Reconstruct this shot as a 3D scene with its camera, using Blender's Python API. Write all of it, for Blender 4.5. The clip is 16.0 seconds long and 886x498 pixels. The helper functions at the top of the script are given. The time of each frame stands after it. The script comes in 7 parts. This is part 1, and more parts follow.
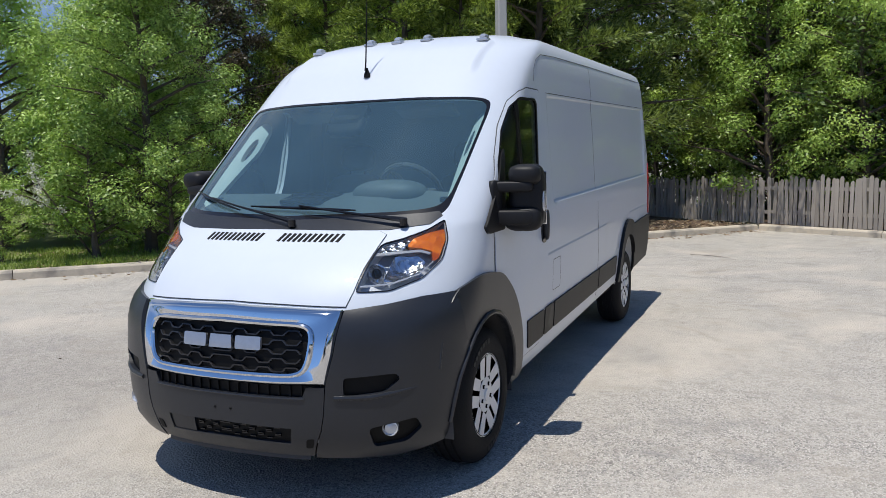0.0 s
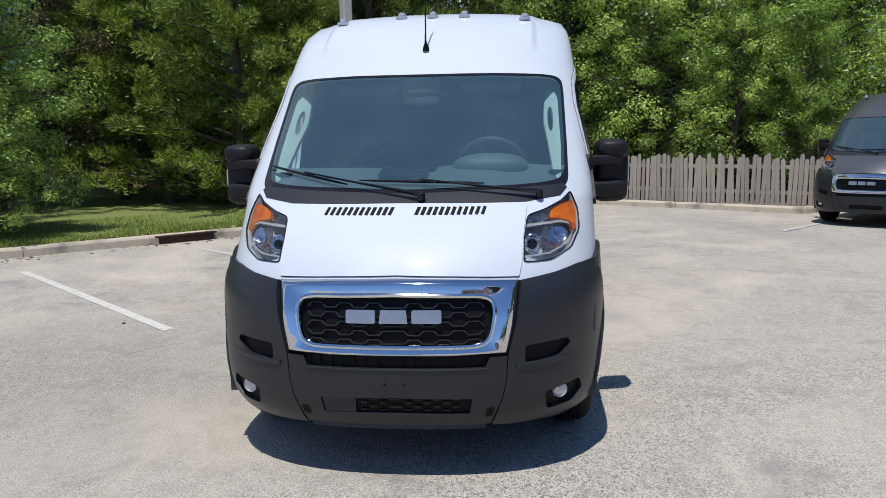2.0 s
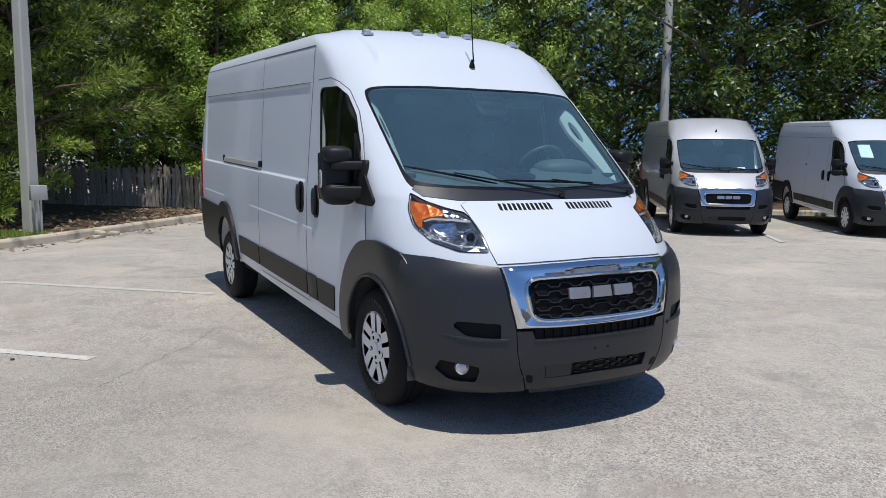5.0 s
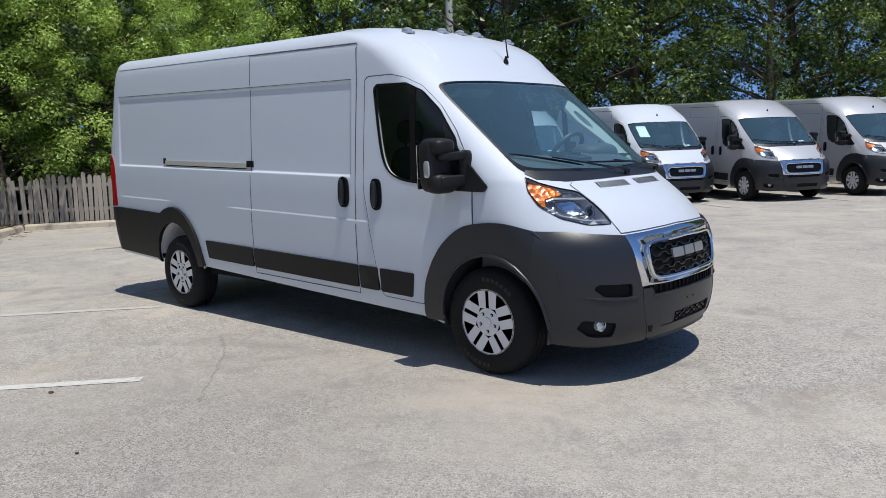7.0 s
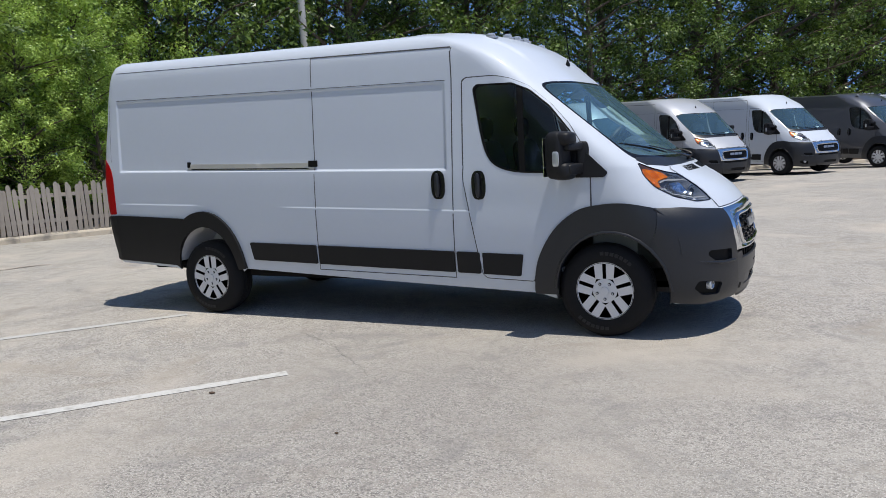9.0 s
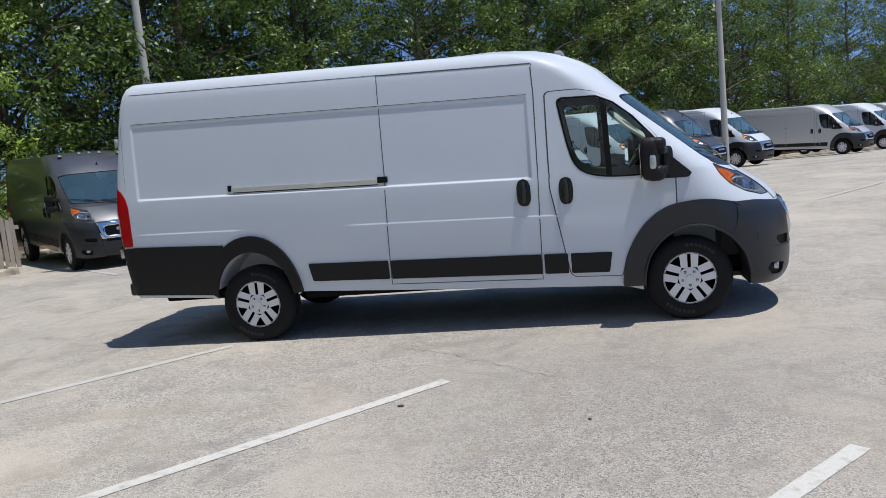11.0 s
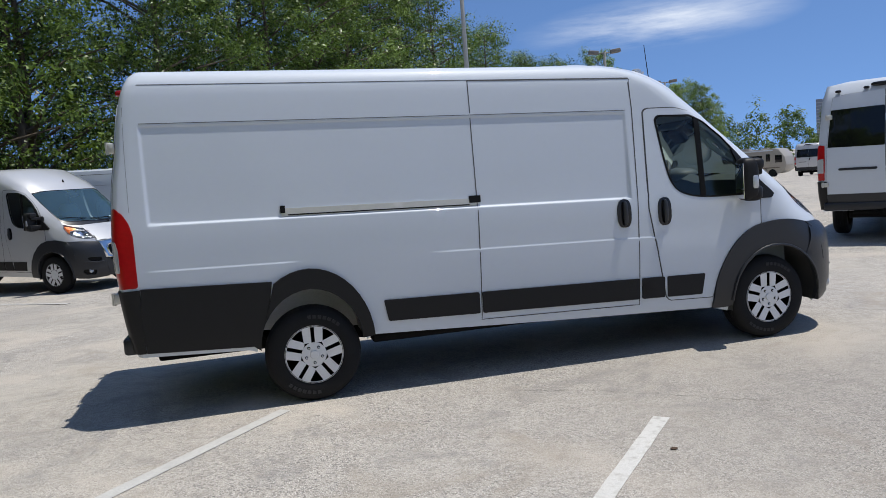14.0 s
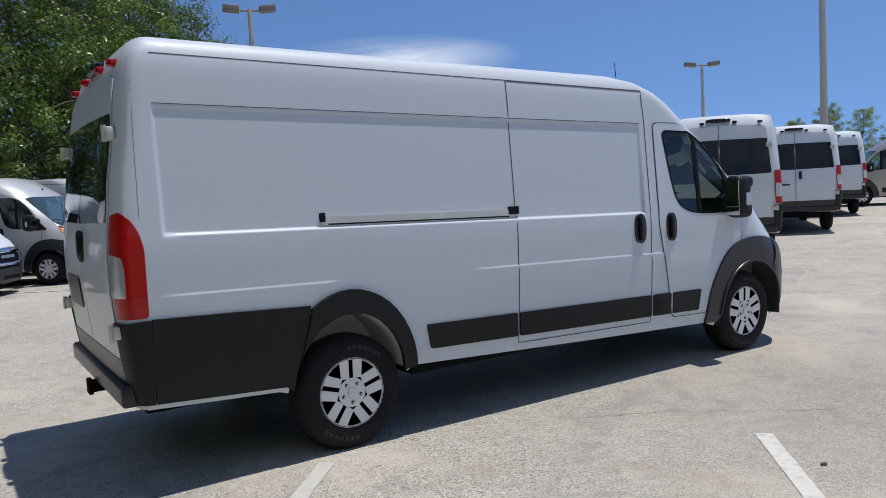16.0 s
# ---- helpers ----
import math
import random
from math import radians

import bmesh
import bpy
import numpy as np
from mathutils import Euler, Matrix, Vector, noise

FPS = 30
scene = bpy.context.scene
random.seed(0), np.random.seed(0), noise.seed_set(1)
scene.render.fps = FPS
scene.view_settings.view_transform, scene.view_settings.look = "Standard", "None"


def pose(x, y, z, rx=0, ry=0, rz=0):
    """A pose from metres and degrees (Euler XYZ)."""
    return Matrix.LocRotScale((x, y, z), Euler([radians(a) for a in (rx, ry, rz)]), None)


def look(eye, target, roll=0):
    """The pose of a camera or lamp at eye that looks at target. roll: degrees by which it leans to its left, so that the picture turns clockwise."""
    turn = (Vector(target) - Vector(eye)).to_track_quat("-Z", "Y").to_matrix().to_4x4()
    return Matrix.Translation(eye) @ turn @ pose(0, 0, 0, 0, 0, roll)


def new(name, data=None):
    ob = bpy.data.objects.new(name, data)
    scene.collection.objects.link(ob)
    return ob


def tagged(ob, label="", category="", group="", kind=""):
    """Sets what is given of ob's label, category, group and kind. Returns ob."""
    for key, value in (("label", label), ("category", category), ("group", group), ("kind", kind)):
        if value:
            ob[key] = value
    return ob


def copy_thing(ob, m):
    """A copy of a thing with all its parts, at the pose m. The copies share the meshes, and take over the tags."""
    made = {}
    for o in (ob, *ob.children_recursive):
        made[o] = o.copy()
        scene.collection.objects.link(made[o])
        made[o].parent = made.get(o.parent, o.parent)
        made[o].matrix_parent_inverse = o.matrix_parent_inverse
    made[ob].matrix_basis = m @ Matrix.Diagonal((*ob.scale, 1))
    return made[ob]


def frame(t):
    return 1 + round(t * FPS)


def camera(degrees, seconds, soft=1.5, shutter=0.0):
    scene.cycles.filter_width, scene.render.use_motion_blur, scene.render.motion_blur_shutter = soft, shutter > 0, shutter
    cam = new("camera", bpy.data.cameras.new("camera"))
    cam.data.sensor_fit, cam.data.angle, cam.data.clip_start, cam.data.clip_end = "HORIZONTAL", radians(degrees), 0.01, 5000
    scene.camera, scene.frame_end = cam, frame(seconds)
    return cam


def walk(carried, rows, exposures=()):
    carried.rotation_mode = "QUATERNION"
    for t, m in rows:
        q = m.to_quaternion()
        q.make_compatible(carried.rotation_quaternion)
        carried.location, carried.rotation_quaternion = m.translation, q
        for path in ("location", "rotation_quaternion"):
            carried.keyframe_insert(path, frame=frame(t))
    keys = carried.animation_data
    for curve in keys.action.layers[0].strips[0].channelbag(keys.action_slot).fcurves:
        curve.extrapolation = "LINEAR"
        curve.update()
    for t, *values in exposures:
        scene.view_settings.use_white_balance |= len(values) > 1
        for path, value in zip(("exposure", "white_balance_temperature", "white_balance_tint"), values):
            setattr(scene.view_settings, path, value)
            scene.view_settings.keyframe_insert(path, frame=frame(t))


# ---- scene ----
from mathutils.geometry import delaunay_2d_cdt

cam = camera(59.4, 16.0, soft=0.75)
# the clip's camera opens a little at first and along the side
EXPOSURE = ((0.0, 0.18), (2.5, 0.10), (5.0, 0.07), (8.0, 0.09), (12.0, 0.12), (14.5, 0.07), (16.0, 0.05))
PATH = [
    (0, (3.863, 2.44, 1.618), (2.042, 1.64, 1.403), -1.3),
    (0.5, (4.04, 2.007, 1.629), (2.171, 1.335, 1.395), -2.0),
    (1, (4.151, 1.548, 1.602), (2.236, 1.024, 1.36), -2.0),
    (1.5, (4.334, 1.086, 1.644), (2.391, 0.707, 1.362), -1.8),
    (2, (4.462, 0.594, 1.631), (2.491, 0.399, 1.349), -0.9),
    (2.5, (4.558, 0.079, 1.619), (2.577, 0.074, 1.341), -0.2),
    (3, (4.636, -0.475, 1.629), (2.664, -0.291, 1.357), 0.5),
    (3.5, (4.625, -1.013, 1.615), (2.677, -0.643, 1.355), 0.8),
    (4, (4.651, -1.618, 1.607), (2.746, -1.064, 1.354), 1.0),
    (4.5, (4.536, -2.189, 1.591), (2.694, -1.45, 1.342), 1.0),
    (5, (4.378, -2.801, 1.58), (2.623, -1.874, 1.333), 0.6),
    (7.5, (2.895, -5.4, 1.572), (1.661, -3.85, 1.297), -2.4),
    (8, (2.513, -5.867, 1.56), (1.383, -4.241, 1.282), -2.6),
    (8.5, (2.102, -6.383, 1.577), (1.081, -4.686, 1.3), -3.0),
    (9, (1.592, -6.777, 1.595), (0.69, -5.013, 1.319), -3.4),
    (11.5, (-1.448, -7.969, 1.703), (-1.701, -6.001, 1.457), -6.0),
    (12, (-2.081, -7.979, 1.714), (-2.217, -5.997, 1.482), -6.3),
    (12.5, (-2.7, -7.816, 1.701), (-2.714, -5.829, 1.475), -6.2),
    (13, (-3.296, -7.627, 1.729), (-3.173, -5.643, 1.505), -5.9),
    (13.5, (-3.866, -7.295, 1.7), (-3.575, -5.328, 1.486), -5.1),
    (14, (-4.355, -6.931, 1.684), (-3.896, -4.994, 1.489), -4.4),
    (14.5, (-4.767, -6.62, 1.662), (-4.163, -4.721, 1.488), -3.9),
    (15, (-5.193, -6.236, 1.658), (-4.438, -4.392, 1.491), -3.5),
    (15.5, (-5.687, -5.852, 1.654), (-4.769, -4.083, 1.492), -3.3),
    (16, (-6.146, -5.42, 1.644), (-5.066, -3.744, 1.488), -3.1),
]
walk(cam, [(t, look(eye, target, roll)) for t, eye, target, roll in PATH], EXPOSURE)

# ---- daylight: high summer sun, clear sky with one thin cloud ----
SUN_FROM = Vector((0.27, -0.066, 1.0)).normalized()
sun_data = bpy.data.lights.new("sun", "SUN")
sun_data.energy, sun_data.angle, sun_data.color = 3.85, radians(0.53), (1.0, 0.965, 0.90)
sun = new("sun", sun_data)
sun.rotation_euler = SUN_FROM.to_track_quat("Z", "Y").to_euler()
sun.location = SUN_FROM * 60

# one thin streak of cloud: its middle, and directions along and across it by their reach
CLOUD = Vector((0.485, 0.860, 0.160))
CLOUD_ALONG = Vector((0.87, -0.49, 0.04)).normalized() / 0.17
CLOUD_ACROSS = Vector((-0.08, -0.12, 1.0)).normalized() / 0.034
world = bpy.data.worlds.new("sky")
scene.world = world
world.use_nodes = True
wn, wl = world.node_tree.nodes, world.node_tree.links
wn.clear()
w_out, w_bg, w_sky = wn.new("ShaderNodeOutputWorld"), wn.new("ShaderNodeBackground"), wn.new("ShaderNodeTexSky")
w_sky.sky_type, w_sky.sun_disc = "NISHITA", False
w_sky.sun_elevation = math.asin(SUN_FROM.z)
w_sky.sun_rotation = math.atan2(SUN_FROM.x, SUN_FROM.y)
w_sky.altitude = 2500
w_sky.air_density, w_sky.dust_density, w_sky.ozone_density = 0.8, 0.03, 4.0
w_bg.inputs["Strength"].default_value = 0.164
w_co, w_dot = wn.new("ShaderNodeTexCoord"), wn.new("ShaderNodeMapping")
w_dot.inputs["Scale"].default_value = (2.5, 2.5, 16.0)
w_noise = wn.new("ShaderNodeTexNoise")
w_noise.inputs["Scale"].default_value, w_noise.inputs["Detail"].default_value, w_noise.inputs["Roughness"].default_value = 1.3, 8, 0.62
w_ramp = wn.new("ShaderNodeValToRGB")
w_ramp.color_ramp.elements[0].position, w_ramp.color_ramp.elements[1].position = 0.44, 0.74
w_mix = wn.new("ShaderNodeMixRGB")
w_mix.inputs[2].default_value = (5.6, 5.9, 6.3, 1)
wl.new(w_co.outputs["Generated"], w_dot.inputs["Vector"])
wl.new(w_dot.outputs["Vector"], w_noise.inputs["Vector"])
wl.new(w_noise.outputs["Fac"], w_ramp.inputs["Fac"])
w_off = wn.new("ShaderNodeVectorMath")
w_off.operation, w_off.inputs[1].default_value = "SUBTRACT", CLOUD
w_along, w_across, w_pair, w_far = wn.new("ShaderNodeVectorMath"), wn.new("ShaderNodeVectorMath"), wn.new("ShaderNodeCombineXYZ"), wn.new("ShaderNodeVectorMath")
w_along.operation, w_across.operation, w_far.operation = "DOT_PRODUCT", "DOT_PRODUCT", "LENGTH"
w_along.inputs[1].default_value, w_across.inputs[1].default_value = CLOUD_ALONG, CLOUD_ACROSS
w_near = wn.new("ShaderNodeMapRange")
w_near.inputs["From Min"].default_value, w_near.inputs["From Max"].default_value = 1.0, 0.1
for node, slot in ((w_along, "X"), (w_across, "Y")):
    wl.new(w_off.outputs[0], node.inputs[0])
    wl.new(node.outputs["Value"], w_pair.inputs[slot])
wl.new(w_pair.outputs[0], w_far.inputs[0])
w_all = wn.new("ShaderNodeMath")
w_all.operation, w_all.use_clamp = "MULTIPLY", True
wl.new(w_co.outputs["Generated"], w_off.inputs[0])
wl.new(w_far.outputs["Value"], w_near.inputs["Value"])
wl.new(w_near.outputs[0], w_all.inputs[0])
wl.new(w_ramp.outputs["Color"], w_all.inputs[1])
wl.new(w_all.outputs[0], w_mix.inputs[0])
w_lift, w_unit = wn.new("ShaderNodeVectorMath"), wn.new("ShaderNodeVectorMath")
w_lift.operation, w_lift.inputs[1].default_value, w_unit.operation = "ADD", (0, 0, 0.20), "NORMALIZE"
wl.new(w_co.outputs["Generated"], w_lift.inputs[0])
wl.new(w_lift.outputs[0], w_unit.inputs[0])
wl.new(w_unit.outputs[0], w_sky.inputs["Vector"])
w_blue = wn.new("ShaderNodeHueSaturation")
w_blue.inputs["Saturation"].default_value = 1.055
wl.new(w_sky.outputs["Color"], w_blue.inputs["Color"])
wl.new(w_blue.outputs["Color"], w_mix.inputs[1])
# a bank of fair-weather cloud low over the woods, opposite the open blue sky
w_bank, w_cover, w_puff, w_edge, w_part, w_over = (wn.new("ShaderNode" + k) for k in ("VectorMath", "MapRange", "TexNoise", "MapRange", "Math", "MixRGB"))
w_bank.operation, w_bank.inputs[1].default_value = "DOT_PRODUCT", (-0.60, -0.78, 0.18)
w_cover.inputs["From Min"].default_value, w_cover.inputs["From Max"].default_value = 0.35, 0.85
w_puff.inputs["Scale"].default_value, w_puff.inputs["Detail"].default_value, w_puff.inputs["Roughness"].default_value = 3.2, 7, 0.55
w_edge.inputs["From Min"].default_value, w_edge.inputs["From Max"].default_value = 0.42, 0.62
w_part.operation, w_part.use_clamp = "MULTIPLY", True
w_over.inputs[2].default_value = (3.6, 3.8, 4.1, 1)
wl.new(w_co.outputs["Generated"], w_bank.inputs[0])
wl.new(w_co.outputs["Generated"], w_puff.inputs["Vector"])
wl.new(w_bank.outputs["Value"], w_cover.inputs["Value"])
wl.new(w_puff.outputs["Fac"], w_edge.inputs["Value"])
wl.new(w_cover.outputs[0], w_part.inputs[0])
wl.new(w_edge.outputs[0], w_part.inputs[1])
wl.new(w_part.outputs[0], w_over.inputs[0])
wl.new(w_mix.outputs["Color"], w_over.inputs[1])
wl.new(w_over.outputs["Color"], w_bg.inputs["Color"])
wl.new(w_bg.outputs["Background"], w_out.inputs["Surface"])


# ---- materials ----
def mat(name, color, rough=0.5, metal=0.0, coat=0.0, vary=0.0, scale=8.0, bump=0.0, bump_scale=60.0, trans=0.0, ior=1.45, rand=0.0, spec=0.5, dirt=None):
    """A surface of one base colour with variation at two scales, relief, and a share of random tone by object."""
    m = bpy.data.materials.new(name)
    m.use_nodes = True
    n, l = m.node_tree.nodes, m.node_tree.links
    b = n["Principled BSDF"]
    b.inputs["Base Color"].default_value = (*color, 1)
    b.inputs["Roughness"].default_value, b.inputs["Metallic"].default_value = rough, metal
    b.inputs["Coat Weight"].default_value, b.inputs["Coat Roughness"].default_value = coat, 0.03
    b.inputs["Transmission Weight"].default_value, b.inputs["IOR"].default_value = trans, ior
    b.inputs["Specular IOR Level"].default_value = spec
    co = n.new("ShaderNodeTexCoord")
    if vary or rand or dirt:
        big, fine = n.new("ShaderNodeTexNoise"), n.new("ShaderNodeTexNoise")
        big.inputs["Scale"].default_value, big.inputs["Detail"].default_value = scale, 5
        fine.inputs["Scale"].default_value, fine.inputs["Detail"].default_value = scale * 14, 3
        for x in (big, fine):
            l.new(co.outputs["Object"], x.inputs["Vector"])
        add = n.new("ShaderNodeMath")
        add.operation = "MULTIPLY_ADD"
        add.inputs[1].default_value = 0.5
        half = n.new("ShaderNodeMath")
        half.operation, half.inputs[1].default_value = "MULTIPLY", 0.5
        l.new(fine.outputs["Fac"], half.inputs[0])
        l.new(big.outputs["Fac"], add.inputs[0])
        l.new(half.outputs[0], add.inputs[2])
        info = n.new("ShaderNodeObjectInfo")
        total = n.new("ShaderNodeMath")
        total.operation, total.inputs[1].default_value = "MULTIPLY_ADD", rand
        l.new(info.outputs["Random"], total.inputs[0])
        l.new(add.outputs[0], total.inputs[2])
        ramp_node = n.new("ShaderNodeMapRange")
        ramp_node.inputs["From Min"].default_value, ramp_node.inputs["From Max"].default_value = 0.25, 0.75 + rand
        ramp_node.inputs["To Min"].default_value, ramp_node.inputs["To Max"].default_value = 1 - vary, 1 + vary
        l.new(total.outputs[0], ramp_node.inputs["Value"])
        hsv = n.new("ShaderNodeHueSaturation")
        hsv.inputs["Color"].default_value = (*color, 1)
        l.new(ramp_node.outputs[0], hsv.inputs["Value"])
        l.new(hsv.outputs[0], b.inputs["Base Color"])
        if dirt:
            mix, rr = n.new("ShaderNodeMixRGB"), n.new("ShaderNodeValToRGB")
            rr.color_ramp.elements[0].position, rr.color_ramp.elements[1].position = 0.48, 0.68
            mix.inputs[2].default_value = (*dirt, 1)
            l.new(big.outputs["Fac"], rr.inputs["Fac"])
            l.new(rr.outputs[0], mix.inputs[0])
            l.new(hsv.outputs[0], mix.inputs[1])
            l.new(mix.outputs[0], b.inputs["Base Color"])
    if bump:
        nb, bm_node = n.new("ShaderNodeTexNoise"), n.new("ShaderNodeBump")
        nb.inputs["Scale"].default_value, nb.inputs["Detail"].default_value = bump_scale, 4
        bm_node.inputs["Strength"].default_value, bm_node.inputs["Distance"].default_value = bump, 0.01
        l.new(co.outputs["Object"], nb.inputs["Vector"])
        l.new(nb.outputs["Fac"], bm_node.inputs["Height"])
        l.new(bm_node.outputs[0], b.inputs["Normal"])
    return m


def glass_mat(name, tint, rough=0.02, ior=1.5, film=0.0):
    """A thin pane: clear with a tint, gloss by Fresnel, and film as painted sky reflection."""
    m = bpy.data.materials.new(name)
    m.use_nodes = True
    n, l = m.node_tree.nodes, m.node_tree.links
    n.clear()
    out, mix, fr = n.new("ShaderNodeOutputMaterial"), n.new("ShaderNodeMixShader"), n.new("ShaderNodeFresnel")
    tr, gl = n.new("ShaderNodeBsdfTransparent"), n.new("ShaderNodeBsdfGlossy")
    fr.inputs["IOR"].default_value = ior
    tr.inputs["Color"].default_value, gl.inputs["Roughness"].default_value = (*tint, 1), rough
    l.new(fr.outputs[0], mix.inputs[0])
    l.new(tr.outputs[0], mix.inputs[1])
    l.new(gl.outputs[0], mix.inputs[2])
    l.new(mix.outputs[0], out.inputs["Surface"])
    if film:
        # blue veil: dust haze with the sky's reflection painted into its colour
        sky_veil, over, co, nz, mr = n.new("ShaderNodeBsdfDiffuse"), n.new("ShaderNodeMixShader"), n.new("ShaderNodeTexCoord"), n.new("ShaderNodeTexNoise"), n.new("ShaderNodeMapRange")
        sky_veil.inputs["Color"].default_value = (0.24, 0.46, 0.62, 1)
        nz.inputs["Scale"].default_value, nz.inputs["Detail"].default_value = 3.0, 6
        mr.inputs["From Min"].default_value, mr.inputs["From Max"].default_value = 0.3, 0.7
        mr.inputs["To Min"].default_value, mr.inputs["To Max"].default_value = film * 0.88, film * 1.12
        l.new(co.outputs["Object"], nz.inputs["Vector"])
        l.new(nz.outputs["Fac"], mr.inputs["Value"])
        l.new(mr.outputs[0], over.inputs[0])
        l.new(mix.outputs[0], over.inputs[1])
        l.new(sky_veil.outputs[0], over.inputs[2])
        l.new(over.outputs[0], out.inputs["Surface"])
    return m


def facet_mat(name, dark, light, rough, scale, metal):
    """Moulded lamp optics: many small facets, each with its own tone and tilt, under a clear coat."""
    m = mat(name, light, rough, metal, coat=0.9)
    n, l = m.node_tree.nodes, m.node_tree.links
    b = n["Principled BSDF"]
    co, cells, mix, tilt, sep = (n.new("ShaderNode" + k) for k in ("TexCoord", "TexVoronoi", "MixRGB", "Bump", "SeparateColor"))
    cells.inputs["Scale"].default_value = scale
    mix.inputs[1].default_value, mix.inputs[2].default_value = (*dark, 1), (*light, 1)
    tilt.inputs["Strength"].default_value, tilt.inputs["Distance"].default_value = 0.35, 0.012
    l.new(co.outputs["Object"], cells.inputs["Vector"])
    l.new(cells.outputs["Color"], sep.inputs[0])
    l.new(sep.outputs[0], mix.inputs[0])
    l.new(mix.outputs[0], b.inputs["Base Color"])
    l.new(cells.outputs["Distance"], tilt.inputs["Height"])
    l.new(tilt.outputs[0], b.inputs["Normal"])
    return m


def leaf_mat(name, dark, light, gloss=0.45):
    """Leaves: each with its own tone, some light shining through."""
    m = bpy.data.materials.new(name)
    m.use_nodes = True
    n, l = m.node_tree.nodes, m.node_tree.links
    b, out = n["Principled BSDF"], n["Material Output"]
    geo, rr, tr, mix = n.new("ShaderNodeNewGeometry"), n.new("ShaderNodeValToRGB"), n.new("ShaderNodeBsdfTranslucent"), n.new("ShaderNodeMixShader")
    rr.color_ramp.elements[0].color, rr.color_ramp.elements[1].color = (*dark, 1), (*light, 1)
    info, add = n.new("ShaderNodeObjectInfo"), n.new("ShaderNodeMath")
    add.operation, add.inputs[1].default_value = "MULTIPLY_ADD", 0.6
    sub = n.new("ShaderNodeMath")
    sub.operation, sub.inputs[1].default_value = "SUBTRACT", 0.3
    l.new(info.outputs["Random"], add.inputs[0])
    l.new(geo.outputs["Random Per Island"], add.inputs[2])
    l.new(add.outputs[0], sub.inputs[0])
    l.new(sub.outputs[0], rr.inputs["Fac"])
    l.new(rr.outputs[0], b.inputs["Base Color"])
    glow = n.new("ShaderNodeHueSaturation")
    glow.inputs["Value"].default_value, glow.inputs["Saturation"].default_value = 1.35, 1.1
    l.new(rr.outputs[0], glow.inputs["Color"])
    l.new(glow.outputs[0], tr.inputs["Color"])
    b.inputs["Roughness"].default_value, b.inputs["Specular IOR Level"].default_value = gloss, 0.35
    mix.inputs[0].default_value = 0.28
    l.new(b.outputs[0], mix.inputs[1])
    l.new(tr.outputs[0], mix.inputs[2])
    l.new(mix.outputs[0], out.inputs["Surface"])
    return m


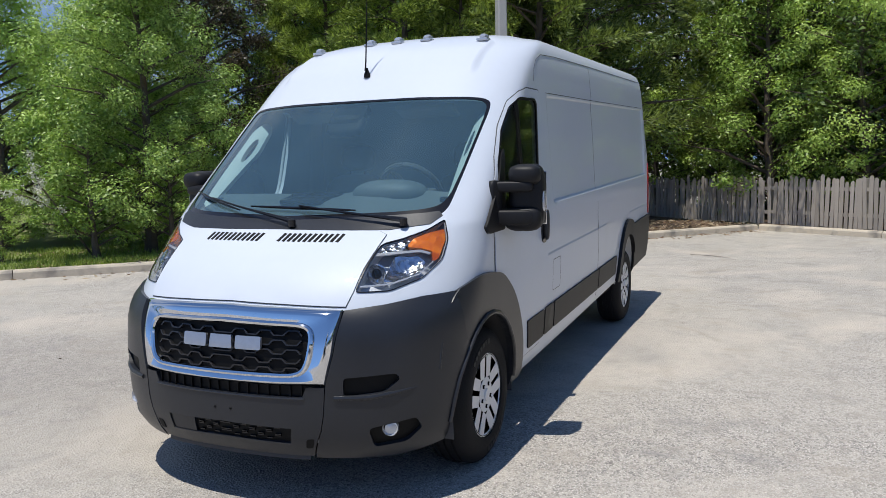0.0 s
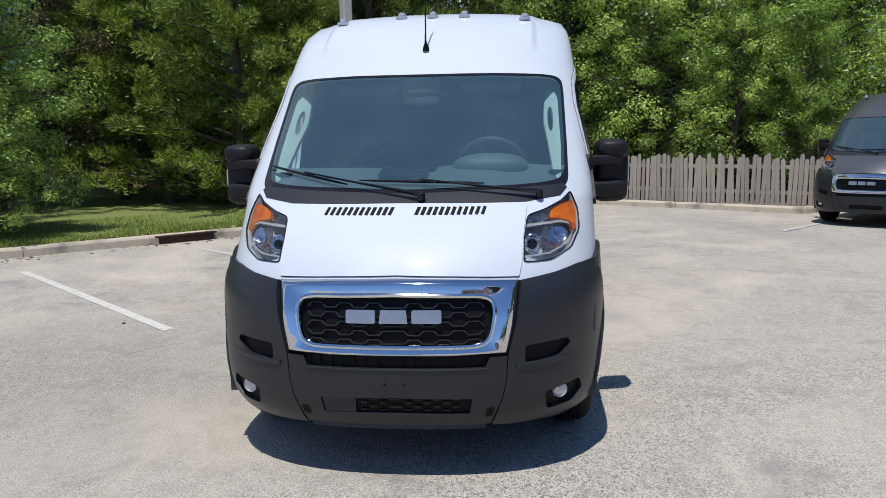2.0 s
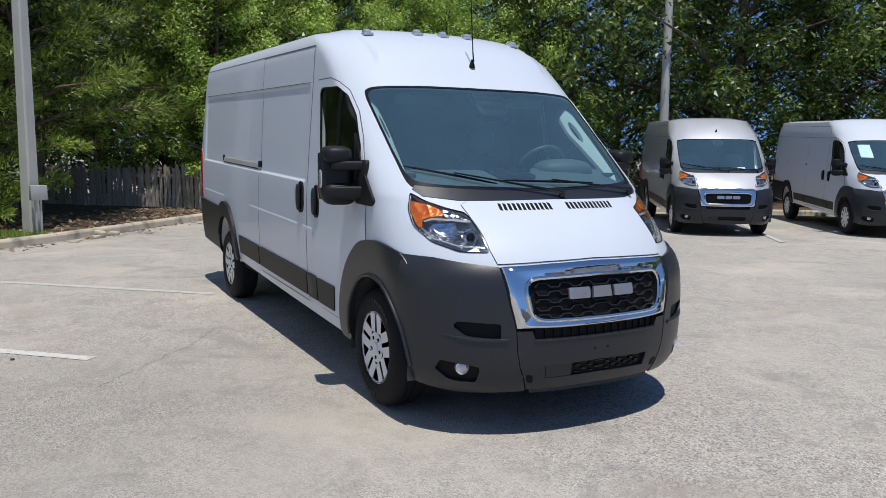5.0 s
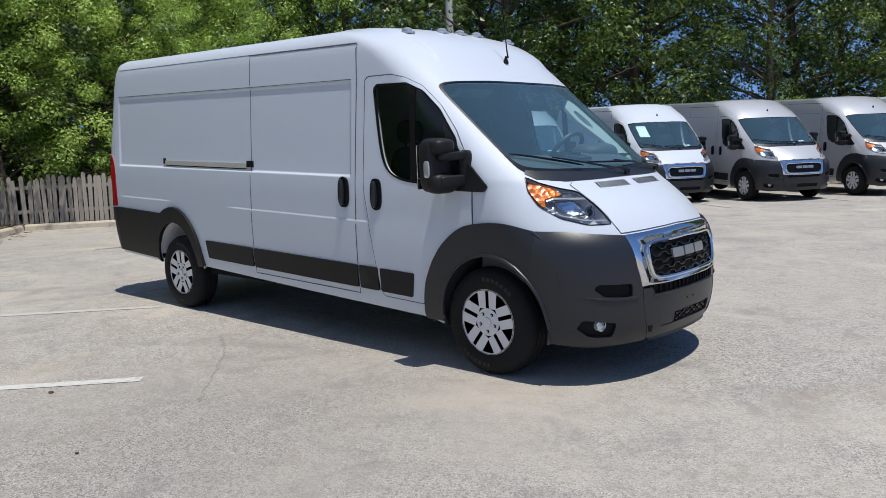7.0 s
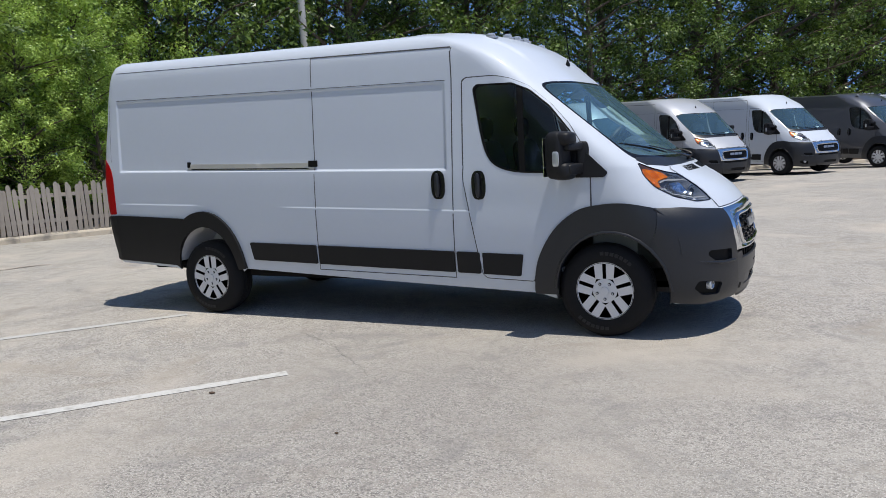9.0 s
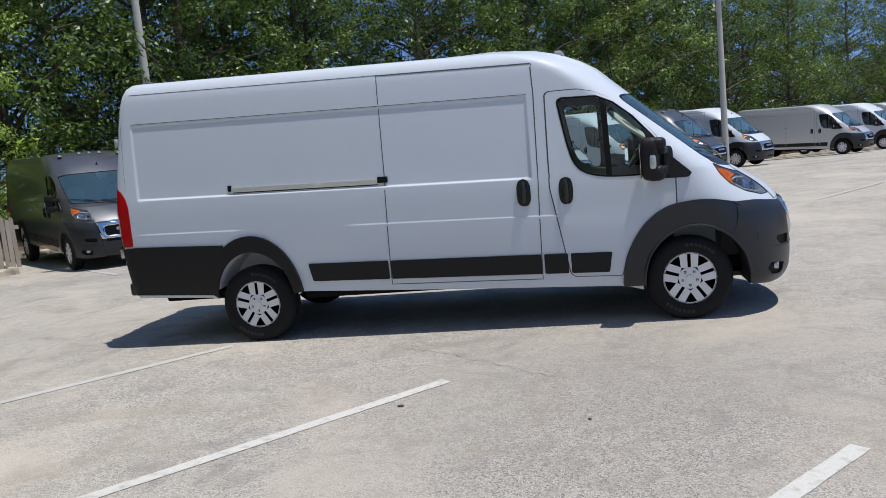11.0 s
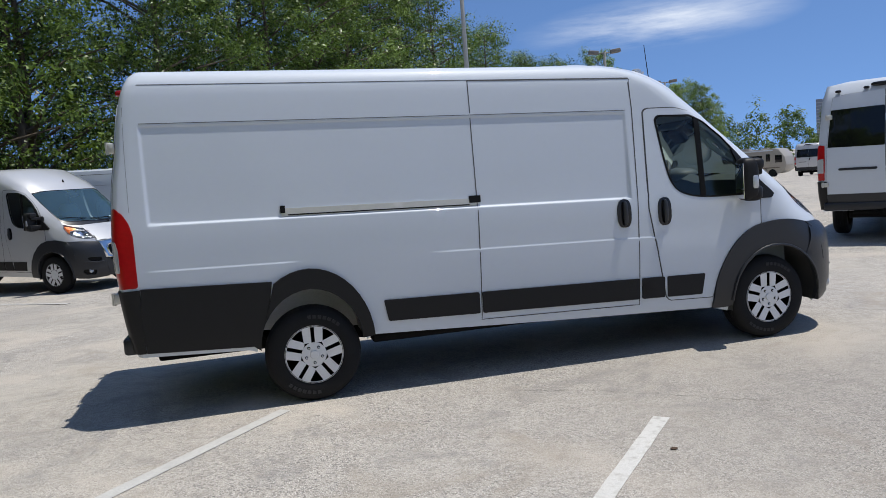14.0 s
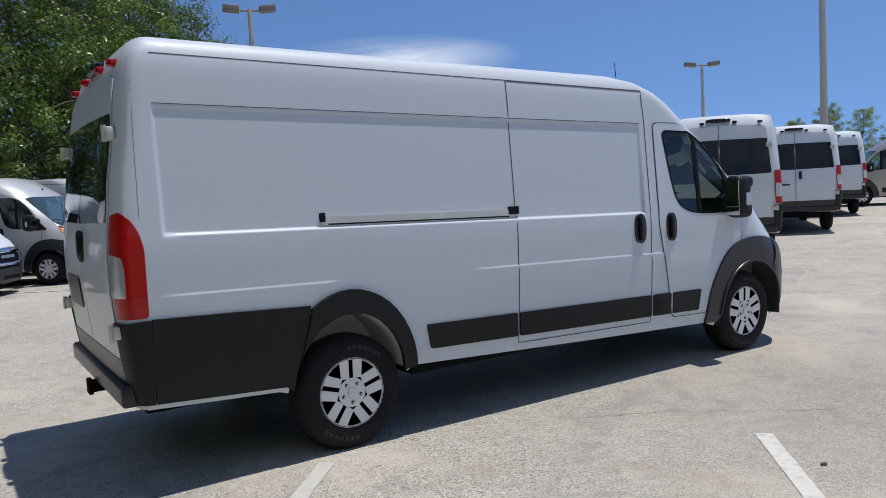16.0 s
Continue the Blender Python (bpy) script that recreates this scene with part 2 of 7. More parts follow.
M = {
    "white": mat("white_paint", (0.58, 0.625, 0.69), 0.45, coat=0.45, vary=0.015, scale=1.5, spec=0.25),
    "silver": mat("silver_paint", (0.52, 0.53, 0.55), 0.42, 0.3, coat=0.8, vary=0.02, scale=2),
    "granite": mat("dark_grey_paint", (0.082, 0.086, 0.10), 0.36, 0.4, coat=0.8, vary=0.02, scale=2),
    "black_paint": mat("black_paint", (0.018, 0.018, 0.02), 0.25, 0.2, coat=0.8, vary=0.03, scale=2),
    "sand": mat("champagne_paint", (0.36, 0.33, 0.30), 0.34, 0.5, coat=0.8, vary=0.02, scale=2),
    "plastic": mat("grained_dark_plastic", (0.0177, 0.0198, 0.0248), 0.36, vary=0.10, scale=3, bump=0.05, bump_scale=500, spec=0.55),
    # the trim plastic once more, darkened to paint in shade on the sides
    "smooth": mat("shaded_side_plastic", (0.0125, 0.0125, 0.0138), 0.5, vary=0.12, scale=5, bump=0.04, bump_scale=500, spec=0.3),
    "grid": mat("black_grille_plastic", (0.02, 0.02, 0.022), 0.25, vary=0.1, scale=9, spec=0.5),
    "gloss": mat("black_gloss_plastic", (0.010, 0.010, 0.012), 0.18, vary=0.1, scale=4),
    "seal": mat("black_rubber_seal", (0.006, 0.006, 0.006), 0.6, vary=0.1, scale=12, spec=0.2),
    "chrome": mat("chrome", (0.66, 0.68, 0.71), 0.06, 1.0),
    "steel": mat("brushed_steel", (0.60, 0.585, 0.54), 0.35, 0.3, vary=0.06, scale=20),
    "alloy": mat("silver_wheel_cover", (0.70, 0.71, 0.73), 0.35, 0.2, vary=0.05, scale=9),
    "tyre": mat("tyre_rubber", (0.012, 0.012, 0.013), 0.75, vary=0.25, scale=12, bump=0.25, bump_scale=120, spec=0.25),
    "tyre_mark": mat("worn_tyre_rubber", (0.02, 0.02, 0.021), 0.7, vary=0.2, scale=20),
    "glass": glass_mat("window_glass", (0.76, 0.85, 0.83), 0.015, 1.52),
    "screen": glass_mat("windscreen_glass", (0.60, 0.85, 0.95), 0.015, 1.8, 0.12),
    "privacy": mat("black_privacy_glass", (0.006, 0.007, 0.008), 0.03, vary=0.1, scale=2),
    "tint": glass_mat("tinted_glass", (0.05, 0.06, 0.06)),
    "lens": glass_mat("clear_lamp_lens", (0.88, 0.91, 0.94), 0.02),
    "amber": facet_mat("amber_reflector", (0.46, 0.085, 0.003), (0.78, 0.23, 0.012), 0.25, 26, 0.2),
    "red": mat("red_lamp_lens", (0.40, 0.004, 0.007), 0.3, coat=0.5, spec=0.2, vary=0.2, scale=30, bump=0.1, bump_scale=200),
    "clear": mat("clear_lamp_plastic", (0.52, 0.54, 0.57), 0.12, 0.4, coat=0.8, vary=0.15, scale=30, bump=0.1, bump_scale=80),
    "reflector": facet_mat("headlamp_reflector", (0.30, 0.34, 0.41), (0.74, 0.78, 0.84), 0.14, 36, 0.95),
    "lamp_bowl": mat("grey_lamp_bowl", (0.50, 0.52, 0.56), 0.30, 0.15, vary=0.4, scale=12, bump=0.12, bump_scale=40),
    "badge": mat("bright_badge_metal", (0.42, 0.43, 0.45), 0.3, 0.7, vary=0.1, scale=30),
    "groove": mat("shaded_panel_groove", (0.10, 0.10, 0.105), 0.8, vary=0.1, scale=12, spec=0.2),
    "cab": mat("dark_grey_cab_plastic", (0.20, 0.215, 0.22), 0.6, vary=0.12, scale=6, bump=0.1, bump_scale=300),
    "cab_wall": mat("grey_cab_wall", (0.22, 0.255, 0.29), 0.7, vary=0.1, scale=3),
    "dash": mat("charcoal_dashboard", (0.06, 0.075, 0.078), 0.6, vary=0.12, scale=6, bump=0.1, bump_scale=300),
    "trim": mat("pale_grey_pillar_trim", (0.44, 0.50, 0.47), 0.6, vary=0.05, scale=6),
    "cloth": mat("charcoal_seat_cloth", (0.04, 0.04, 0.045), 0.9, vary=0.2, scale=20, bump=0.2, bump_scale=400),
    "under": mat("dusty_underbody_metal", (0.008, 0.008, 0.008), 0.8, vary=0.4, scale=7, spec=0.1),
    "liner": mat("pale_wheel_well_metal", (0.60, 0.61, 0.62), 0.6, vary=0.15, scale=6),
    "front_liner": mat("grey_wheel_well_liner", (0.05, 0.05, 0.052), 0.6, vary=0.2, scale=6),
    "paper": mat("white_paper_sheet", (0.8, 0.8, 0.78), 0.7, vary=0.04, scale=10),
    "wheel_grip": mat("grey_steering_wheel_rim", (0.045, 0.05, 0.052), 0.5, vary=0.1, scale=12),
    "mirror": mat("mirror_glass", (0.9, 0.9, 0.92), 0.02, 1.0),
}


# ---- mesh helpers ----
def mesh_ob(name, verts, faces, materials, parent=None, smooth=True, face_mats=None, label="", sharp=None):
    me = bpy.data.meshes.new(name)
    me.from_pydata([tuple(v) for v in verts], [], [tuple(int(i) for i in f) for f in faces])
    for m in materials if isinstance(materials, (list, tuple)) else [materials]:
        me.materials.append(m)
    if face_mats is not None:
        me.polygons.foreach_set("material_index", np.asarray(face_mats, dtype=np.int32))
    me.polygons.foreach_set("use_smooth", np.full(len(me.polygons), bool(smooth)))
    if sharp is not None and smooth:
        me.set_sharp_from_angle(angle=radians(sharp))
    me.update()
    ob = new(name, me)
    if parent is not None:
        ob.parent = parent
    if label:
        tagged(ob, label)
    return ob


def bm_ob(name, bm, material, parent=None, smooth=True, label="", sharp=35):
    me = bpy.data.meshes.new(name)
    bmesh.ops.recalc_face_normals(bm, faces=bm.faces)
    bm.to_mesh(me)
    bm.free()
    for m in material if isinstance(material, (list, tuple)) else [material]:
        me.materials.append(m)
    me.polygons.foreach_set("use_smooth", np.full(len(me.polygons), bool(smooth)))
    if smooth:
        me.set_sharp_from_angle(angle=radians(sharp))
    ob = new(name, me)
    if parent is not None:
        ob.parent = parent
    if label:
        tagged(ob, label)
    return ob


def add_box(bm, centre, size, bevel=0.0, turn=None, segs=2):
    m = Matrix.Translation(centre) @ (turn if turn else Matrix.Identity(4)) @ Matrix.Diagonal((*size, 1))
    geo = bmesh.ops.create_cube(bm, size=1, matrix=m)
    if bevel:
        edges = list({e for v in geo["verts"] for e in v.link_edges})
        bmesh.ops.bevel(bm, geom=edges, offset=bevel, segments=segs, affect="EDGES", profile=0.5)


def add_tube(bm, points, radii, sides=8, caps=True):
    """A tube through points, with a radius at each."""
    pts = [Vector(p) for p in points]
    rings, side = [], None
    for i, p in enumerate(pts):
        d = (pts[min(i + 1, len(pts) - 1)] - pts[max(i - 1, 0)]).normalized()
        if side is None:
            side = d.cross(Vector((0, 0, 1)) if abs(d.z) < 0.9 else Vector((1, 0, 0))).normalized()
        side = (side - d * side.dot(d)).normalized()
        up = d.cross(side)
        r = radii[i] if isinstance(radii, (list, tuple)) else radii
        rings.append([bm.verts.new(p + r * (math.cos(2 * math.pi * k / sides) * side + math.sin(2 * math.pi * k / sides) * up)) for k in range(sides)])
    for a, b in zip(rings, rings[1:]):
        for k in range(sides):
            bm.faces.new((a[k], a[(k + 1) % sides], b[(k + 1) % sides], b[k]))
    if caps:
        bm.faces.new(rings[0][::-1])
        bm.faces.new(rings[-1])


def add_lathe(bm, profile, sides=32, axis="y", centre=(0, 0, 0)):
    """Turns a profile of (radius, along) round an axis."""
    c = Vector(centre)
    rings = []
    for r, h in profile:
        ring = []
        for k in range(sides):
            a = 2 * math.pi * k / sides
            p = {"y": (r * math.cos(a), h, r * math.sin(a)), "z": (r * math.cos(a), r * math.sin(a), h)}[axis]
            ring.append(bm.verts.new(c + Vector(p)))
        rings.append(ring)
    for a, b in zip(rings, rings[1:]):
        for k in range(sides):
            bm.faces.new((a[k], a[(k + 1) % sides], b[(k + 1) % sides], b[k]))
    if profile[0][0] > 1e-4:
        bm.faces.new(rings[0][::-1])
    if profile[-1][0] > 1e-4:
        bm.faces.new(rings[-1])


def blob(bm, centre, size, n=3.2, segs=18, rings=12, turn=None):
    """A soft-edged box: a superellipsoid."""
    def p(c, e):
        return math.copysign(abs(c) ** (2 / e), c)
    m = Matrix.Translation(centre) @ (turn if turn else Matrix.Identity(4))
    rows = []
    for i in range(1, rings):
        th = -math.pi / 2 + math.pi * i / rings
        rows.append([bm.verts.new(m @ Vector((size[0] / 2 * p(math.cos(th), n) * p(math.cos(2 * math.pi * k / segs), n),
                                              size[1] / 2 * p(math.cos(th), n) * p(math.sin(2 * math.pi * k / segs), n),
                                              size[2] / 2 * p(math.sin(th), n)))) for k in range(segs)])
    for a, b in zip(rows, rows[1:]):
        for k in range(segs):
            bm.faces.new((a[k], a[(k + 1) % segs], b[(k + 1) % segs], b[k]))
    lo, hi = bm.verts.new(m @ Vector((0, 0, -size[2] / 2))), bm.verts.new(m @ Vector((0, 0, size[2] / 2)))
    for k in range(segs):
        bm.faces.new((rows[0][(k + 1) % segs], rows[0][k], lo))
        bm.faces.new((rows[-1][k], rows[-1][(k + 1) % segs], hi))


# ---- the van's skin: profiles over its height, from sill to roof ridge ----
RAKE, DESIGN_RAKE = 0.030, 0.026
HEIGHT = [0.27, 0.33, 0.4, 0.52, 0.68, 0.83, 0.95, 1.01, 1.09, 1.18, 1.27, 1.345, 1.42, 1.6, 1.8, 2, 2.15, 2.27, 2.345, 2.395, 2.428, 2.448, 2.457, 2.46]
HALF_WIDTH = [0.92, 0.955, 0.975, 0.988, 0.996, 1, 1.002, 1.002, 1.002, 1.002, 0.999, 0.994, 0.989, 0.977, 0.962, 0.948, 0.937, 0.926, 0.912, 0.884, 0.825, 0.65, 0.35, 0]
NOSE = [0.88, 0.932, 0.957, 0.97, 0.97, 0.957, 0.92, 0.893, 0.835, 0.72, 0.56, 0.43, 0.335, 0.125, -0.11, -0.345, -0.525, -0.69, -0.835, -0.965, -1.09, -1.21, -1.3, -1.34]
FRONT_DEPTH = [0.6, 0.6, 0.62, 0.63, 0.64, 0.66, 0.7, 0.73, 0.74, 0.68, 0.56, 0.45, 0.42, 0.42, 0.42, 0.42, 0.42, 0.42, 0.43, 0.46, 0.5, 0.52, 0.54, 0.55]
SQUARENESS = [2.45, 2.45, 2.45, 2.45, 2.45, 2.45, 2.45, 2.4, 2.35, 2.4, 2.7, 3, 3, 3, 3, 3, 3, 3, 2.9, 2.8, 2.6, 2.4, 2.2, 2.2]
TAIL_END = [-5.3, -5.32, -5.33, -5.35, -5.37, -5.385, -5.395, -5.4, -5.4, -5.4, -5.395, -5.39, -5.38, -5.36, -5.325, -5.3, -5.275, -5.245, -5.215, -5.185, -5.15, -5.11, -5.07, -5.04]
SKIN = np.array([HEIGHT, HALF_WIDTH, NOSE, FRONT_DEPTH, SQUARENESS, TAIL_END]).T
SKIN_V = np.r_[0, np.cumsum(np.hypot(np.diff(SKIN[:, 0]), np.diff(SKIN[:, 1])))]
TAIL, FRONT_L, SIDE_L, REAR_L = 0.075, 1.05, 4.9, 0.95


def smooth_rows(v):
    """The skin's columns at v, by cubic pieces without overshoot."""
    v = np.clip(np.asarray(v, float), 0, SKIN_V[-1])
    h, d = np.diff(SKIN_V)[:, None], np.diff(SKIN, axis=0)
    s = d / h
    m = np.zeros_like(SKIN)
    m[0], m[-1] = s[0], s[-1]
    ok = s[:-1] * s[1:] > 0
    m[1:-1] = np.where(ok, 2 * s[:-1] * s[1:] / np.where(ok, s[:-1] + s[1:], 1), 0)
    i = np.clip(np.searchsorted(SKIN_V, v, side="right") - 1, 0, len(SKIN_V) - 2)
    t = ((v - SKIN_V[i]) / h[i, 0])[..., None]
    return ((2 * t**3 - 3 * t**2 + 1) * SKIN[i] + (t**3 - 2 * t**2 + t) * h[i] * m[i]
            + (3 * t**2 - 2 * t**3) * SKIN[i + 1] + (t**3 - t**2) * h[i] * m[i + 1])


def v_of(zb):
    dense = np.linspace(0, SKIN_V[-1], 4000)
    return np.interp(zb, smooth_rows(dense)[:, 0], dense)


def ramp(x, a, b):
    t = np.clip((x - a) / (b - a), 0, 1)
    return t * t * (3 - 2 * t)


def skin_raw(u, v):
    """Points of the van's left half; u runs from the nose along the side to the tail."""
    u, v = np.asarray(u, float), np.asarray(v, float)
    z, w, xf, a, q, xr = np.moveaxis(smooth_rows(v), -1, 0)
    k = np.where(u < FRONT_L, u / FRONT_L, np.where(u < FRONT_L + SIDE_L, 1 + (u - FRONT_L) / SIDE_L, 2 + (u - FRONT_L - SIDE_L) / REAR_L))
    sf = np.sin(np.clip(k, 0, 1) * np.pi / 2)
    sr = np.sin(np.clip(3 - k, 0, 1) * np.pi / 2)
    x_front = xf - a + a * np.sqrt(np.clip(1 - sf**q, 0, 1))
    x_rear = xr + TAIL - TAIL * np.sqrt(np.clip(1 - sr**8, 0, 1))
    x_side = (xf - a) + np.clip(k - 1, 0, 1) * ((xr + TAIL) - (xf - a))
    x = np.where(k < 1, x_front, np.where(k < 2, x_side, x_rear))
    y = w * np.where(k < 1, sf, np.where(k < 2, 1, sr))
    # pressed panels of the cargo side and the crease under the handles
    pressed = ramp(z, 1.306, 1.326) * (1 - ramp(z, 2.014, 2.034)) * ramp(x, -5.125, -5.097) * (1 - ramp(x, -1.318, -1.290))
    crease = (1 - ramp(z, 0.972, 0.984)) * (1 - ramp(x, -0.45, -0.25)) * ramp(x, -5.15, -5.05) * (1 - ramp(x, -4.15, -4.05) * (1 - ramp(x, -3.05, -2.9)))
    # raised middle of the roof's brow
    brow = (1 - ramp(np.abs(y), 0.665, 0.70)) * ramp(z, 2.13, 2.22) * ramp(x, -2.2, -1.6)
    y = y - (0.017 - 0.008 * ramp(z, 1.33, 1.9)) * pressed + 0.0045 * crease * ramp(z, 0.5, 0.9)
    return np.stack([x + 0.006 * brow, y, z + 0.018 * brow - RAKE * x], -1)


def skin(u, v, off=0.0):
    p = skin_raw(u, v)
    if np.all(np.asarray(off) == 0):
        return p
    e = 2e-3
    du = skin_raw(np.asarray(u) + e, v) - skin_raw(np.maximum(np.asarray(u) - e, 0), v)
    dv = skin_raw(u, np.minimum(np.asarray(v) + e, SKIN_V[-1])) - skin_raw(u, np.maximum(np.asarray(v) - e, 0))
    n = np.cross(du, dv)
    flat = np.linalg.norm(n, axis=-1, keepdims=True)
    n = np.where(flat > 1e-12, n / np.maximum(flat, 1e-12), (0, 0, 1))
    n[..., 1] = np.where(np.asarray(u) <= 0, 0, n[..., 1])
    return p + n * np.asarray(off)[..., None] if np.ndim(off) else p + n * off


def uv_front(y, z):
    """u, v of a point of the front by its |y| and height."""
    zb = z
    for _ in range(4):
        z0, w, xf, a, q, xr = smooth_rows(v_of(zb))
        s = min(abs(y) / w, 1)
        x = xf - a + a * math.sqrt(max(1 - s**q, 0))
        zb = z + DESIGN_RAKE * x
    return FRONT_L * math.asin(s) * 2 / math.pi, float(v_of(zb))


def uv_side(x, z):
    """u, v of a point of the side by its x and height."""
    zb = z + DESIGN_RAKE * x
    v = float(v_of(zb))
    z0, w, xf, a, q, xr = smooth_rows(v)
    xc, xt = xf - a, xr + TAIL
    if x > xc:
        s = max(1 - min((x - xc) / a, 1) ** 2, 0) ** (1 / q)
        return FRONT_L * math.asin(s) * 2 / math.pi, v
    if x >= xt:
        return FRONT_L + SIDE_L * (x - xc) / (xt - xc), v
    s = max(1 - min((xt - x) / TAIL, 1) ** 2, 0) ** 0.125
    return FRONT_L + SIDE_L + REAR_L * (1 - math.asin(s) * 2 / math.pi), v


def uv_rear(y, z):
    zb = z - DESIGN_RAKE * 5.38
    z0, w, xf, a, q, xr = smooth_rows(v_of(zb))
    return FRONT_L + SIDE_L + REAR_L * (1 - math.asin(min(abs(y) / w, 1)) * 2 / math.pi), float(v_of(zb))


def dense(pts, step=0.05):
    out = [pts[0]]
    for p, q in zip(pts, pts[1:]):
        n = max(1, math.ceil(math.dist(p, q) / step))
        out += [(p[0] + (q[0] - p[0]) * k / n, p[1] + (q[1] - p[1]) * k / n) for k in range(1, n + 1)]
    return out


def curve(pts, n=5):
    """A smooth line through points."""
    ext = [pts[0]] + list(pts) + [pts[-1]]
    out = []
    for a, b, c, d in zip(ext, ext[1:], ext[2:], ext[3:]):
        for k in range(n):
            t = k / n
            out.append(tuple(0.5 * (2 * q + (r - p) * t + (2 * p - 5 * q + 4 * r - s) * t * t + (3 * q - p - 3 * r + s) * t**3) for p, q, r, s in zip(a, b, c, d)))
    return out + [pts[-1]]


def f_(*pts):
    return [uv_front(y, z) for y, z in dense(pts)]


def s_(*pts):
    return [uv_side(x, z) for x, z in dense(pts)]


def r_(*pts):
    return [uv_rear(y, z) for y, z in dense(pts)]


def arc(cx, cz, rx, rz, a0, a1, n=14):
    """Side points on an ellipse, angles from the front over the top."""
    return s_(*[(cx + rx * math.cos(radians(a0 + (a1 - a0) * i / n)), cz + rz * math.sin(radians(a0 + (a1 - a0) * i / n))) for i in range(n + 1)])


def resample(loop, step):
    out = []
    for p, q in zip(loop, loop[1:] + loop[:1]):
        n = max(1, math.ceil(math.dist(p, q) / step))
        out += [(p[0] + (q[0] - p[0]) * k / n, p[1] + (q[1] - p[1]) * k / n) for k in range(n)]
    return out


def soften(loop, r=0.025, n=3):
    """The loop with its corners rounded."""
    out = []
    keep = []
    for i, p in enumerate(loop):
        d, e = Vector(p) - Vector(loop[i - 1]), Vector(loop[(i + 1) % len(loop)]) - Vector(p)
        if d.length < 1e-6:
            continue
        keep.append((p, e.length > 1e-6 and d.angle(e, 0) > 0.15))
    line = [p for p, _ in keep]
    for i, (p, turns) in enumerate(keep):
        if not turns:
            out.append(p)
            continue
        loop = line
        a, b = Vector(loop[i - 1]), Vector(loop[(i + 1) % len(loop)])
        p = Vector(p)
        ra, rb = min(r, (a - p).length * 0.45), min(r, (b - p).length * 0.45)
        s, e = p + (a - p).normalized() * ra, p + (b - p).normalized() * rb
        for k in range(n + 1):
            t = k / n
            out.append(tuple((1 - t) ** 2 * s + 2 * t * (1 - t) * p + t * t * e))
    return out


def inside(pts, loops):
    res = np.zeros(len(pts), bool)
    for loop in loops:
        a = np.array(loop)
        b = np.roll(a, -1, 0)
        for (x0, y0), (x1, y1) in zip(a, b):
            if y0 == y1:
                continue
            hit = ((y0 > pts[:, 1]) != (y1 > pts[:, 1])) & (pts[:, 0] < (x1 - x0) * (pts[:, 1] - y0) / (y1 - y0) + x0)
            res ^= hit
    return res


def tessellate(loops, step, lines_u=(), lines_v=(), extra=()):
    """Triangles that fill the loops (the first outer, the rest holes) in the plane of u and v."""
    loops = [resample(loop, step * 0.8) for loop in loops]
    verts, edges = [], []
    for loop in loops:
        n0 = len(verts)
        verts += loop
        edges += [(n0 + i, n0 + (i + 1) % len(loop)) for i in range(len(loop))]
    a = np.array(verts)
    lo, hi = a.min(0), a.max(0)
    us = np.unique(np.r_[np.arange(lo[0] + step / 2, hi[0], step), [u for u in lines_u if lo[0] < u < hi[0]]])
    vs = np.unique(np.r_[np.arange(lo[1] + step / 2, hi[1], step), [v for v in lines_v if lo[1] < v < hi[1]]])
    grid = np.stack(np.meshgrid(us, vs, indexing="ij"), -1).reshape(-1, 2)
    if len(extra):
        more = np.array(extra)
        gap = np.abs(grid[:, None] - more[None]).max(-1).min(1)
        grid = np.r_[grid[gap > 0.014], more]
    if len(grid):
        grid = grid[inside(grid, loops)]
    if len(grid):
        ea, eb = a[[e[0] for e in edges]], a[[e[1] for e in edges]]
        d = eb - ea
        t = np.clip(((grid[:, None] - ea) * d).sum(-1) / np.maximum((d * d).sum(-1), 1e-12), 0, 1)
        gap = np.linalg.norm(grid[:, None] - ea - t[..., None] * d, axis=-1).min(1)
        grid = grid[gap > 0.3 * step]
    pts, _, faces, *_ = delaunay_2d_cdt([Vector(p) for p in verts] + [Vector(p) for p in grid], edges, [], 0, 1e-7)
    pts = np.array([tuple(p) for p in pts])
    tris = np.array([f for f in faces if len(f) == 3])
    tris = tris[inside(pts[tris].mean(1), loops)]
    p = pts[tris]
    area = (p[:, 1, 0] - p[:, 0, 0]) * (p[:, 2, 1] - p[:, 0, 1]) - (p[:, 2, 0] - p[:, 0, 0]) * (p[:, 1, 1] - p[:, 0, 1])
    tris[area < 0] = tris[area < 0][:, ::-1]
    return pts, tris[np.abs(area) > 1e-10]


def thinned(loop):
    """The loop with fewer points along its gentle stretches."""
    end = FRONT_L + SIDE_L + REAR_L
    out = [loop[0]]
    for p, q in zip(loop[1:], loop[2:] + loop[:1]):
        d, e = Vector(p) - Vector(out[-1]), Vector(q) - Vector(p)
        if d.length < 1e-6:
            continue
        if d.length > 0.16 or p[0] < 1e-6 or p[0] > end - 1e-6 or (e.length > 1e-6 and d.angle(e, 0) > 0.30) or q[0] < 1e-6 or q[0] > end - 1e-6:
            out.append(p)
    return out


GRAIN = [1.0]      # how coarse the skin is cut: 1 for the near van


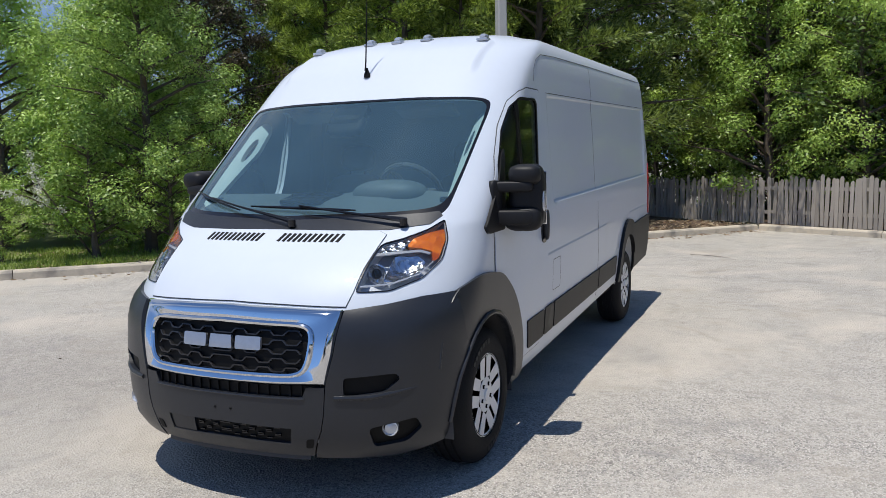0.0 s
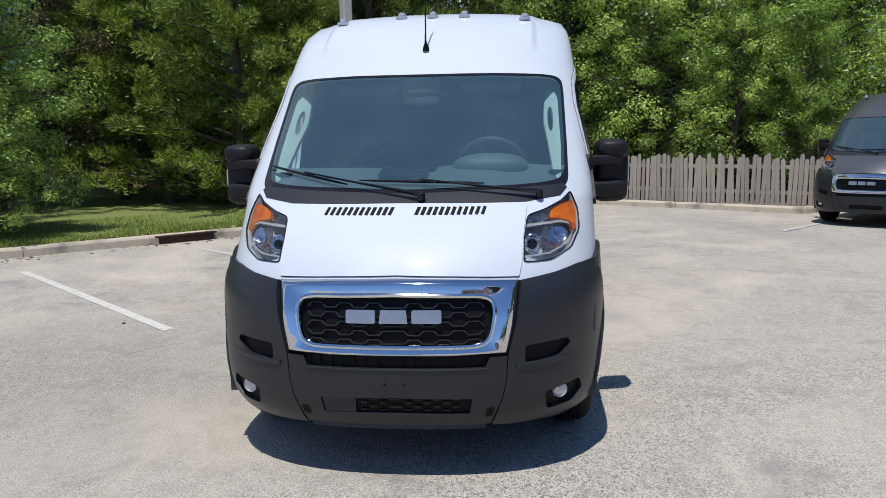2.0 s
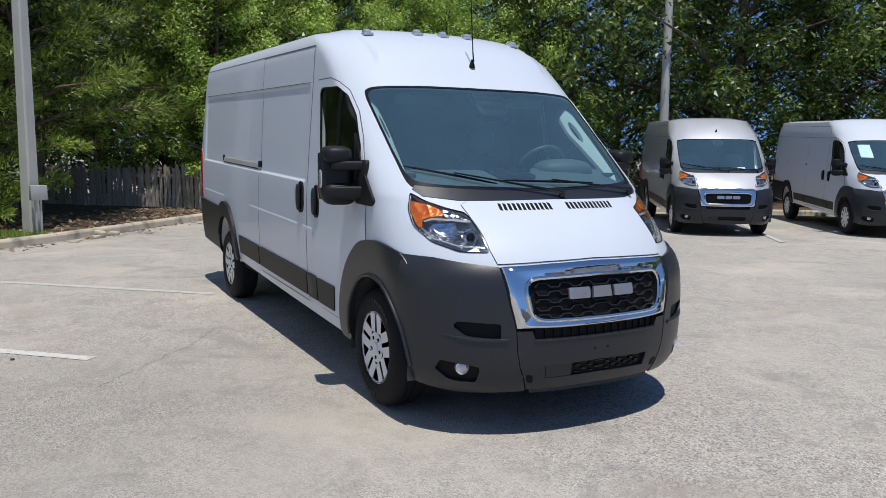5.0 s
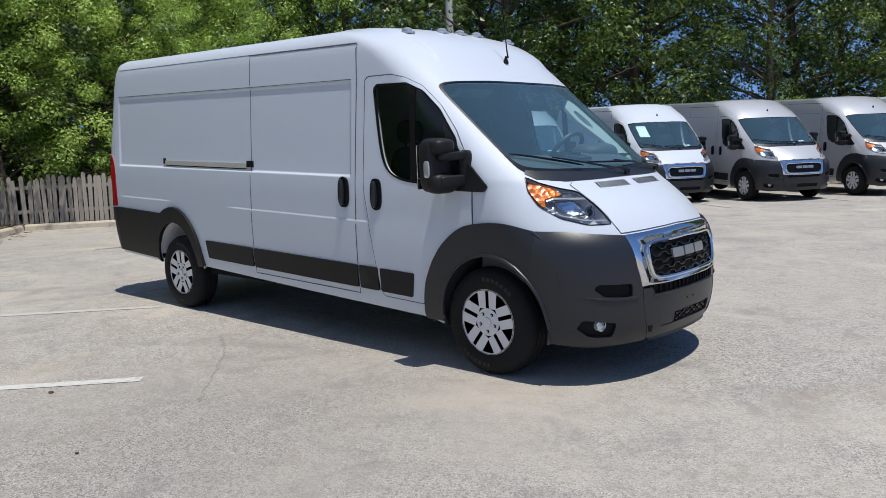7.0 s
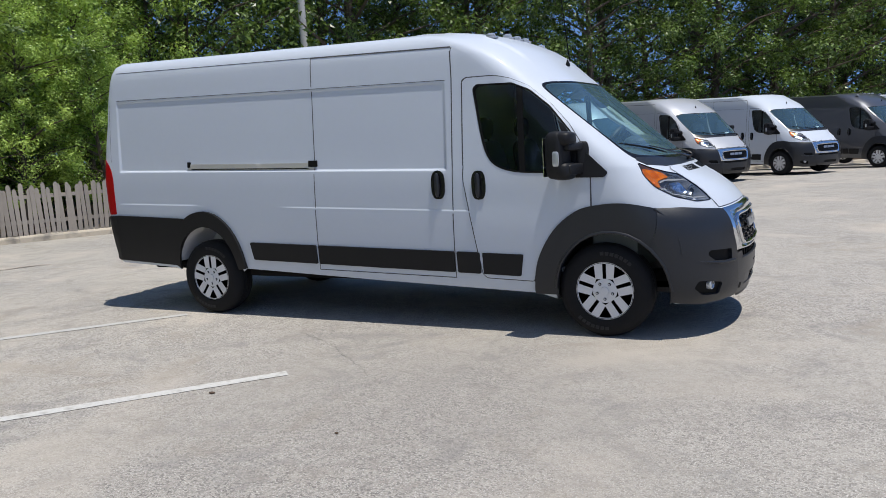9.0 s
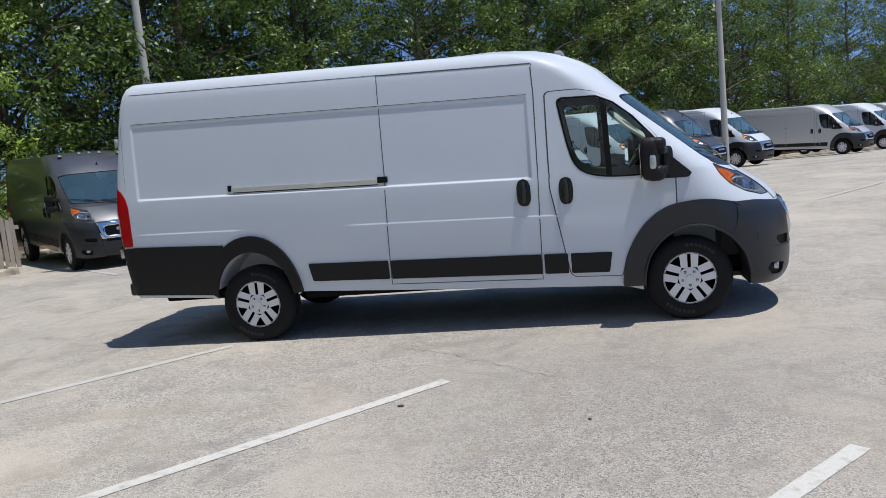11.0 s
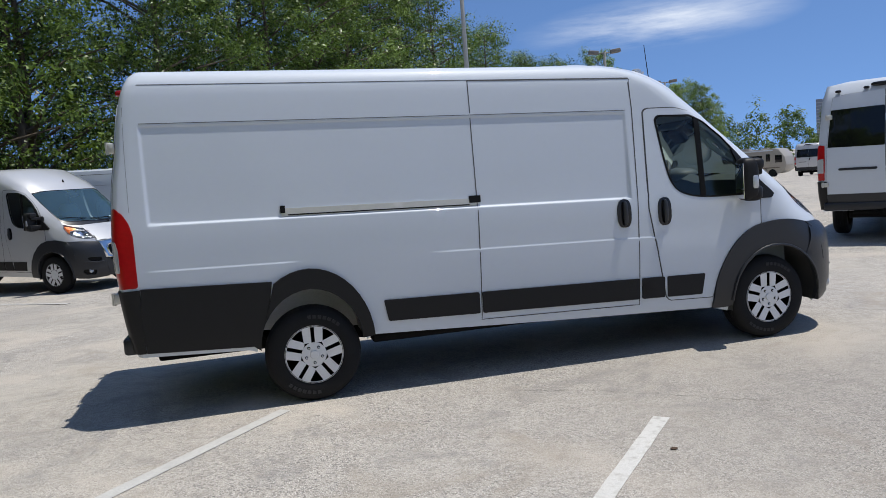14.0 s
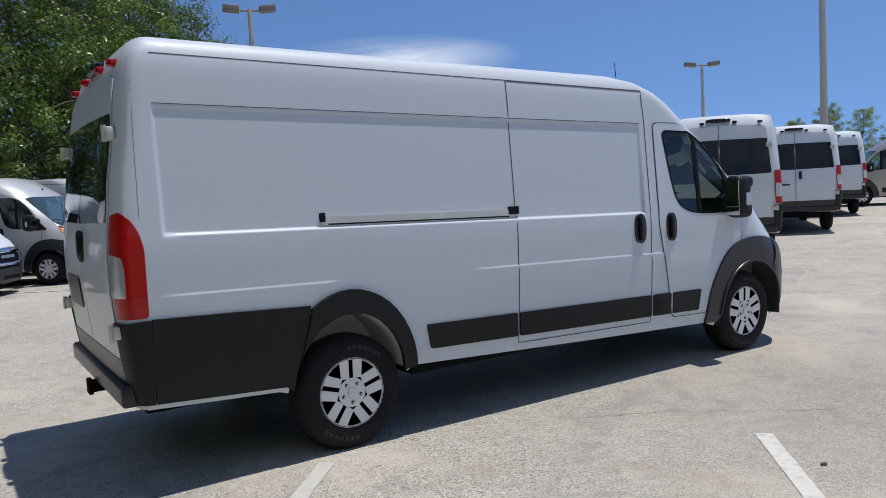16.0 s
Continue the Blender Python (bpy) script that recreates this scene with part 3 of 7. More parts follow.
def patch(name, loops, material, parent, off=0.004, thick=0.006, step=0.08, side=0, label="", inner=None, lines_u=(), lines_v=(), extra=()):
    """A piece of the van's skin, lying off metres proud (a number, or a function of u and v), with a rim thick metres deep. side: 1 left, -1 right, 0 both halves in one."""
    if GRAIN[0] > 1:
        loops = [thinned(loop) for loop in loops]
    pts, tris = tessellate(loops, step * GRAIN[0], lines_u, lines_v, extra)
    n = len(pts)
    if callable(off):
        off = off(pts)
    count = {}
    for t in tris:
        for a, b in ((t[0], t[1]), (t[1], t[2]), (t[2], t[0])):
            count[(a, b)] = 1
    border = [(a, b) for a, b in count if (b, a) not in count and not (pts[a, 0] < 1e-6 and pts[b, 0] < 1e-6)
              and not (pts[a, 0] > FRONT_L + SIDE_L + REAR_L - 1e-6 and pts[b, 0] > FRONT_L + SIDE_L + REAR_L - 1e-6)]
    top, low = skin(pts[:, 0], pts[:, 1], off), skin(pts[:, 0], pts[:, 1], off - thick)
    verts, faces, fm = [], [], []
    mats = [material] if inner is None else [material, inner]
    on_axis = np.abs(top[:, 1]) < 1e-5
    first = [None, None]
    for s in ((1, -1) if side == 0 else (side,)):
        m = np.array([1, s, 1])
        order = (lambda q: q) if s > 0 else (lambda q: q[::-1])
        for layer, (pts3, flip) in enumerate(((top, 1), (low, -1)) if inner is not None else ((top, 1),)):
            k = len(verts) + np.arange(n)
            if first[layer] is None:
                first[layer] = k
            else:
                k = np.where(on_axis, first[layer], k)
            verts += list(pts3 * m)
            faces += [order(tuple(k[t]))[::flip] for t in tris]
            fm += [layer] * len(tris)
        if thick:
            for a, b in border:
                r = len(verts)
                verts += [top[a] * m, top[b] * m, low[b] * m, low[a] * m]
                faces.append(order((r + 1, r, r + 3, r + 2)))
                fm.append(0)
    me = bpy.data.meshes.new(name)
    me.from_pydata([tuple(v) for v in verts], [], [tuple(int(i) for i in q) for q in faces])
    for mm in mats:
        me.materials.append(mm)
    me.polygons.foreach_set("material_index", np.array(fm, dtype=np.int32))
    me.polygons.foreach_set("use_smooth", np.ones(len(me.polygons), bool))
    me.set_sharp_from_angle(angle=radians(50))
    ob = new(name, me)
    ob.parent = parent
    if label:
        tagged(ob, label)
    return ob


def ring(loop, width):
    """A loop and the same loop drawn in by width, for a frame or a seal."""
    c = np.array(loop)
    nxt, prv = np.roll(c, -1, 0), np.roll(c, 1, 0)
    d = nxt - prv
    nrm = np.stack([-d[:, 1], d[:, 0]], -1)
    nrm /= np.maximum(np.linalg.norm(nrm, axis=1, keepdims=True), 1e-9)
    area = (c[:, 0] * nxt[:, 1] - nxt[:, 0] * c[:, 1]).sum()
    return [tuple(p) for p in c + nrm * width * (1 if area > 0 else -1)]


def on_skin(p, off, s=1):
    q = skin(np.array([p[0]]), np.array([p[1]]), off)[0]
    return Vector((q[0], q[1] * s, q[2]))


def rib(bm, p, q, width, off, deep, s=1):
    """A bar on the skin from p to q."""
    d = Vector(q) - Vector(p)
    e = Vector((-d.y, d.x)).normalized() * width / 2
    c = [(p[0] + e.x, p[1] + e.y), (q[0] + e.x, q[1] + e.y), (q[0] - e.x, q[1] - e.y), (p[0] - e.x, p[1] - e.y)]
    c = [(max(x, 0), y) for x, y in c]
    hi, lo = [bm.verts.new(on_skin(x, off, s)) for x in c], [bm.verts.new(on_skin(x, off - deep, s)) for x in c]
    for k in range(4):
        bm.faces.new((hi[k], hi[(k + 1) % 4], lo[(k + 1) % 4], lo[k]))
    bm.faces.new(hi)


# ---- the cargo van ----
def make_wheel(van, x, y, z, fine=True):
    """Tyre, wheel cover with five twin spokes, hub and bolts; y tells the side."""
    s = 1 if y > 0 else -1
    sides = 40 if fine else 16
    bm = bmesh.new()
    add_lathe(bm, [(0.226, 0.0), (0.234, 0.012), (0.26, 0.018), (0.32, 0.014), (0.352, -0.008), (0.367, -0.035), (0.370, -0.055), (0.362, -0.058), (0.362, -0.066), (0.371, -0.069), (0.371, -0.10), (0.362, -0.103), (0.362, -0.111), (0.371, -0.114), (0.370, -0.145), (0.362, -0.148), (0.362, -0.156), (0.369, -0.16), (0.362, -0.19), (0.33, -0.215), (0.22, -0.215), (0.20, -0.19), (0.20, -0.02), (0.226, 0.0)], sides)
    for v in bm.verts:
        v.co.y *= s
    tyre = bm_ob("tyre", bm, M["tyre"], van)
    tyre.location = (x, y, z)
    bm = bmesh.new()
    add_lathe(bm, [(0.0, -0.055), (0.10, -0.05), (0.17, -0.05), (0.216, -0.02), (0.227, 0.004), (0.220, 0.008), (0.21, -0.012)], sides)
    for v in bm.verts:
        v.co.y *= s
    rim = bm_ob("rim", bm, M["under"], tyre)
    bm = bmesh.new()
    add_lathe(bm, [(0.104, -0.03), (0.104, -0.008), (0.094, 0.002), (0.034, 0.003), (0.031, 0.012), (0.0, 0.014)], 24)
    for v in bm.verts:
        v.co.y *= s
    cover = bm_ob("wheel_cover", bm, M["alloy"], tyre, label="silver wheel cover with twin spokes")
    bm = bmesh.new()
    add_lathe(bm, [(0.209, -0.014), (0.215, 0.006), (0.226, 0.006), (0.227, -0.004)], sides)
    for v in bm.verts:
        v.co.y *= s
    bm_ob("cover_rim", bm, M["alloy"], tyre)
    for k in range(5):
        for d in (-1, 1):
            a = radians(90 + 72 * k)
            c0, c1 = 0.085, 0.216
            w0, w1 = 0.032, 0.036
            bm = bmesh.new()
            ax, tx = Vector((math.cos(a), 0, math.sin(a))), Vector((-math.sin(a), 0, math.cos(a)))
            q = [ax * c0 + tx * (d * 0.042 - w0), ax * c1 + tx * (d * 0.0485 - w1), ax * c1 + tx * (d * 0.0485 + w1), ax * c0 + tx * (d * 0.042 + w0)]
            inset = [p + (sum(q, Vector()) / 4 - p) * 0.09 for p in q]
            lo, hi = [bm.verts.new((p.x, -0.03, p.z)) for p in q], [bm.verts.new((p.x, 0.006 if i in (1, 2) else 0.0, p.z)) for i, p in enumerate(inset)]
            for i in range(4):
                bm.faces.new((lo[i], lo[(i + 1) % 4], hi[(i + 1) % 4], hi[i]))
            bm.faces.new(hi)
            for v in bm.verts:
                v.co.y *= s
            bm_ob("spoke", bm, M["alloy"], tyre)
    if fine:
        for k in range(5):
            a = radians(54 + 72 * k)
            bm = bmesh.new()
            add_lathe(bm, [(0.012, -0.01), (0.012, 0.007), (0.008, 0.010), (0.0, 0.010)], 8, centre=(0.064 * math.cos(a), 0.0, 0.064 * math.sin(a)))
            for v in bm.verts:
                v.co.y *= s
            bolt = bm_ob("wheel_bolt", bm, M["under"], tyre)
            bm = bmesh.new()
            add_lathe(bm, [(0.0075, 0.004), (0.0075, 0.013), (0.005, 0.015), (0.0, 0.015)], 6, centre=(0.064 * math.cos(a), 0.0, 0.064 * math.sin(a)))
            for v in bm.verts:
                v.co.y *= s
            bm_ob("bolt_head", bm, M["alloy"], bolt)
        for mid in (70, 250):          # unreadable raised marks on the sidewall
            for k in range(7):
                a0, a1 = (radians(mid + 7.5 * (k - 3) + d) for d in (-2.6, 2.6))
                bm = bmesh.new()
                ends = [(r * math.cos(a), h, r * math.sin(a)) for h in (0.012, 0.0195) for r, a in ((0.282, a0), (0.282, a1), (0.308, a1), (0.308, a0))]
                c = [bm.verts.new((p[0], p[1] * s, p[2])) for p in ends]
                bm.faces.new(c[4:])
                for i in range(4):
                    bm.faces.new((c[i], c[(i + 1) % 4], c[4 + (i + 1) % 4], c[4 + i]))
                bm_ob("sidewall_mark", bm, M["tyre_mark"], tyre, smooth=False)


def make_van(name, fine=True, rail=True, paint="white", rear_glass=True):
    """A long high-roof cargo van; nose to +x, front axle at the origin, left side to +y."""
    van = new(name)
    P = M[paint]
    st = 0.075 if fine else 0.17
    top_v, end_u = SKIN_V[-1], FRONT_L + SIDE_L + REAR_L
    vb = lambda zb: float(v_of(zb))
    ws = f_((0, 2.02), (0.43, 2.02), *curve([(0.70, 2.013), (0.778, 2.006), (0.822, 1.992), (0.845, 1.966), (0.853, 1.91)], 4), (0.854, 1.6), *curve([(0.852, 1.45), (0.848, 1.405), (0.826, 1.370), (0.775, 1.350), (0.62, 1.336)], 4), (0.49, 1.33), (0, 1.312))
    window = soften(s_((-1.035, 1.99), (-1.0, 2.02), (-0.70, 2.01), (-0.56, 1.945), (-0.40, 1.81), (-0.23, 1.61), (-0.17, 1.45), (-0.17, 1.30), *curve([(-0.45, 1.30), (-0.62, 1.308), (-0.76, 1.332), (-0.865, 1.38), (-0.925, 1.46), (-0.962, 1.58), (-0.99, 1.72)], 4), (-1.035, 1.99))[:-1], 0.06)
    f_arch = lambda k, a0, a1: arc(0.06, 0.37, 0.43 + k, 0.46 + k, a0, a1)
    r_arch = lambda k, a0, a1: arc(-4.02, 0.42, 0.39 + k, 0.45 + k, a0, a1)

    lamp = soften(f_((0.855, 1.345), (0.80, 1.30), (0.71, 1.262), (0.622, 1.238), (0.606, 1.14), (0.603, 1.035), (0.74, 1.035), (0.845, 1.08), (0.895, 1.16), (0.892, 1.25)), 0.02)

    # body shell, open at windscreen, side windows and wheel arches
    loop = [(0.0, vb(0.30))] + f_((0.45, 0.285), (0.75, 0.285)) + f_arch(0.03, -12, 192) + s_((-0.55, 0.33), (-2.0, 0.385), (-3.55, 0.455)) + r_arch(0.03, 0, 180) + s_((-4.5, 0.442), (-5.2, 0.478)) + [(end_u, vb(0.36)), (end_u, top_v), (0.0, top_v)] + ws
    mv = [vb(z) for z in (0.967, 0.972, 0.978, 0.984, 0.989, 1.301, 1.306, 1.311, 1.316, 1.321, 1.326, 1.331, 2.004, 2.009, 2.014, 2.019, 2.024, 2.029, 2.034, 2.039, 2.044)] if fine else []
    edge_pts = [uv_side(x, zb - DESIGN_RAKE * x) for x in [-5.139 + 0.007 * k for k in range(9)] + [-1.332 + 0.007 * k for k in range(9)] for zb in [1.30 + 0.011 * k for k in range(70)]] if fine else []
    edge_pts += [uv_front(y, z) for y in (0.655, 0.667, 0.682, 0.697, 0.709) for z in [2.08 + 0.022 * k for k in range(15)]] if fine else []
    patch("body", [loop, window, lamp], P, van, 0.0, 0.03, st, 0, inner=M["cab"] if fine else None, lines_v=mv, extra=edge_pts)

    # windscreen with its black border
    ws_in = f_((0, 2.008), (0.43, 2.008), *curve([(0.70, 2.001), (0.772, 1.994), (0.810, 1.980), (0.831, 1.954), (0.839, 1.90)], 4), (0.840, 1.6), *curve([(0.834, 1.48), (0.820, 1.435), (0.785, 1.408), (0.70, 1.394), (0.58, 1.386)], 4), (0.45, 1.382), (0, 1.368))
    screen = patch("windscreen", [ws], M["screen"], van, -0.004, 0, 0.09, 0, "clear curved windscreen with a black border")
    screen.visible_shadow = False
    patch("border", [ws + ws_in[::-1]], M["gloss"], screen, -0.0005, 0.006, 0.09, 0)
    patch("cowl", [f_((0, 1.345), (0.49, 1.362), (0.76, 1.378), (0.815, 1.385), (0.838, 1.362), (0.80, 1.325), (0.62, 1.302), (0, 1.300))], M["plastic"], van, 0.003, 0.006, 0.08, 0)
    patch("sensor_box", [f_((0, 2.0), (0.11, 2.0), (0.115, 1.93), (0.095, 1.895), (0, 1.89))], M["gloss"], screen, -0.012, 0.05, 0.06, 0)

    # bonnet, its gap and its vents
    hood = f_((0, 1.302), (0.58, 1.298), (0.625, 1.28), (0.617, 1.235), (0.603, 1.14), (0.598, 1.04), (0.583, 0.972), (0.30, 0.985), (0, 0.992))
    hood_mid = f_((0, 1.288), (0.56, 1.284), (0.59, 1.24), (0.58, 1.14), (0.575, 1.04), (0.56, 0.99), (0.30, 1.003), (0, 1.01))
    patch("bonnet_gap", [hood + hood_mid[::-1]], M["groove"], van, 0.0015, 0, 0.08, 0)
    hood_in = f_((0, 1.299), (0.58, 1.295), (0.622, 1.278), (0.6145, 1.235), (0.6005, 1.14), (0.5955, 1.04), (0.5805, 0.977), (0.30, 0.989), (0, 0.996))
    bonnet = patch("bonnet", [hood_in], P, van, 0.006, 0.005, st, 0)
    if fine:
        for s in (1, -1):
            bm = bmesh.new()
            for k in range(12):
                y = 0.062 + 0.0305 * k
                p, q = uv_front(y + 0.012 * (s < 0), 1.246), uv_front(y + 0.012 * (s > 0), 1.281)
                rib(bm, p, q, 0.0125, 0.0075, 0.003, s)
            bm_ob("vent", bm, M["seal"], bonnet, smooth=False)

    # chrome surround, grille and badge
    ch_i = f_((0, 0.675), *curve([(0.33, 0.677), (0.385, 0.681), (0.425, 0.698), (0.446, 0.735), (0.457, 0.79), (0.460, 0.84), (0.446, 0.875), (0.41, 0.892), (0.36, 0.897)], 4), (0, 0.905))
    def along(line, n):
        """n + 1 points at even steps along a line of u and v."""
        q = np.array(line)
        d = np.r_[0, np.cumsum(np.linalg.norm(np.diff(q, axis=0), axis=1))]
        return np.stack([np.interp(np.linspace(0, d[-1], n + 1), d, q[:, i]) for i in (0, 1)], -1)
    up = ch_i[::-1]
    turn_a, turn_b = (min(range(len(up)), key=lambda i: math.dist(up[i], uv_front(*c))) for c in ((0.44, 0.88), (0.425, 0.698)))
    arms_o = (f_((0, 0.982), (0.30, 0.975), (0.575, 0.962)), f_((0.575, 0.962), (0.572, 0.92), (0.555, 0.77), (0.525, 0.632)), f_((0.525, 0.632), (0.30, 0.625), (0, 0.625)))
    arms_i = (up[:turn_a + 1], up[turn_a:turn_b + 1], up[turn_b:])
    cuts = (20, 12, 20) if fine else (6, 4, 6)
    rim_o, rim_i = (np.concatenate([along(q, k)[(i > 0):] for i, (q, k) in enumerate(zip(arms, cuts))]) for arms in (arms_o, arms_i))
    rows = []
    for t, h in ((0, -0.004), (0, 0.012), (0.05, 0.017), (0.16, 0.024), (0.30, 0.031), (0.38, 0.033), (0.46, 0.032), (0.72, 0.026), (1, 0.020), (1, 0.0)):
        q = rim_o + (rim_i - rim_o) * t
        half = skin(q[:, 0], q[:, 1], h)
        rows.append(np.r_[half, half[-2:0:-1] * (1, -1, 1)])
    wide = len(rows[0])
    surround = mesh_ob("grille_surround", np.concatenate(rows), [(i * wide + k, i * wide + (k + 1) % wide, (i + 1) * wide + (k + 1) % wide, (i + 1) * wide + k) for i in range(len(rows) - 1) for k in range(wide)], M["chrome"], van, label="polished chrome grille surround", sharp=40)
    half = [on_skin(p, 0.026) for p in (ch_i if fine else ch_i[::3] + ch_i[-1:])]
    bm = bmesh.new()
    add_tube(bm, half + [Vector((p.x, -p.y, p.z)) for p in half[-2:0:-1]] + half[:1], 0.013 if fine else 0.016, 8 if fine else 5, caps=False)
    bm_ob("bezel", bm, M["chrome"], surround)
    grille = patch("grille", [f_((0, 0.91), (0.43, 0.90), (0.475, 0.84), (0.45, 0.68), (0.36, 0.67), (0, 0.665))], M["seal"], van, 0.001, 0, 0.06, 0, "black honeycomb grille")
    if fine or GRAIN[0] < 3:
        bm = bmesh.new()
        add_rows = [0.698, 0.739, 0.780, 0.821, 0.862]
        cell, flat, deep, wide = 0.069, 0.050, (0.018 if fine else 0.012), 0.0055
        for s in (1, -1):
            for j, z in enumerate(add_rows):
                lim = 0.447 - 0.35 * max(0, 0.73 - z)
                for k in range(-1, 7):
                    y0 = cell * k
                    zz, z2 = z + (0.010 if (k + j) % 2 else -0.010), z - (0.010 if (k + j) % 2 else -0.010)
                    if y0 >= -0.001 and y0 + flat < lim:
                        rib(bm, uv_front(max(y0, 0), zz), uv_front(y0 + flat, zz), wide, 0.016, deep, s)
                    if y0 + flat >= 0 and y0 + cell < lim:
                        rib(bm, uv_front(max(y0 + flat, 0), zz), uv_front(y0 + cell, z2), wide, 0.016, deep, s)
        bm_ob("mesh", bm, M["grid"], grille, smooth=False)
    # three plain bright blocks stand for the maker's mark
    for side, shape in ((-1, ((0.085, 0.784), (0.222, 0.784), (0.222, 0.842), (0.085, 0.842))), (0, ((0.066, 0.784), (0.060, 0.842))), (1, ((0.085, 0.784), (0.222, 0.784), (0.222, 0.842), (0.085, 0.842)))):
        outline = [soften(f_(*shape, shape[0])[:-1], 0.008) if side else f_((0, 0.784), *shape, (0, 0.842))]
        patch("badge", outline, M["badge"], grille, 0.030, 0.014, 0.04, side, "plain bright metal badge block")

    # front bumper
    patch("air_slot", [f_((0, 0.645), (0.50, 0.65), (0.50, 0.55), (0, 0.55))], M["seal"], van, 0.002, 0, 0.07, 0)
    if fine:
        for s in (1, -1):
            for k in range(8):
                bm = bmesh.new()
                rib(bm, uv_front(0.03 + 0.055 * k, 0.57), uv_front(0.03 + 0.055 * k, 0.63), 0.006, 0.012, 0.01, s)
                bm_ob("slot_fin", bm, M["seal"], van, smooth=False)
    patch("bumper_backing", [f_((0, 0.60), (0.60, 0.60), (0.60, 0.285), (0, 0.285))], M["seal"], van, 0.003, 0, 0.1, 0)
    patch("bumper_backing", [f_((0.52, 0.96), (0.60, 0.96), (0.60, 0.60), (0.50, 0.60))], M["seal"], van, 0.002, 0, 0.1, 0)
    lower = f_((0, 0.575), (0.42, 0.575), (0.44, 0.622), (0.52, 0.622), (0.512, 0.50), (0.495, 0.42), (0.44, 0.295), (0, 0.277))
    vent_half = f_((0, 0.432), (0.36, 0.425), (0.345, 0.35), (0, 0.355))
    lower_cut = lower + vent_half[::-1]
    bumper = patch("bumper", [lower_cut], M["plastic"], van, 0.022, 0.03, 0.07, 0, "grained dark grey plastic front bumper")
    patch("lower_vent", [f_((0, 0.44), (0.37, 0.435), (0.35, 0.34), (0, 0.345))], M["seal"], bumper, 0.004, 0, 0.07, 0)
    patch("plate_rest", [f_((0.19, 0.432), (0.355, 0.427), (0.34, 0.352), (0.19, 0.355))], M["plastic"], bumper, 0.016, 0.012, 0.07, -1)
    if fine:
        bm = bmesh.new()
        for s in (1, -1):
            for j, z in enumerate((0.375, 0.395, 0.415)):
                for k in range(8):
                    y = 0.045 * k
                    if y < (0.31 if s > 0 else 0.15):
                        rib(bm, uv_front(y, z + 0.006 * (-1) ** (k + j)), uv_front(y + 0.03, z + 0.006 * (-1) ** (k + j)), 0.005, 0.014, 0.01, s)
        bm_ob("vent_mesh", bm, M["gloss"], bumper, smooth=False)
    if fine:
        bm = bmesh.new()
        add_tube(bm, [on_skin(uv_front(abs(y), 0.568), 0.024, 1 if y >= 0 else -1) for y in np.linspace(-0.43, 0.43, 19)], 0.005, 6)
        bm_ob("slot_edge", bm, M["plastic"], bumper)
        lip = [[on_skin(uv_front(abs(y), 0.30), o, 1 if y >= 0 else -1) + Vector((0, 0, d)) for y in np.linspace(-0.42, 0.42, 15)] for o, d in ((0.010, 0.0), (0.016, -0.030), (0.008, -0.032), (0.0, 0.0))]
        bm = bmesh.new()
        rows = [[bm.verts.new(p) for p in line] for line in lip]
        for p, q in zip(rows, rows[1:] + rows[:1]):
            for k in range(14):
                bm.faces.new((p[k], p[k + 1], q[k + 1], q[k]))
        bm_ob("air_dam", bm, M["plastic"], bumper)
        for y in (-0.045, 0.045):
            bm = bmesh.new()
            blob(bm, on_skin(uv_front(abs(y), 0.497), 0.022, 1 if y > 0 else -1), (0.010, 0.014, 0.014), 2, 8, 6)
            bm_ob("plate_screw_hole", bm, M["seal"], bumper)
        for s in (1, -1):
            patch("tow_hole", [soften(f_((0.425, 0.375), (0.462, 0.378), (0.448, 0.335), (0.415, 0.333)), 0.008)], M["seal"], bumper, 0.0235, 0.003, 0.05, s)
    pocket = soften(f_((0.60, 0.665), (0.80, 0.675), (0.815, 0.645), (0.76, 0.592), (0.60, 0.575)), 0.02)
    fog = soften(f_((0.69, 0.425), (0.86, 0.455), (0.875, 0.40), (0.82, 0.345), (0.70, 0.335)), 0.025)
    corner = f_((0.583, 0.955), (0.74, 0.975), (0.86, 1.0)) + s_((0.40, 1.005)) + f_arch(0, 48, -8)[:] + s_((0.52, 0.30)) + f_((0.76, 0.272), (0.445, 0.287), (0.499, 0.42), (0.516, 0.50), (0.525, 0.625), (0.560, 0.77))
    def shoulder(q):
        """How far the bumper stands out: a rounded shoulder below the bonnet's edge."""
        return np.interp(smooth_rows(q[:, 1])[:, 0], (0.60, 0.78, 0.88, 0.93, 0.97, 1.0, 1.04), (0.024, 0.027, 0.035, 0.036, 0.029, 0.018, 0.008))
    for s in (1, -1):
        side_bumper = patch("bumper_corner", [corner, pocket, fog], M["plastic"], van, shoulder, 0.035, 0.05, s)
        bm = bmesh.new()
        rib_line = f_((0.56, 0.574), (0.70, 0.572), (0.80, 0.586), (0.87, 0.600))
        add_tube(bm, [on_skin(p, 0.022, s) for p in rib_line], [0.012] * (len(rib_line) - 3) + [0.009, 0.006, 0.003], 8)
        bm_ob("ledge", bm, M["plastic"], side_bumper)
        patch("pocket", [ring(pocket, -0.03)], M["seal"], side_bumper, 0.003, 0, 0.06, s)
        patch("fog_recess", [ring(fog, -0.03)], M["seal"], side_bumper, 0.003, 0, 0.06, s)
        c, nrm = on_skin(uv_front(0.772, 0.412), 0.006, s), None
        d = on_skin(uv_front(0.772, 0.412), 0.03, s) - c
        bm = bmesh.new()
        add_lathe(bm, [(0.038, -0.02), (0.038, 0.010), (0.034, 0.014), (0.029, 0.006), (0.016, 0.010), (0, 0.012)], 20, axis="z")
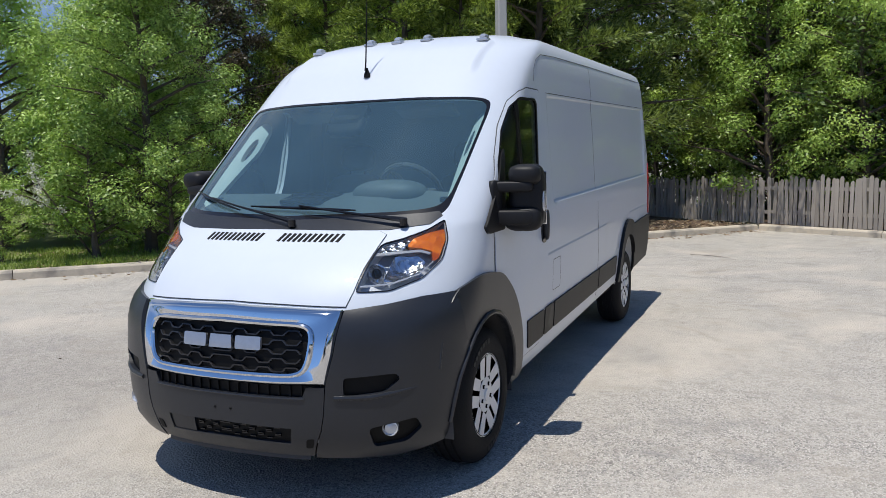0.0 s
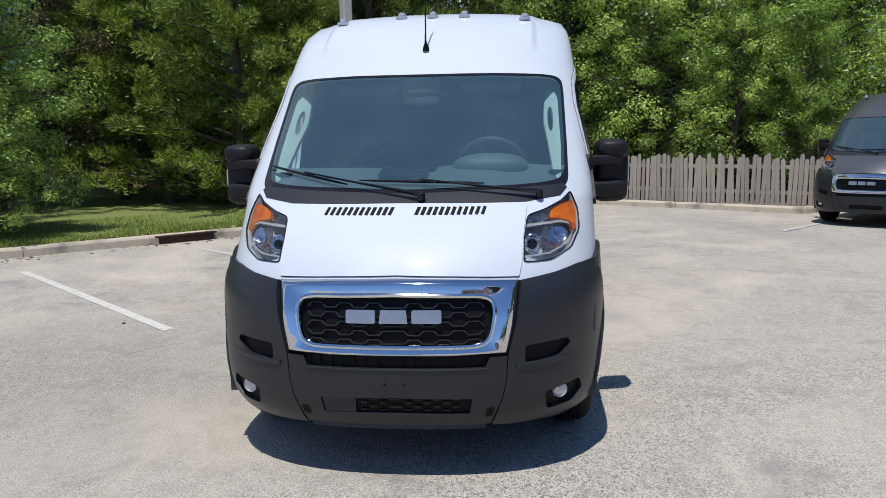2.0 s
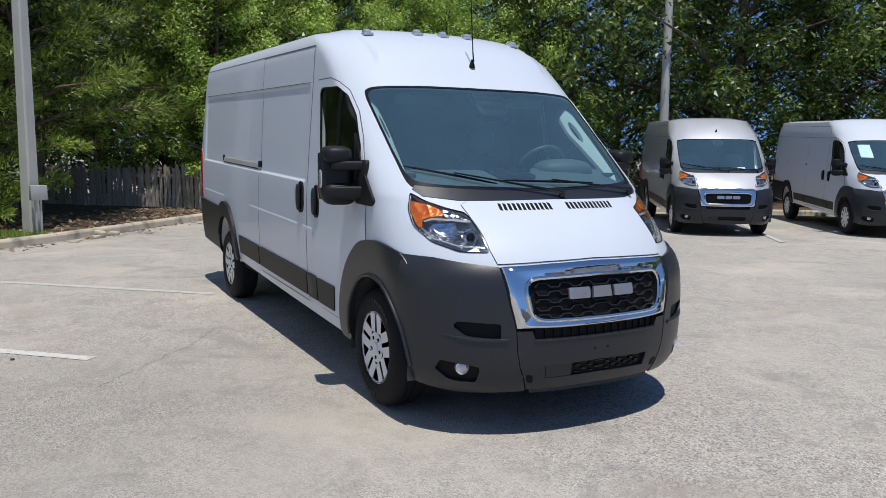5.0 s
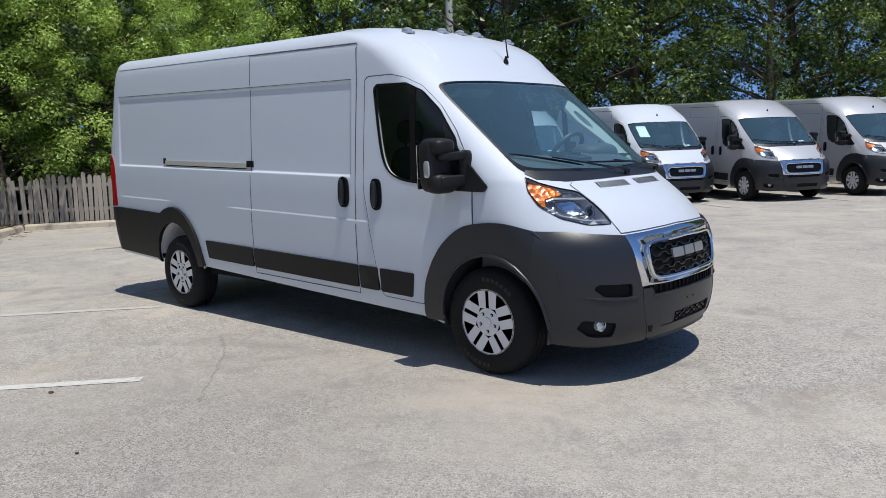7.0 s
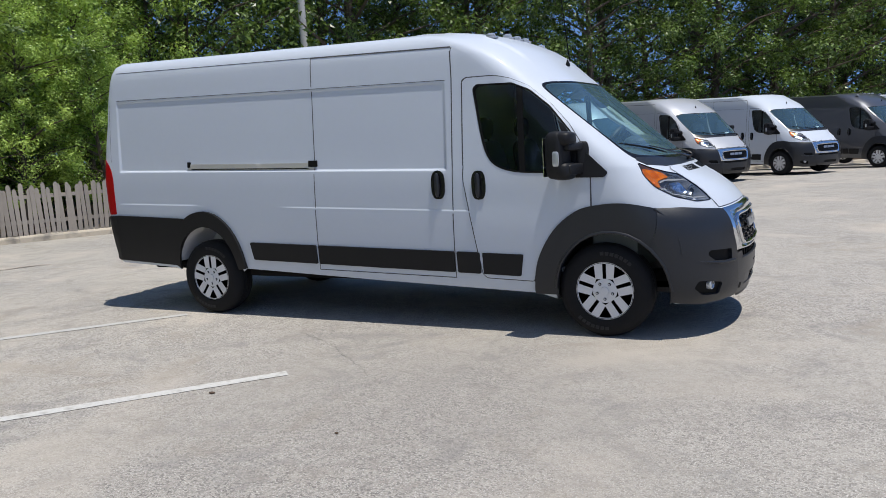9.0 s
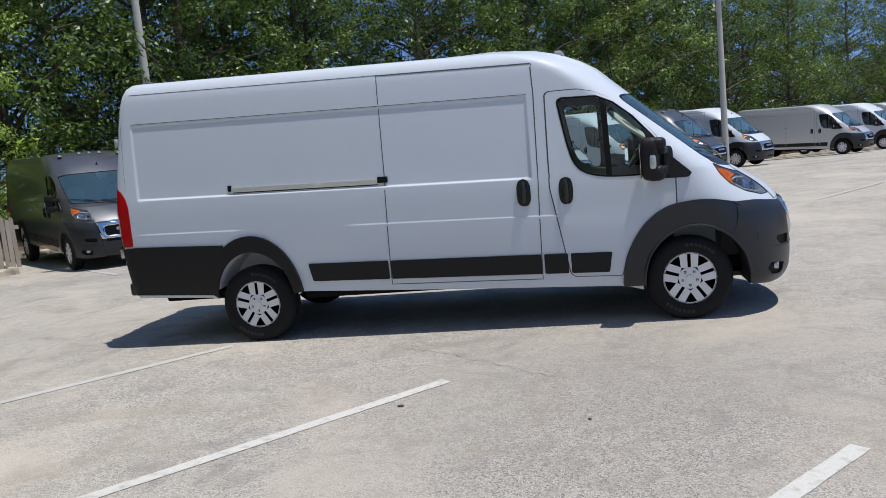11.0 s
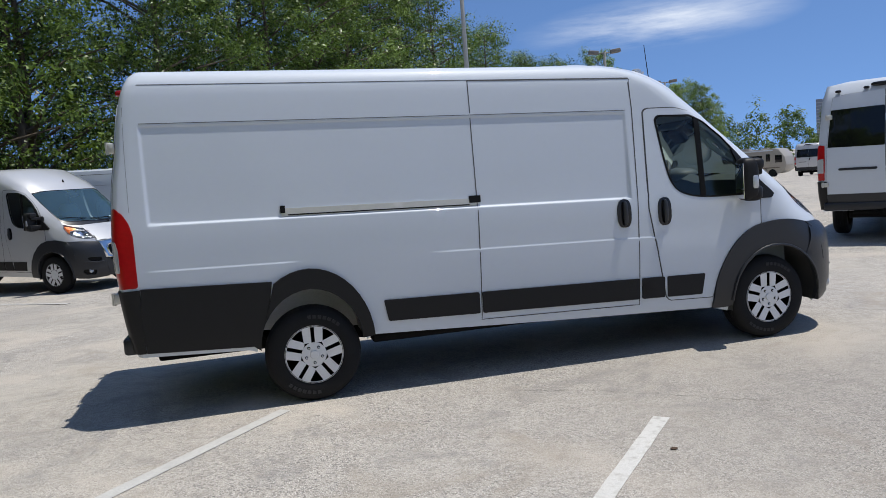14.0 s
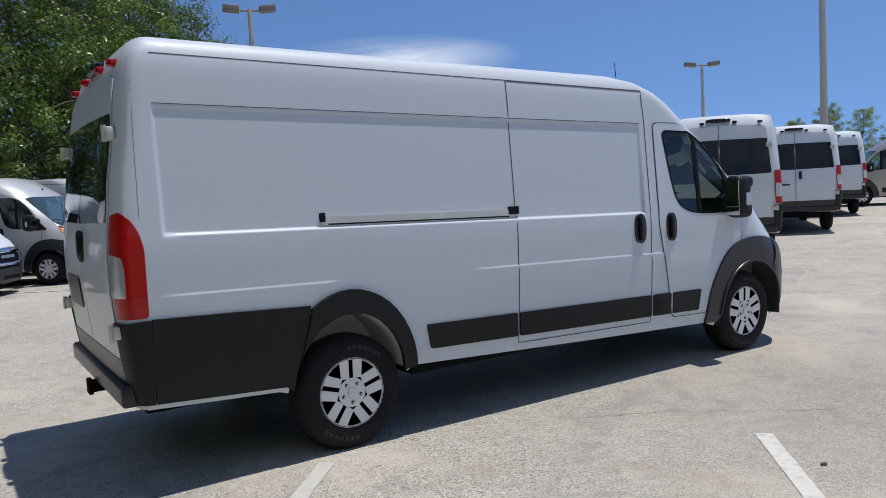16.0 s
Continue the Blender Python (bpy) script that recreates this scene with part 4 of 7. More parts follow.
        bm.transform(Matrix.Translation(c) @ (Vector((0.9, 0.25 * s, 0)).to_track_quat("Z", "Y").to_matrix().to_4x4()))
        bm_ob("fog_lamp", bm, M["clear"], side_bumper, label="round clear fog lamp")

    # arches and sills
    arch_o = s_(*curve([(0.40, 1.003), (0.18, 1.05), (-0.03, 1.042), (-0.20, 0.995), (-0.38, 0.85), (-0.52, 0.61), (-0.565, 0.36)]), (-0.56, 0.335))
    for s in (1, -1):
        patch("wheel_arch", [arch_o + s_((-0.38, 0.335)) + f_arch(0, 185, 48)], M["plastic"], van, 0.022, 0.035, 0.07, s)
        patch("wheel_arch", [arc(-4.02, 0.42, 0.485, 0.605, 4, 122) + arc(-4.02, 0.42, 0.39, 0.45, 150, 4)], M["smooth"], van, 0.03, 0.04, 0.07, s)
        bm = bmesh.new()
        add_tube(bm, [on_skin(p, 0.026, s) for p in f_arch(0.010, 178, 2)[::2]], 0.012, 8)
        bm_ob("arch_lip", bm, M["plastic"], van)
        bm = bmesh.new()
        add_tube(bm, [on_skin(p, 0.022, s) for p in s_(*curve([(0.38, 1.003), (0.47, 0.93), (0.545, 0.80), (0.575, 0.64)]))[::2]], [0.008] * 100, 8)
        bm_ob("flare_edge", bm, M["plastic"], van)
        rear_clad = s_((-5.215, 0.99), (-4.80, 0.975), (-4.285, 0.952)) + arc(-4.02, 0.42, 0.39, 0.45, 144, 178) + s_((-4.46, 0.475), (-5.22, 0.515))
        patch("rear_cladding", [rear_clad], M["smooth"], van, 0.018, 0.025, 0.09, s)
        for x0, x1 in ((-3.45, -2.675), (-2.65, -1.265), (-1.24, -1.03), (-1.005, -0.645)):
            zt, zl = (lambda x: 0.634 - 0.0247 * x), (lambda x: 0.452 - 0.0285 * x)
            patch("sill_moulding", [soften(s_((x0, zt(x0)), (x1, zt(x1)), (x1 - (0.03 if x1 > -0.7 else 0), zl(x1)), (x0 + (0.03 if x0 < -3 else 0), zl(x0))), 0.012)], M["smooth"], van, 0.014, 0.02, 0.12, s)

    # head lamps
    amber = soften(f_((0.866, 1.302), (0.805, 1.287), (0.748, 1.262), (0.738, 1.227), (0.80, 1.219), (0.848, 1.203), (0.866, 1.155), (0.882, 1.165), (0.884, 1.25)), 0.012)
    for s in (1, -1):
        hl = patch("headlamp", [ring(lamp, -0.012)], M["lamp_bowl"], van, -0.075, 0, 0.05, s, "clear headlamp with an amber corner")
        patch("housing", [lamp, ring(lamp, 0.005)], M["lamp_bowl"], hl, -0.004, 0.07, 0.05, s)
        dish = soften(f_((0.705, 1.190), (0.80, 1.188), (0.843, 1.155), (0.822, 1.112), (0.745, 1.082), (0.700, 1.080)), 0.015)
        mid = np.array(uv_front(0.765, 1.138))
        hollow = lambda q: -0.012 - 0.030 * np.clip(1 - ((q - mid) ** 2 / (0.075 ** 2, 0.055 ** 2)).sum(1), 0, 1)
        patch("reflector", [dish], M["reflector"], hl, hollow, 0.006, 0.016 if fine else 0.06, s, "bright faceted bowl")
        c = on_skin(uv_front(0.658, 1.128), -0.030, s)
        aim = Matrix.Translation(c) @ Vector((0.96, 0.16 * s, 0.06)).to_track_quat("Z", "Y").to_matrix().to_4x4()
        for part_name, prof, m in (("reflector", [(0.050, 0.004), (0.047, 0.006), (0.043, -0.006), (0.030, -0.022), (0.0, -0.024)], "reflector"), ("projector", [(0.030, -0.02), (0.029, 0.0), (0.022, 0.010), (0.010, 0.015), (0.0, 0.016)], "privacy")):
            bm = bmesh.new()
            add_lathe(bm, prof, 20 if fine else 10, axis="z")
            bm.transform(aim)
            bm_ob(part_name, bm, M[m], hl)
        patch("side_light", [soften(f_((0.614, 1.068), (0.735, 1.074), (0.83, 1.108), (0.868, 1.163), (0.869, 1.157), (0.834, 1.102), (0.74, 1.067), (0.613, 1.061)), 0.002)], M["clear"], hl, -0.008, 0.006, 0.05, s, "pale light strip")
        patch("upper_lens", [soften(f_((0.632, 1.232), (0.70, 1.252), (0.742, 1.258), (0.732, 1.222), (0.70, 1.213), (0.630, 1.206)), 0.006)], M["reflector"], hl, -0.010, 0.01, 0.05, s)
        patch("divider", [f_((0.618, 1.204), (0.70, 1.208), (0.80, 1.212), (0.845, 1.196), (0.845, 1.188), (0.80, 1.202), (0.70, 1.197), (0.618, 1.192))], M["clear"], hl, -0.005, 0.006, 0.05, s)
        patch("turn_signal", [amber], M["amber"], hl, -0.006, 0.02, 0.04, s, "amber turn signal")
        cover = patch("lens", [lamp], M["lens"], hl, 0.003, 0, 0.05, s)
        cover.visible_shadow = False
        patch("lamp_seal", [ring(lamp, -0.001), ring(lamp, 0.003)], M["gloss"], hl, 0.0045, 0.008, 0.05, s)

    # cab doors
    door = s_((-1.135, 2.06), (-1.10, 2.085), (-0.85, 2.082), (-0.72, 2.05), (-0.58, 1.985), (-0.40, 1.835), (-0.24, 1.66), (-0.115, 1.47), (-0.075, 1.28), (-0.08, 0.87), (-0.09, 0.84), (-0.20, 0.93), (-0.38, 0.80), (-0.52, 0.60), (-0.565, 0.43), (-0.98, 0.445), (-1.015, 0.48), (-1.10, 0.98), (-1.145, 1.25), (-1.135, 2.06))[:-1]
    door = soften(door, 0.03)
    for s in (1, -1):
        patch("door_gap", [ring(door, -0.005), ring(door, 0.02)], M["groove"], van, 0.001, 0, st, s)
        d = patch("door", [ring(door, 0.004), ring(window, -0.004)], P, van, 0.006, 0.006, st, s)
        patch("window_seal", [ring(window, -0.004), ring(window, 0.010)], M["seal"], d, 0.0085, 0.012, 0.08, s)
        pane = patch("window", [window], M["glass"], d, -0.003, 0, 0.12, s, "clear side window")
        pane.visible_shadow = False
        patch("window_bar", [s_((-0.665, 2.0), (-0.615, 1.99), (-0.60, 1.31), (-0.65, 1.315), (-0.665, 2.0))[:-1]], M["seal"], d, 0.004, 0.008, 0.1, s)
        make_handle(d, -1.005, 1.215, s)
        patch("mirror_base", [soften(s_((-0.335, 1.70), (-0.285, 1.66), (-0.165, 1.50), (-0.06, 1.40), (0.06, 1.285), (0.03, 1.25), (-0.22, 1.255), (-0.27, 1.45)), 0.02)], M["smooth"], d, 0.016, 0.02, 0.08, s)
        make_mirror(van, s, fine)

    # load door with its rail, and the seams of the cargo side
    slide = s_((-2.635, 2.385), (-2.638, 1.4), (-2.665, 0.47), (-1.262, 0.435), (-1.235, 1.4), (-1.225, 2.08), (-1.235, 2.345))
    patch("door_gap", [slide, ring(slide, 0.007)], M["groove"], van, 0.0015, 0, 0.1, -1)
    make_handle(van, -1.375, 1.225, -1)
    make_seam(van, [(-2.64, 2.385), (-2.64, 1.4), (-2.665, 0.47)], 1, 0.0015)
    make_seam(van, [(-1.60, 2.352), (-1.25, 2.33), (-1.12, 2.285), (-1.06, 2.22), (-1.03, 2.14)], 1, 0.003)
    flap = soften(s_((-1.42, 0.965), (-1.225, 0.96), (-1.225, 0.745), (-1.42, 0.75), (-1.42, 0.965))[:-1], 0.02)
    patch("fuel_flap", [flap, ring(flap, 0.004)], M["groove"], van, 0.002, 0, 0.08, 1)
    for s in (1, -1):
        make_seam(van, [(-5.10, 2.458), (-2.64, 2.388), (-1.235, 2.347) if s < 0 else (-1.60, 2.352)], s)
        make_seam(van, [(-5.11, 2.178), (-2.64, 2.112), (-1.29, 2.080)], s)
        make_seam(van, [(-5.205, 2.44), (-5.225, 2.0), (-5.235, 1.55)], s, 0.0015)
    if rail:
        r = patch("door_rail", [s_((-4.165, 1.492), (-2.64, 1.452), (-2.64, 1.396), (-4.165, 1.436))], M["steel"], van, 0.009, 0.02, 0.12, -1, "bright metal sliding door rail")
        patch("rail_slot", [s_((-4.12, 1.446), (-2.70, 1.409), (-2.70, 1.400), (-4.12, 1.437))], M["seal"], r, 0.0105, 0.002, 0.12, -1)
        for x0, x1 in ((-4.172, -4.136), (-2.70, -2.605)):
            z = 1.378 - 0.0262 * (x0 + x1) / 2
            patch("rail_end", [soften(s_((x0, z + 0.027), (x1, z + 0.026), (x1, z - 0.030), (x0, z - 0.029)), 0.006)], M["seal"], r, 0.012, 0.02, 0.08, -1)

    # tail: doors, windows, lamps, hinges, step
    for s in (1, -1):
        rd = r_((0.004, 2.40), (0.60, 2.38), (0.76, 2.34), (0.80, 2.1), (0.85, 1.6), (0.86, 1.0), (0.86, 0.75), (0.004, 0.75))
        patch("door_gap", [ring(rd, -0.002)], M["groove"], van, 0.0012, 0, 0.12, s)
        rdoor = patch("rear_door", [ring(rd, 0.003)], P, van, 0.008, 0.008, 0.12, s)
        patch("rear_window", [soften(r_((0.010, 2.15), (0.785, 2.135), (0.838, 1.53), (0.010, 1.52)), 0.03)], M["privacy"], rdoor, 0.012, 0.004, 0.12, s, "black privacy glass")
        for z, yy in ((2.02, 0.815), (0.93, 0.885)):
            bm = bmesh.new()
            c = on_skin(uv_rear(yy, z), 0.02, s)
            add_box(bm, c, (0.05, 0.11, 0.075), 0.012)
            add_tube(bm, [c + Vector((-0.03, 0.03 * s, -0.045)), c + Vector((-0.03, 0.03 * s, 0.045))], 0.014, 10)
            bm_ob("hinge", bm, M["steel"], rdoor)
        tl = soften(s_((-5.335, 1.585), (-5.29, 1.55), (-5.245, 1.47), (-5.225, 1.38), (-5.228, 1.0)) + r_((0.895, 1.0), (0.885, 1.3), (0.885, 1.57)), 0.02)
        tail = patch("tail_lamp", [tl], M["red"], van, 0.005, 0.012, 0.05, s, "tall red tail lamp with a clear centre")
        patch("reversing_light", [soften(s_((-5.345, 1.34), (-5.335, 1.28), (-5.335, 1.12)) + r_((0.905, 1.12), (0.90, 1.36)), 0.015)], M["clear"], tail, 0.009, 0.006, 0.05, s)
        patch("corner_cladding", [r_((0.86, 0.98), (0.97, 0.98)) + s_((-5.22, 0.985), (-5.225, 0.515)) + r_((0.86, 0.52))], M["smooth"], van, 0.018, 0.02, 0.09, s)
    patch("plate_recess", [soften(r_((0.12, 1.17), (0.62, 1.17), (0.62, 0.97), (0.12, 0.97)) if fine else r_((0.12, 1.19), (0.68, 1.19), (0.68, 1.15), (0.12, 1.15)), 0.02)], M["plastic"], van, 0.016, 0.004, 0.1, 1)
    patch("rear_sill", [r_((0, 0.77), (0.86, 0.77), (0.86, 0.56), (0, 0.56))], M["plastic"], van, 0.012, 0.01, 0.12, 0)
    bm = bmesh.new()
    c = on_skin(uv_rear(0.10, 1.38), 0.02, -1)
    blob(bm, c, (0.05, 0.075, 0.20))
    bm_ob("rear_handle", bm, M["gloss"], van)
    bm = bmesh.new()
    add_box(bm, (-5.325, 0, 0.585), (0.13, 1.84, 0.13), 0.025, segs=3)
    bm_ob("rear_step", bm, M["plastic"], van, label="dark plastic rear bumper step")
    bm = bmesh.new()
    add_box(bm, (-5.35, 0.0, 0.49), (0.16, 0.075, 0.075), 0.008)
    add_box(bm, (-5.42, 0.0, 0.49), (0.03, 0.10, 0.10), 0.008)
    add_tube(bm, [(-5.3, -0.5, 0.48), (-5.3, 0.5, 0.48)], 0.03)
    bm_ob("tow_hitch", bm, M["under"], van)
    bm = bmesh.new()
    blob(bm, on_skin(uv_rear(0.0, 2.46), 0.012, 1) + Vector((0.02, 0, 0.03)), (0.10, 0.42, 0.07))
    bm_ob("brake_light_housing", bm, M["gloss"], van)
    for y in (-0.68, -0.27, 0.27, 0.68):
        bm = bmesh.new()
        blob(bm, on_skin(uv_rear(abs(y), 2.45 if abs(y) < 0.5 else 2.43), 0.012, 1 if y > 0 else -1), (0.07, 0.09, 0.045), 3, 10, 6)
        bm_ob("marker_lamp", bm, M["red" if fine else "gloss"], van, label="small red roof marker lamp" if fine else "small dark roof marker lamp")

    # roof: marker lamps, ribs, aerial
    for y in (-0.62, -0.215, 0.0, 0.215, 0.62):
        bm = bmesh.new()
        zb = 2.435 if abs(y) < 0.5 else 2.405
        c = on_skin(uv_front(abs(y), zb), 0.012, 1 if y >= 0 else -1)
        blob(bm, c, (0.085, 0.06, 0.045), 2.6, 10, 6)
        add_box(bm, c + Vector((0.0, 0, -0.018)), (0.11, 0.075, 0.02), 0.006)
        bm_ob("marker_lamp", bm, M["clear"], van, label="small clear roof marker lamp")
    bm = bmesh.new()
    add_lathe(bm, [(0.022, 0), (0.02, 0.02), (0.01, 0.045), (0.006, 0.06)], 12, axis="z", centre=on_skin(uv_front(0, 2.172), 0.0))
    c = on_skin(uv_front(0, 2.172), 0.03)
    if fine:
        add_tube(bm, [c + Vector((0, 0, 0.02)), c + Vector((-0.012, 0, 0.09)), c + Vector((-0.06, 0, 0.56))], [0.007, 0.005, 0.003], 6)
    bm_ob("aerial", bm, M["seal"], van)

    # wipers
    for pts in (((-0.83, 1.485), (-0.55, 1.425), (-0.33, 1.385)), ((-0.27, 1.405), (0.05, 1.40), (0.40, 1.385))):
        pv = (0.08, 1.318) if pts[0][0] < -0.5 else (0.68, 1.325)
        on = lambda p, o: on_skin(uv_front(abs(p[0]), p[1]), o, 1 if p[0] >= 0 else -1)
        dense = [tuple(np.array(pts[0]) + (np.array(pts[-1]) - np.array(pts[0])) * k / 8) for k in range(9)]
        bm = bmesh.new()
        add_tube(bm, [on(p, 0.016) for p in dense], [0.004, 0.007, 0.008, 0.008, 0.009, 0.008, 0.008, 0.007, 0.004], 6)
        mid = dense[4]
        arm = [tuple(np.array(mid) + (np.array(pv) - np.array(mid)) * k / 6) for k in range(7)]
        add_tube(bm, [on(p, 0.035) for p in arm], [0.005, 0.006, 0.006, 0.007, 0.008, 0.010, 0.016], 6)
        add_lathe(bm, [(0.020, -0.03), (0.020, 0.006), (0.012, 0.012), (0, 0.013)], 10, axis="z", centre=on(pv, 0.035))
        bm_ob("wiper", bm, M["gloss"], van)

    # wheels, wheel wells, underside
    for x, z in ((0.0, 0.369), (-4.02, 0.369)):
        for s in (1, -1):
            make_wheel(van, x, s * 0.965, z, fine)
            cx, cz, rx, rz = (0.06, 0.37, 0.445, 0.475) if x > -1 else (-4.02, 0.42, 0.405, 0.465)
            bm = bmesh.new()
            rows = []
            for k in range(15):
                a = radians((-10 + 200 * k / 14) if x > -1 else (6 + 160 * k / 14))
                p = (cx + rx * math.cos(a), cz + rz * math.sin(a))
                rows.append((bm.verts.new((p[0], 0.985 * s, p[1])), bm.verts.new((p[0], 0.55 * s, p[1]))))
            for a, b in zip(rows, rows[1:]):
                bm.faces.new((a[0], b[0], b[1], a[1]))
            bm.faces.new([r[1] for r in rows])
            bm_ob("wheel_well", bm, M["liner"] if x < -1 else M["front_liner"], van)
    bm = bmesh.new()
    add_box(bm, (-2.2, 0, 0.43), (6.0, 1.16, 0.10), 0.02)
    add_box(bm, (-2.05, 0, 0.43), (3.0, 1.85, 0.08), 0.02)
    add_box(bm, (-4.85, 0, 0.58), (0.8, 1.7, 0.06), 0.02)
    add_tube(bm, [(-4.02, -0.85, 0.36), (-4.02, 0.85, 0.36)], 0.05)
    add_tube(bm, [(-0.2, 0.3, 0.30), (-2.5, 0.3, 0.31), (-3.4, -0.35, 0.34), (-4.4, -0.55, 0.47), (-4.72, -0.80, 0.475)], 0.026)
    add_box(bm, (-1.9, -0.20, 0.39), (1.0, 0.4, 0.14), 0.04)
    add_box(bm, (-3.0, 0.3, 0.40), (0.7, 0.3, 0.14), 0.04)
    add_box(bm, (0.25, 0, 0.36), (0.9, 1.1, 0.14), 0.04)
    add_box(bm, (0.0, 0, 0.40), (0.12, 1.6, 0.10), 0.03)
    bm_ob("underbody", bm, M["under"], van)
    if fine:
        make_cab(van)
    else:
        bm = bmesh.new()
        add_box(bm, (-1.35, 0, 1.3), (0.05, 1.7, 1.6), 0.01)
        add_box(bm, (0.05, 0, 1.0), (0.6, 1.7, 0.45), 0.08)
        for s in (1, -1):
            blob(bm, (-0.95, 0.45 * s, 1.35), (0.25, 0.5, 0.8))
        bm_ob("cab_interior", bm, M["cab"], van)
    return van


def make_seam(van, pts, s, w=0.0045):
    bm = bmesh.new()
    for (x0, z0), (x1, z1) in zip(pts, pts[1:]):
        n = max(1, int(abs(x1 - x0) / 0.35 + abs(z1 - z0) / 0.12))
        for k in range(n):
            a = uv_side(x0 + (x1 - x0) * k / n, z0 + (z1 - z0) * k / n)
            b = uv_side(x0 + (x1 - x0) * (k + 1) / n, z0 + (z1 - z0) * (k + 1) / n)
            rib(bm, a, b, w, 0.0015, 0.003, s)
    bm_ob("panel_seam", bm, M["groove"], van, smooth=False)


def make_handle(parent, x, z, s):
    """A black grip in an oval cup."""
    oval = [uv_side(x + 0.062 * math.copysign(abs(math.cos(a)) ** 0.7, math.cos(a)), z + 0.118 * math.copysign(abs(math.sin(a)) ** 0.7, math.sin(a))) for a in [2 * math.pi * k / 20 for k in range(20)]]
    h = patch("handle", [oval], M["gloss"], parent, 0.013, 0.012, 0.08, s, "black door handle in an oval cup")
    bm = bmesh.new()
    c = on_skin(uv_side(x, z), 0.028, s)
    blob(bm, c, (0.042, 0.035, 0.20), 3, 12, 10)
    bm_ob("grip", bm, M["plastic"], h)


def make_mirror(van, s, fine):
    """A tall two-part door mirror on twin arms."""
    lo = (18, 10) if fine else (10, 6)
    bm = bmesh.new()
    blob(bm, (-0.285, s * 1.125, 1.435), (0.15, 0.20, 0.36), 4.2, *((22, 16) if fine else (12, 8)), pose(0, 0, 0, 0, 0, 10 * s))
    m = bm_ob("mirror", bm, M["smooth"], van, label="tall black door mirror on twin arms")
    bm = bmesh.new()
    blob(bm, (-0.235, s * 1.13, 1.555), (0.17, 0.18, 0.11), 3.2, *lo, pose(0, 0, 0, 0, 0, 10 * s))
    bm_ob("upper_shell", bm, M["smooth"], m)
    bm = bmesh.new()
    blob(bm, (-0.245, s * 1.115, 1.315), (0.16, 0.21, 0.14), 3.2, *lo, pose(0, 0, 0, 0, 0, 10 * s))
    bm_ob("lower_shell", bm, M["smooth"], m)
    bm = bmesh.new()
    blob(bm, (-0.135, s * 0.985, 1.405), (0.10, 0.055, 0.25), 4, *lo, pose(0, 0, 0, 0, 0, -20 * s))
    bm_ob("arm_root", bm, M["smooth"], m)
    for z, tall in ((1.325, 0.085), (1.492, 0.06)):
        bm = bmesh.new()
        blob(bm, (-0.180, s * 1.062, z), (0.085, 0.25, tall), 5, *lo, pose(0, 0, 0, 0, 0, 14 * s))
        bm_ob("arm", bm, M["smooth"], m)
    bm = bmesh.new()
    add_box(bm, (-0.362, s * 1.135, 1.46), (0.006, 0.15, 0.22), 0.002, pose(0, 0, 0, 0, 0, 10 * s))
    add_box(bm, (-0.362, s * 1.135, 1.31), (0.006, 0.15, 0.07), 0.002, pose(0, 0, 0, 0, 0, 10 * s))
    bm_ob("mirror_glass", bm, M["mirror"], m, smooth=False)
    bm = bmesh.new()
    blob(bm, (-0.272, s * 1.222, 1.41), (0.055, 0.02, 0.115), 4, 12, 8, pose(0, 0, 0, 0, 0, 6 * s))
    bm_ob("turn_light", bm, M["clear"], m, label="clear side turn light")


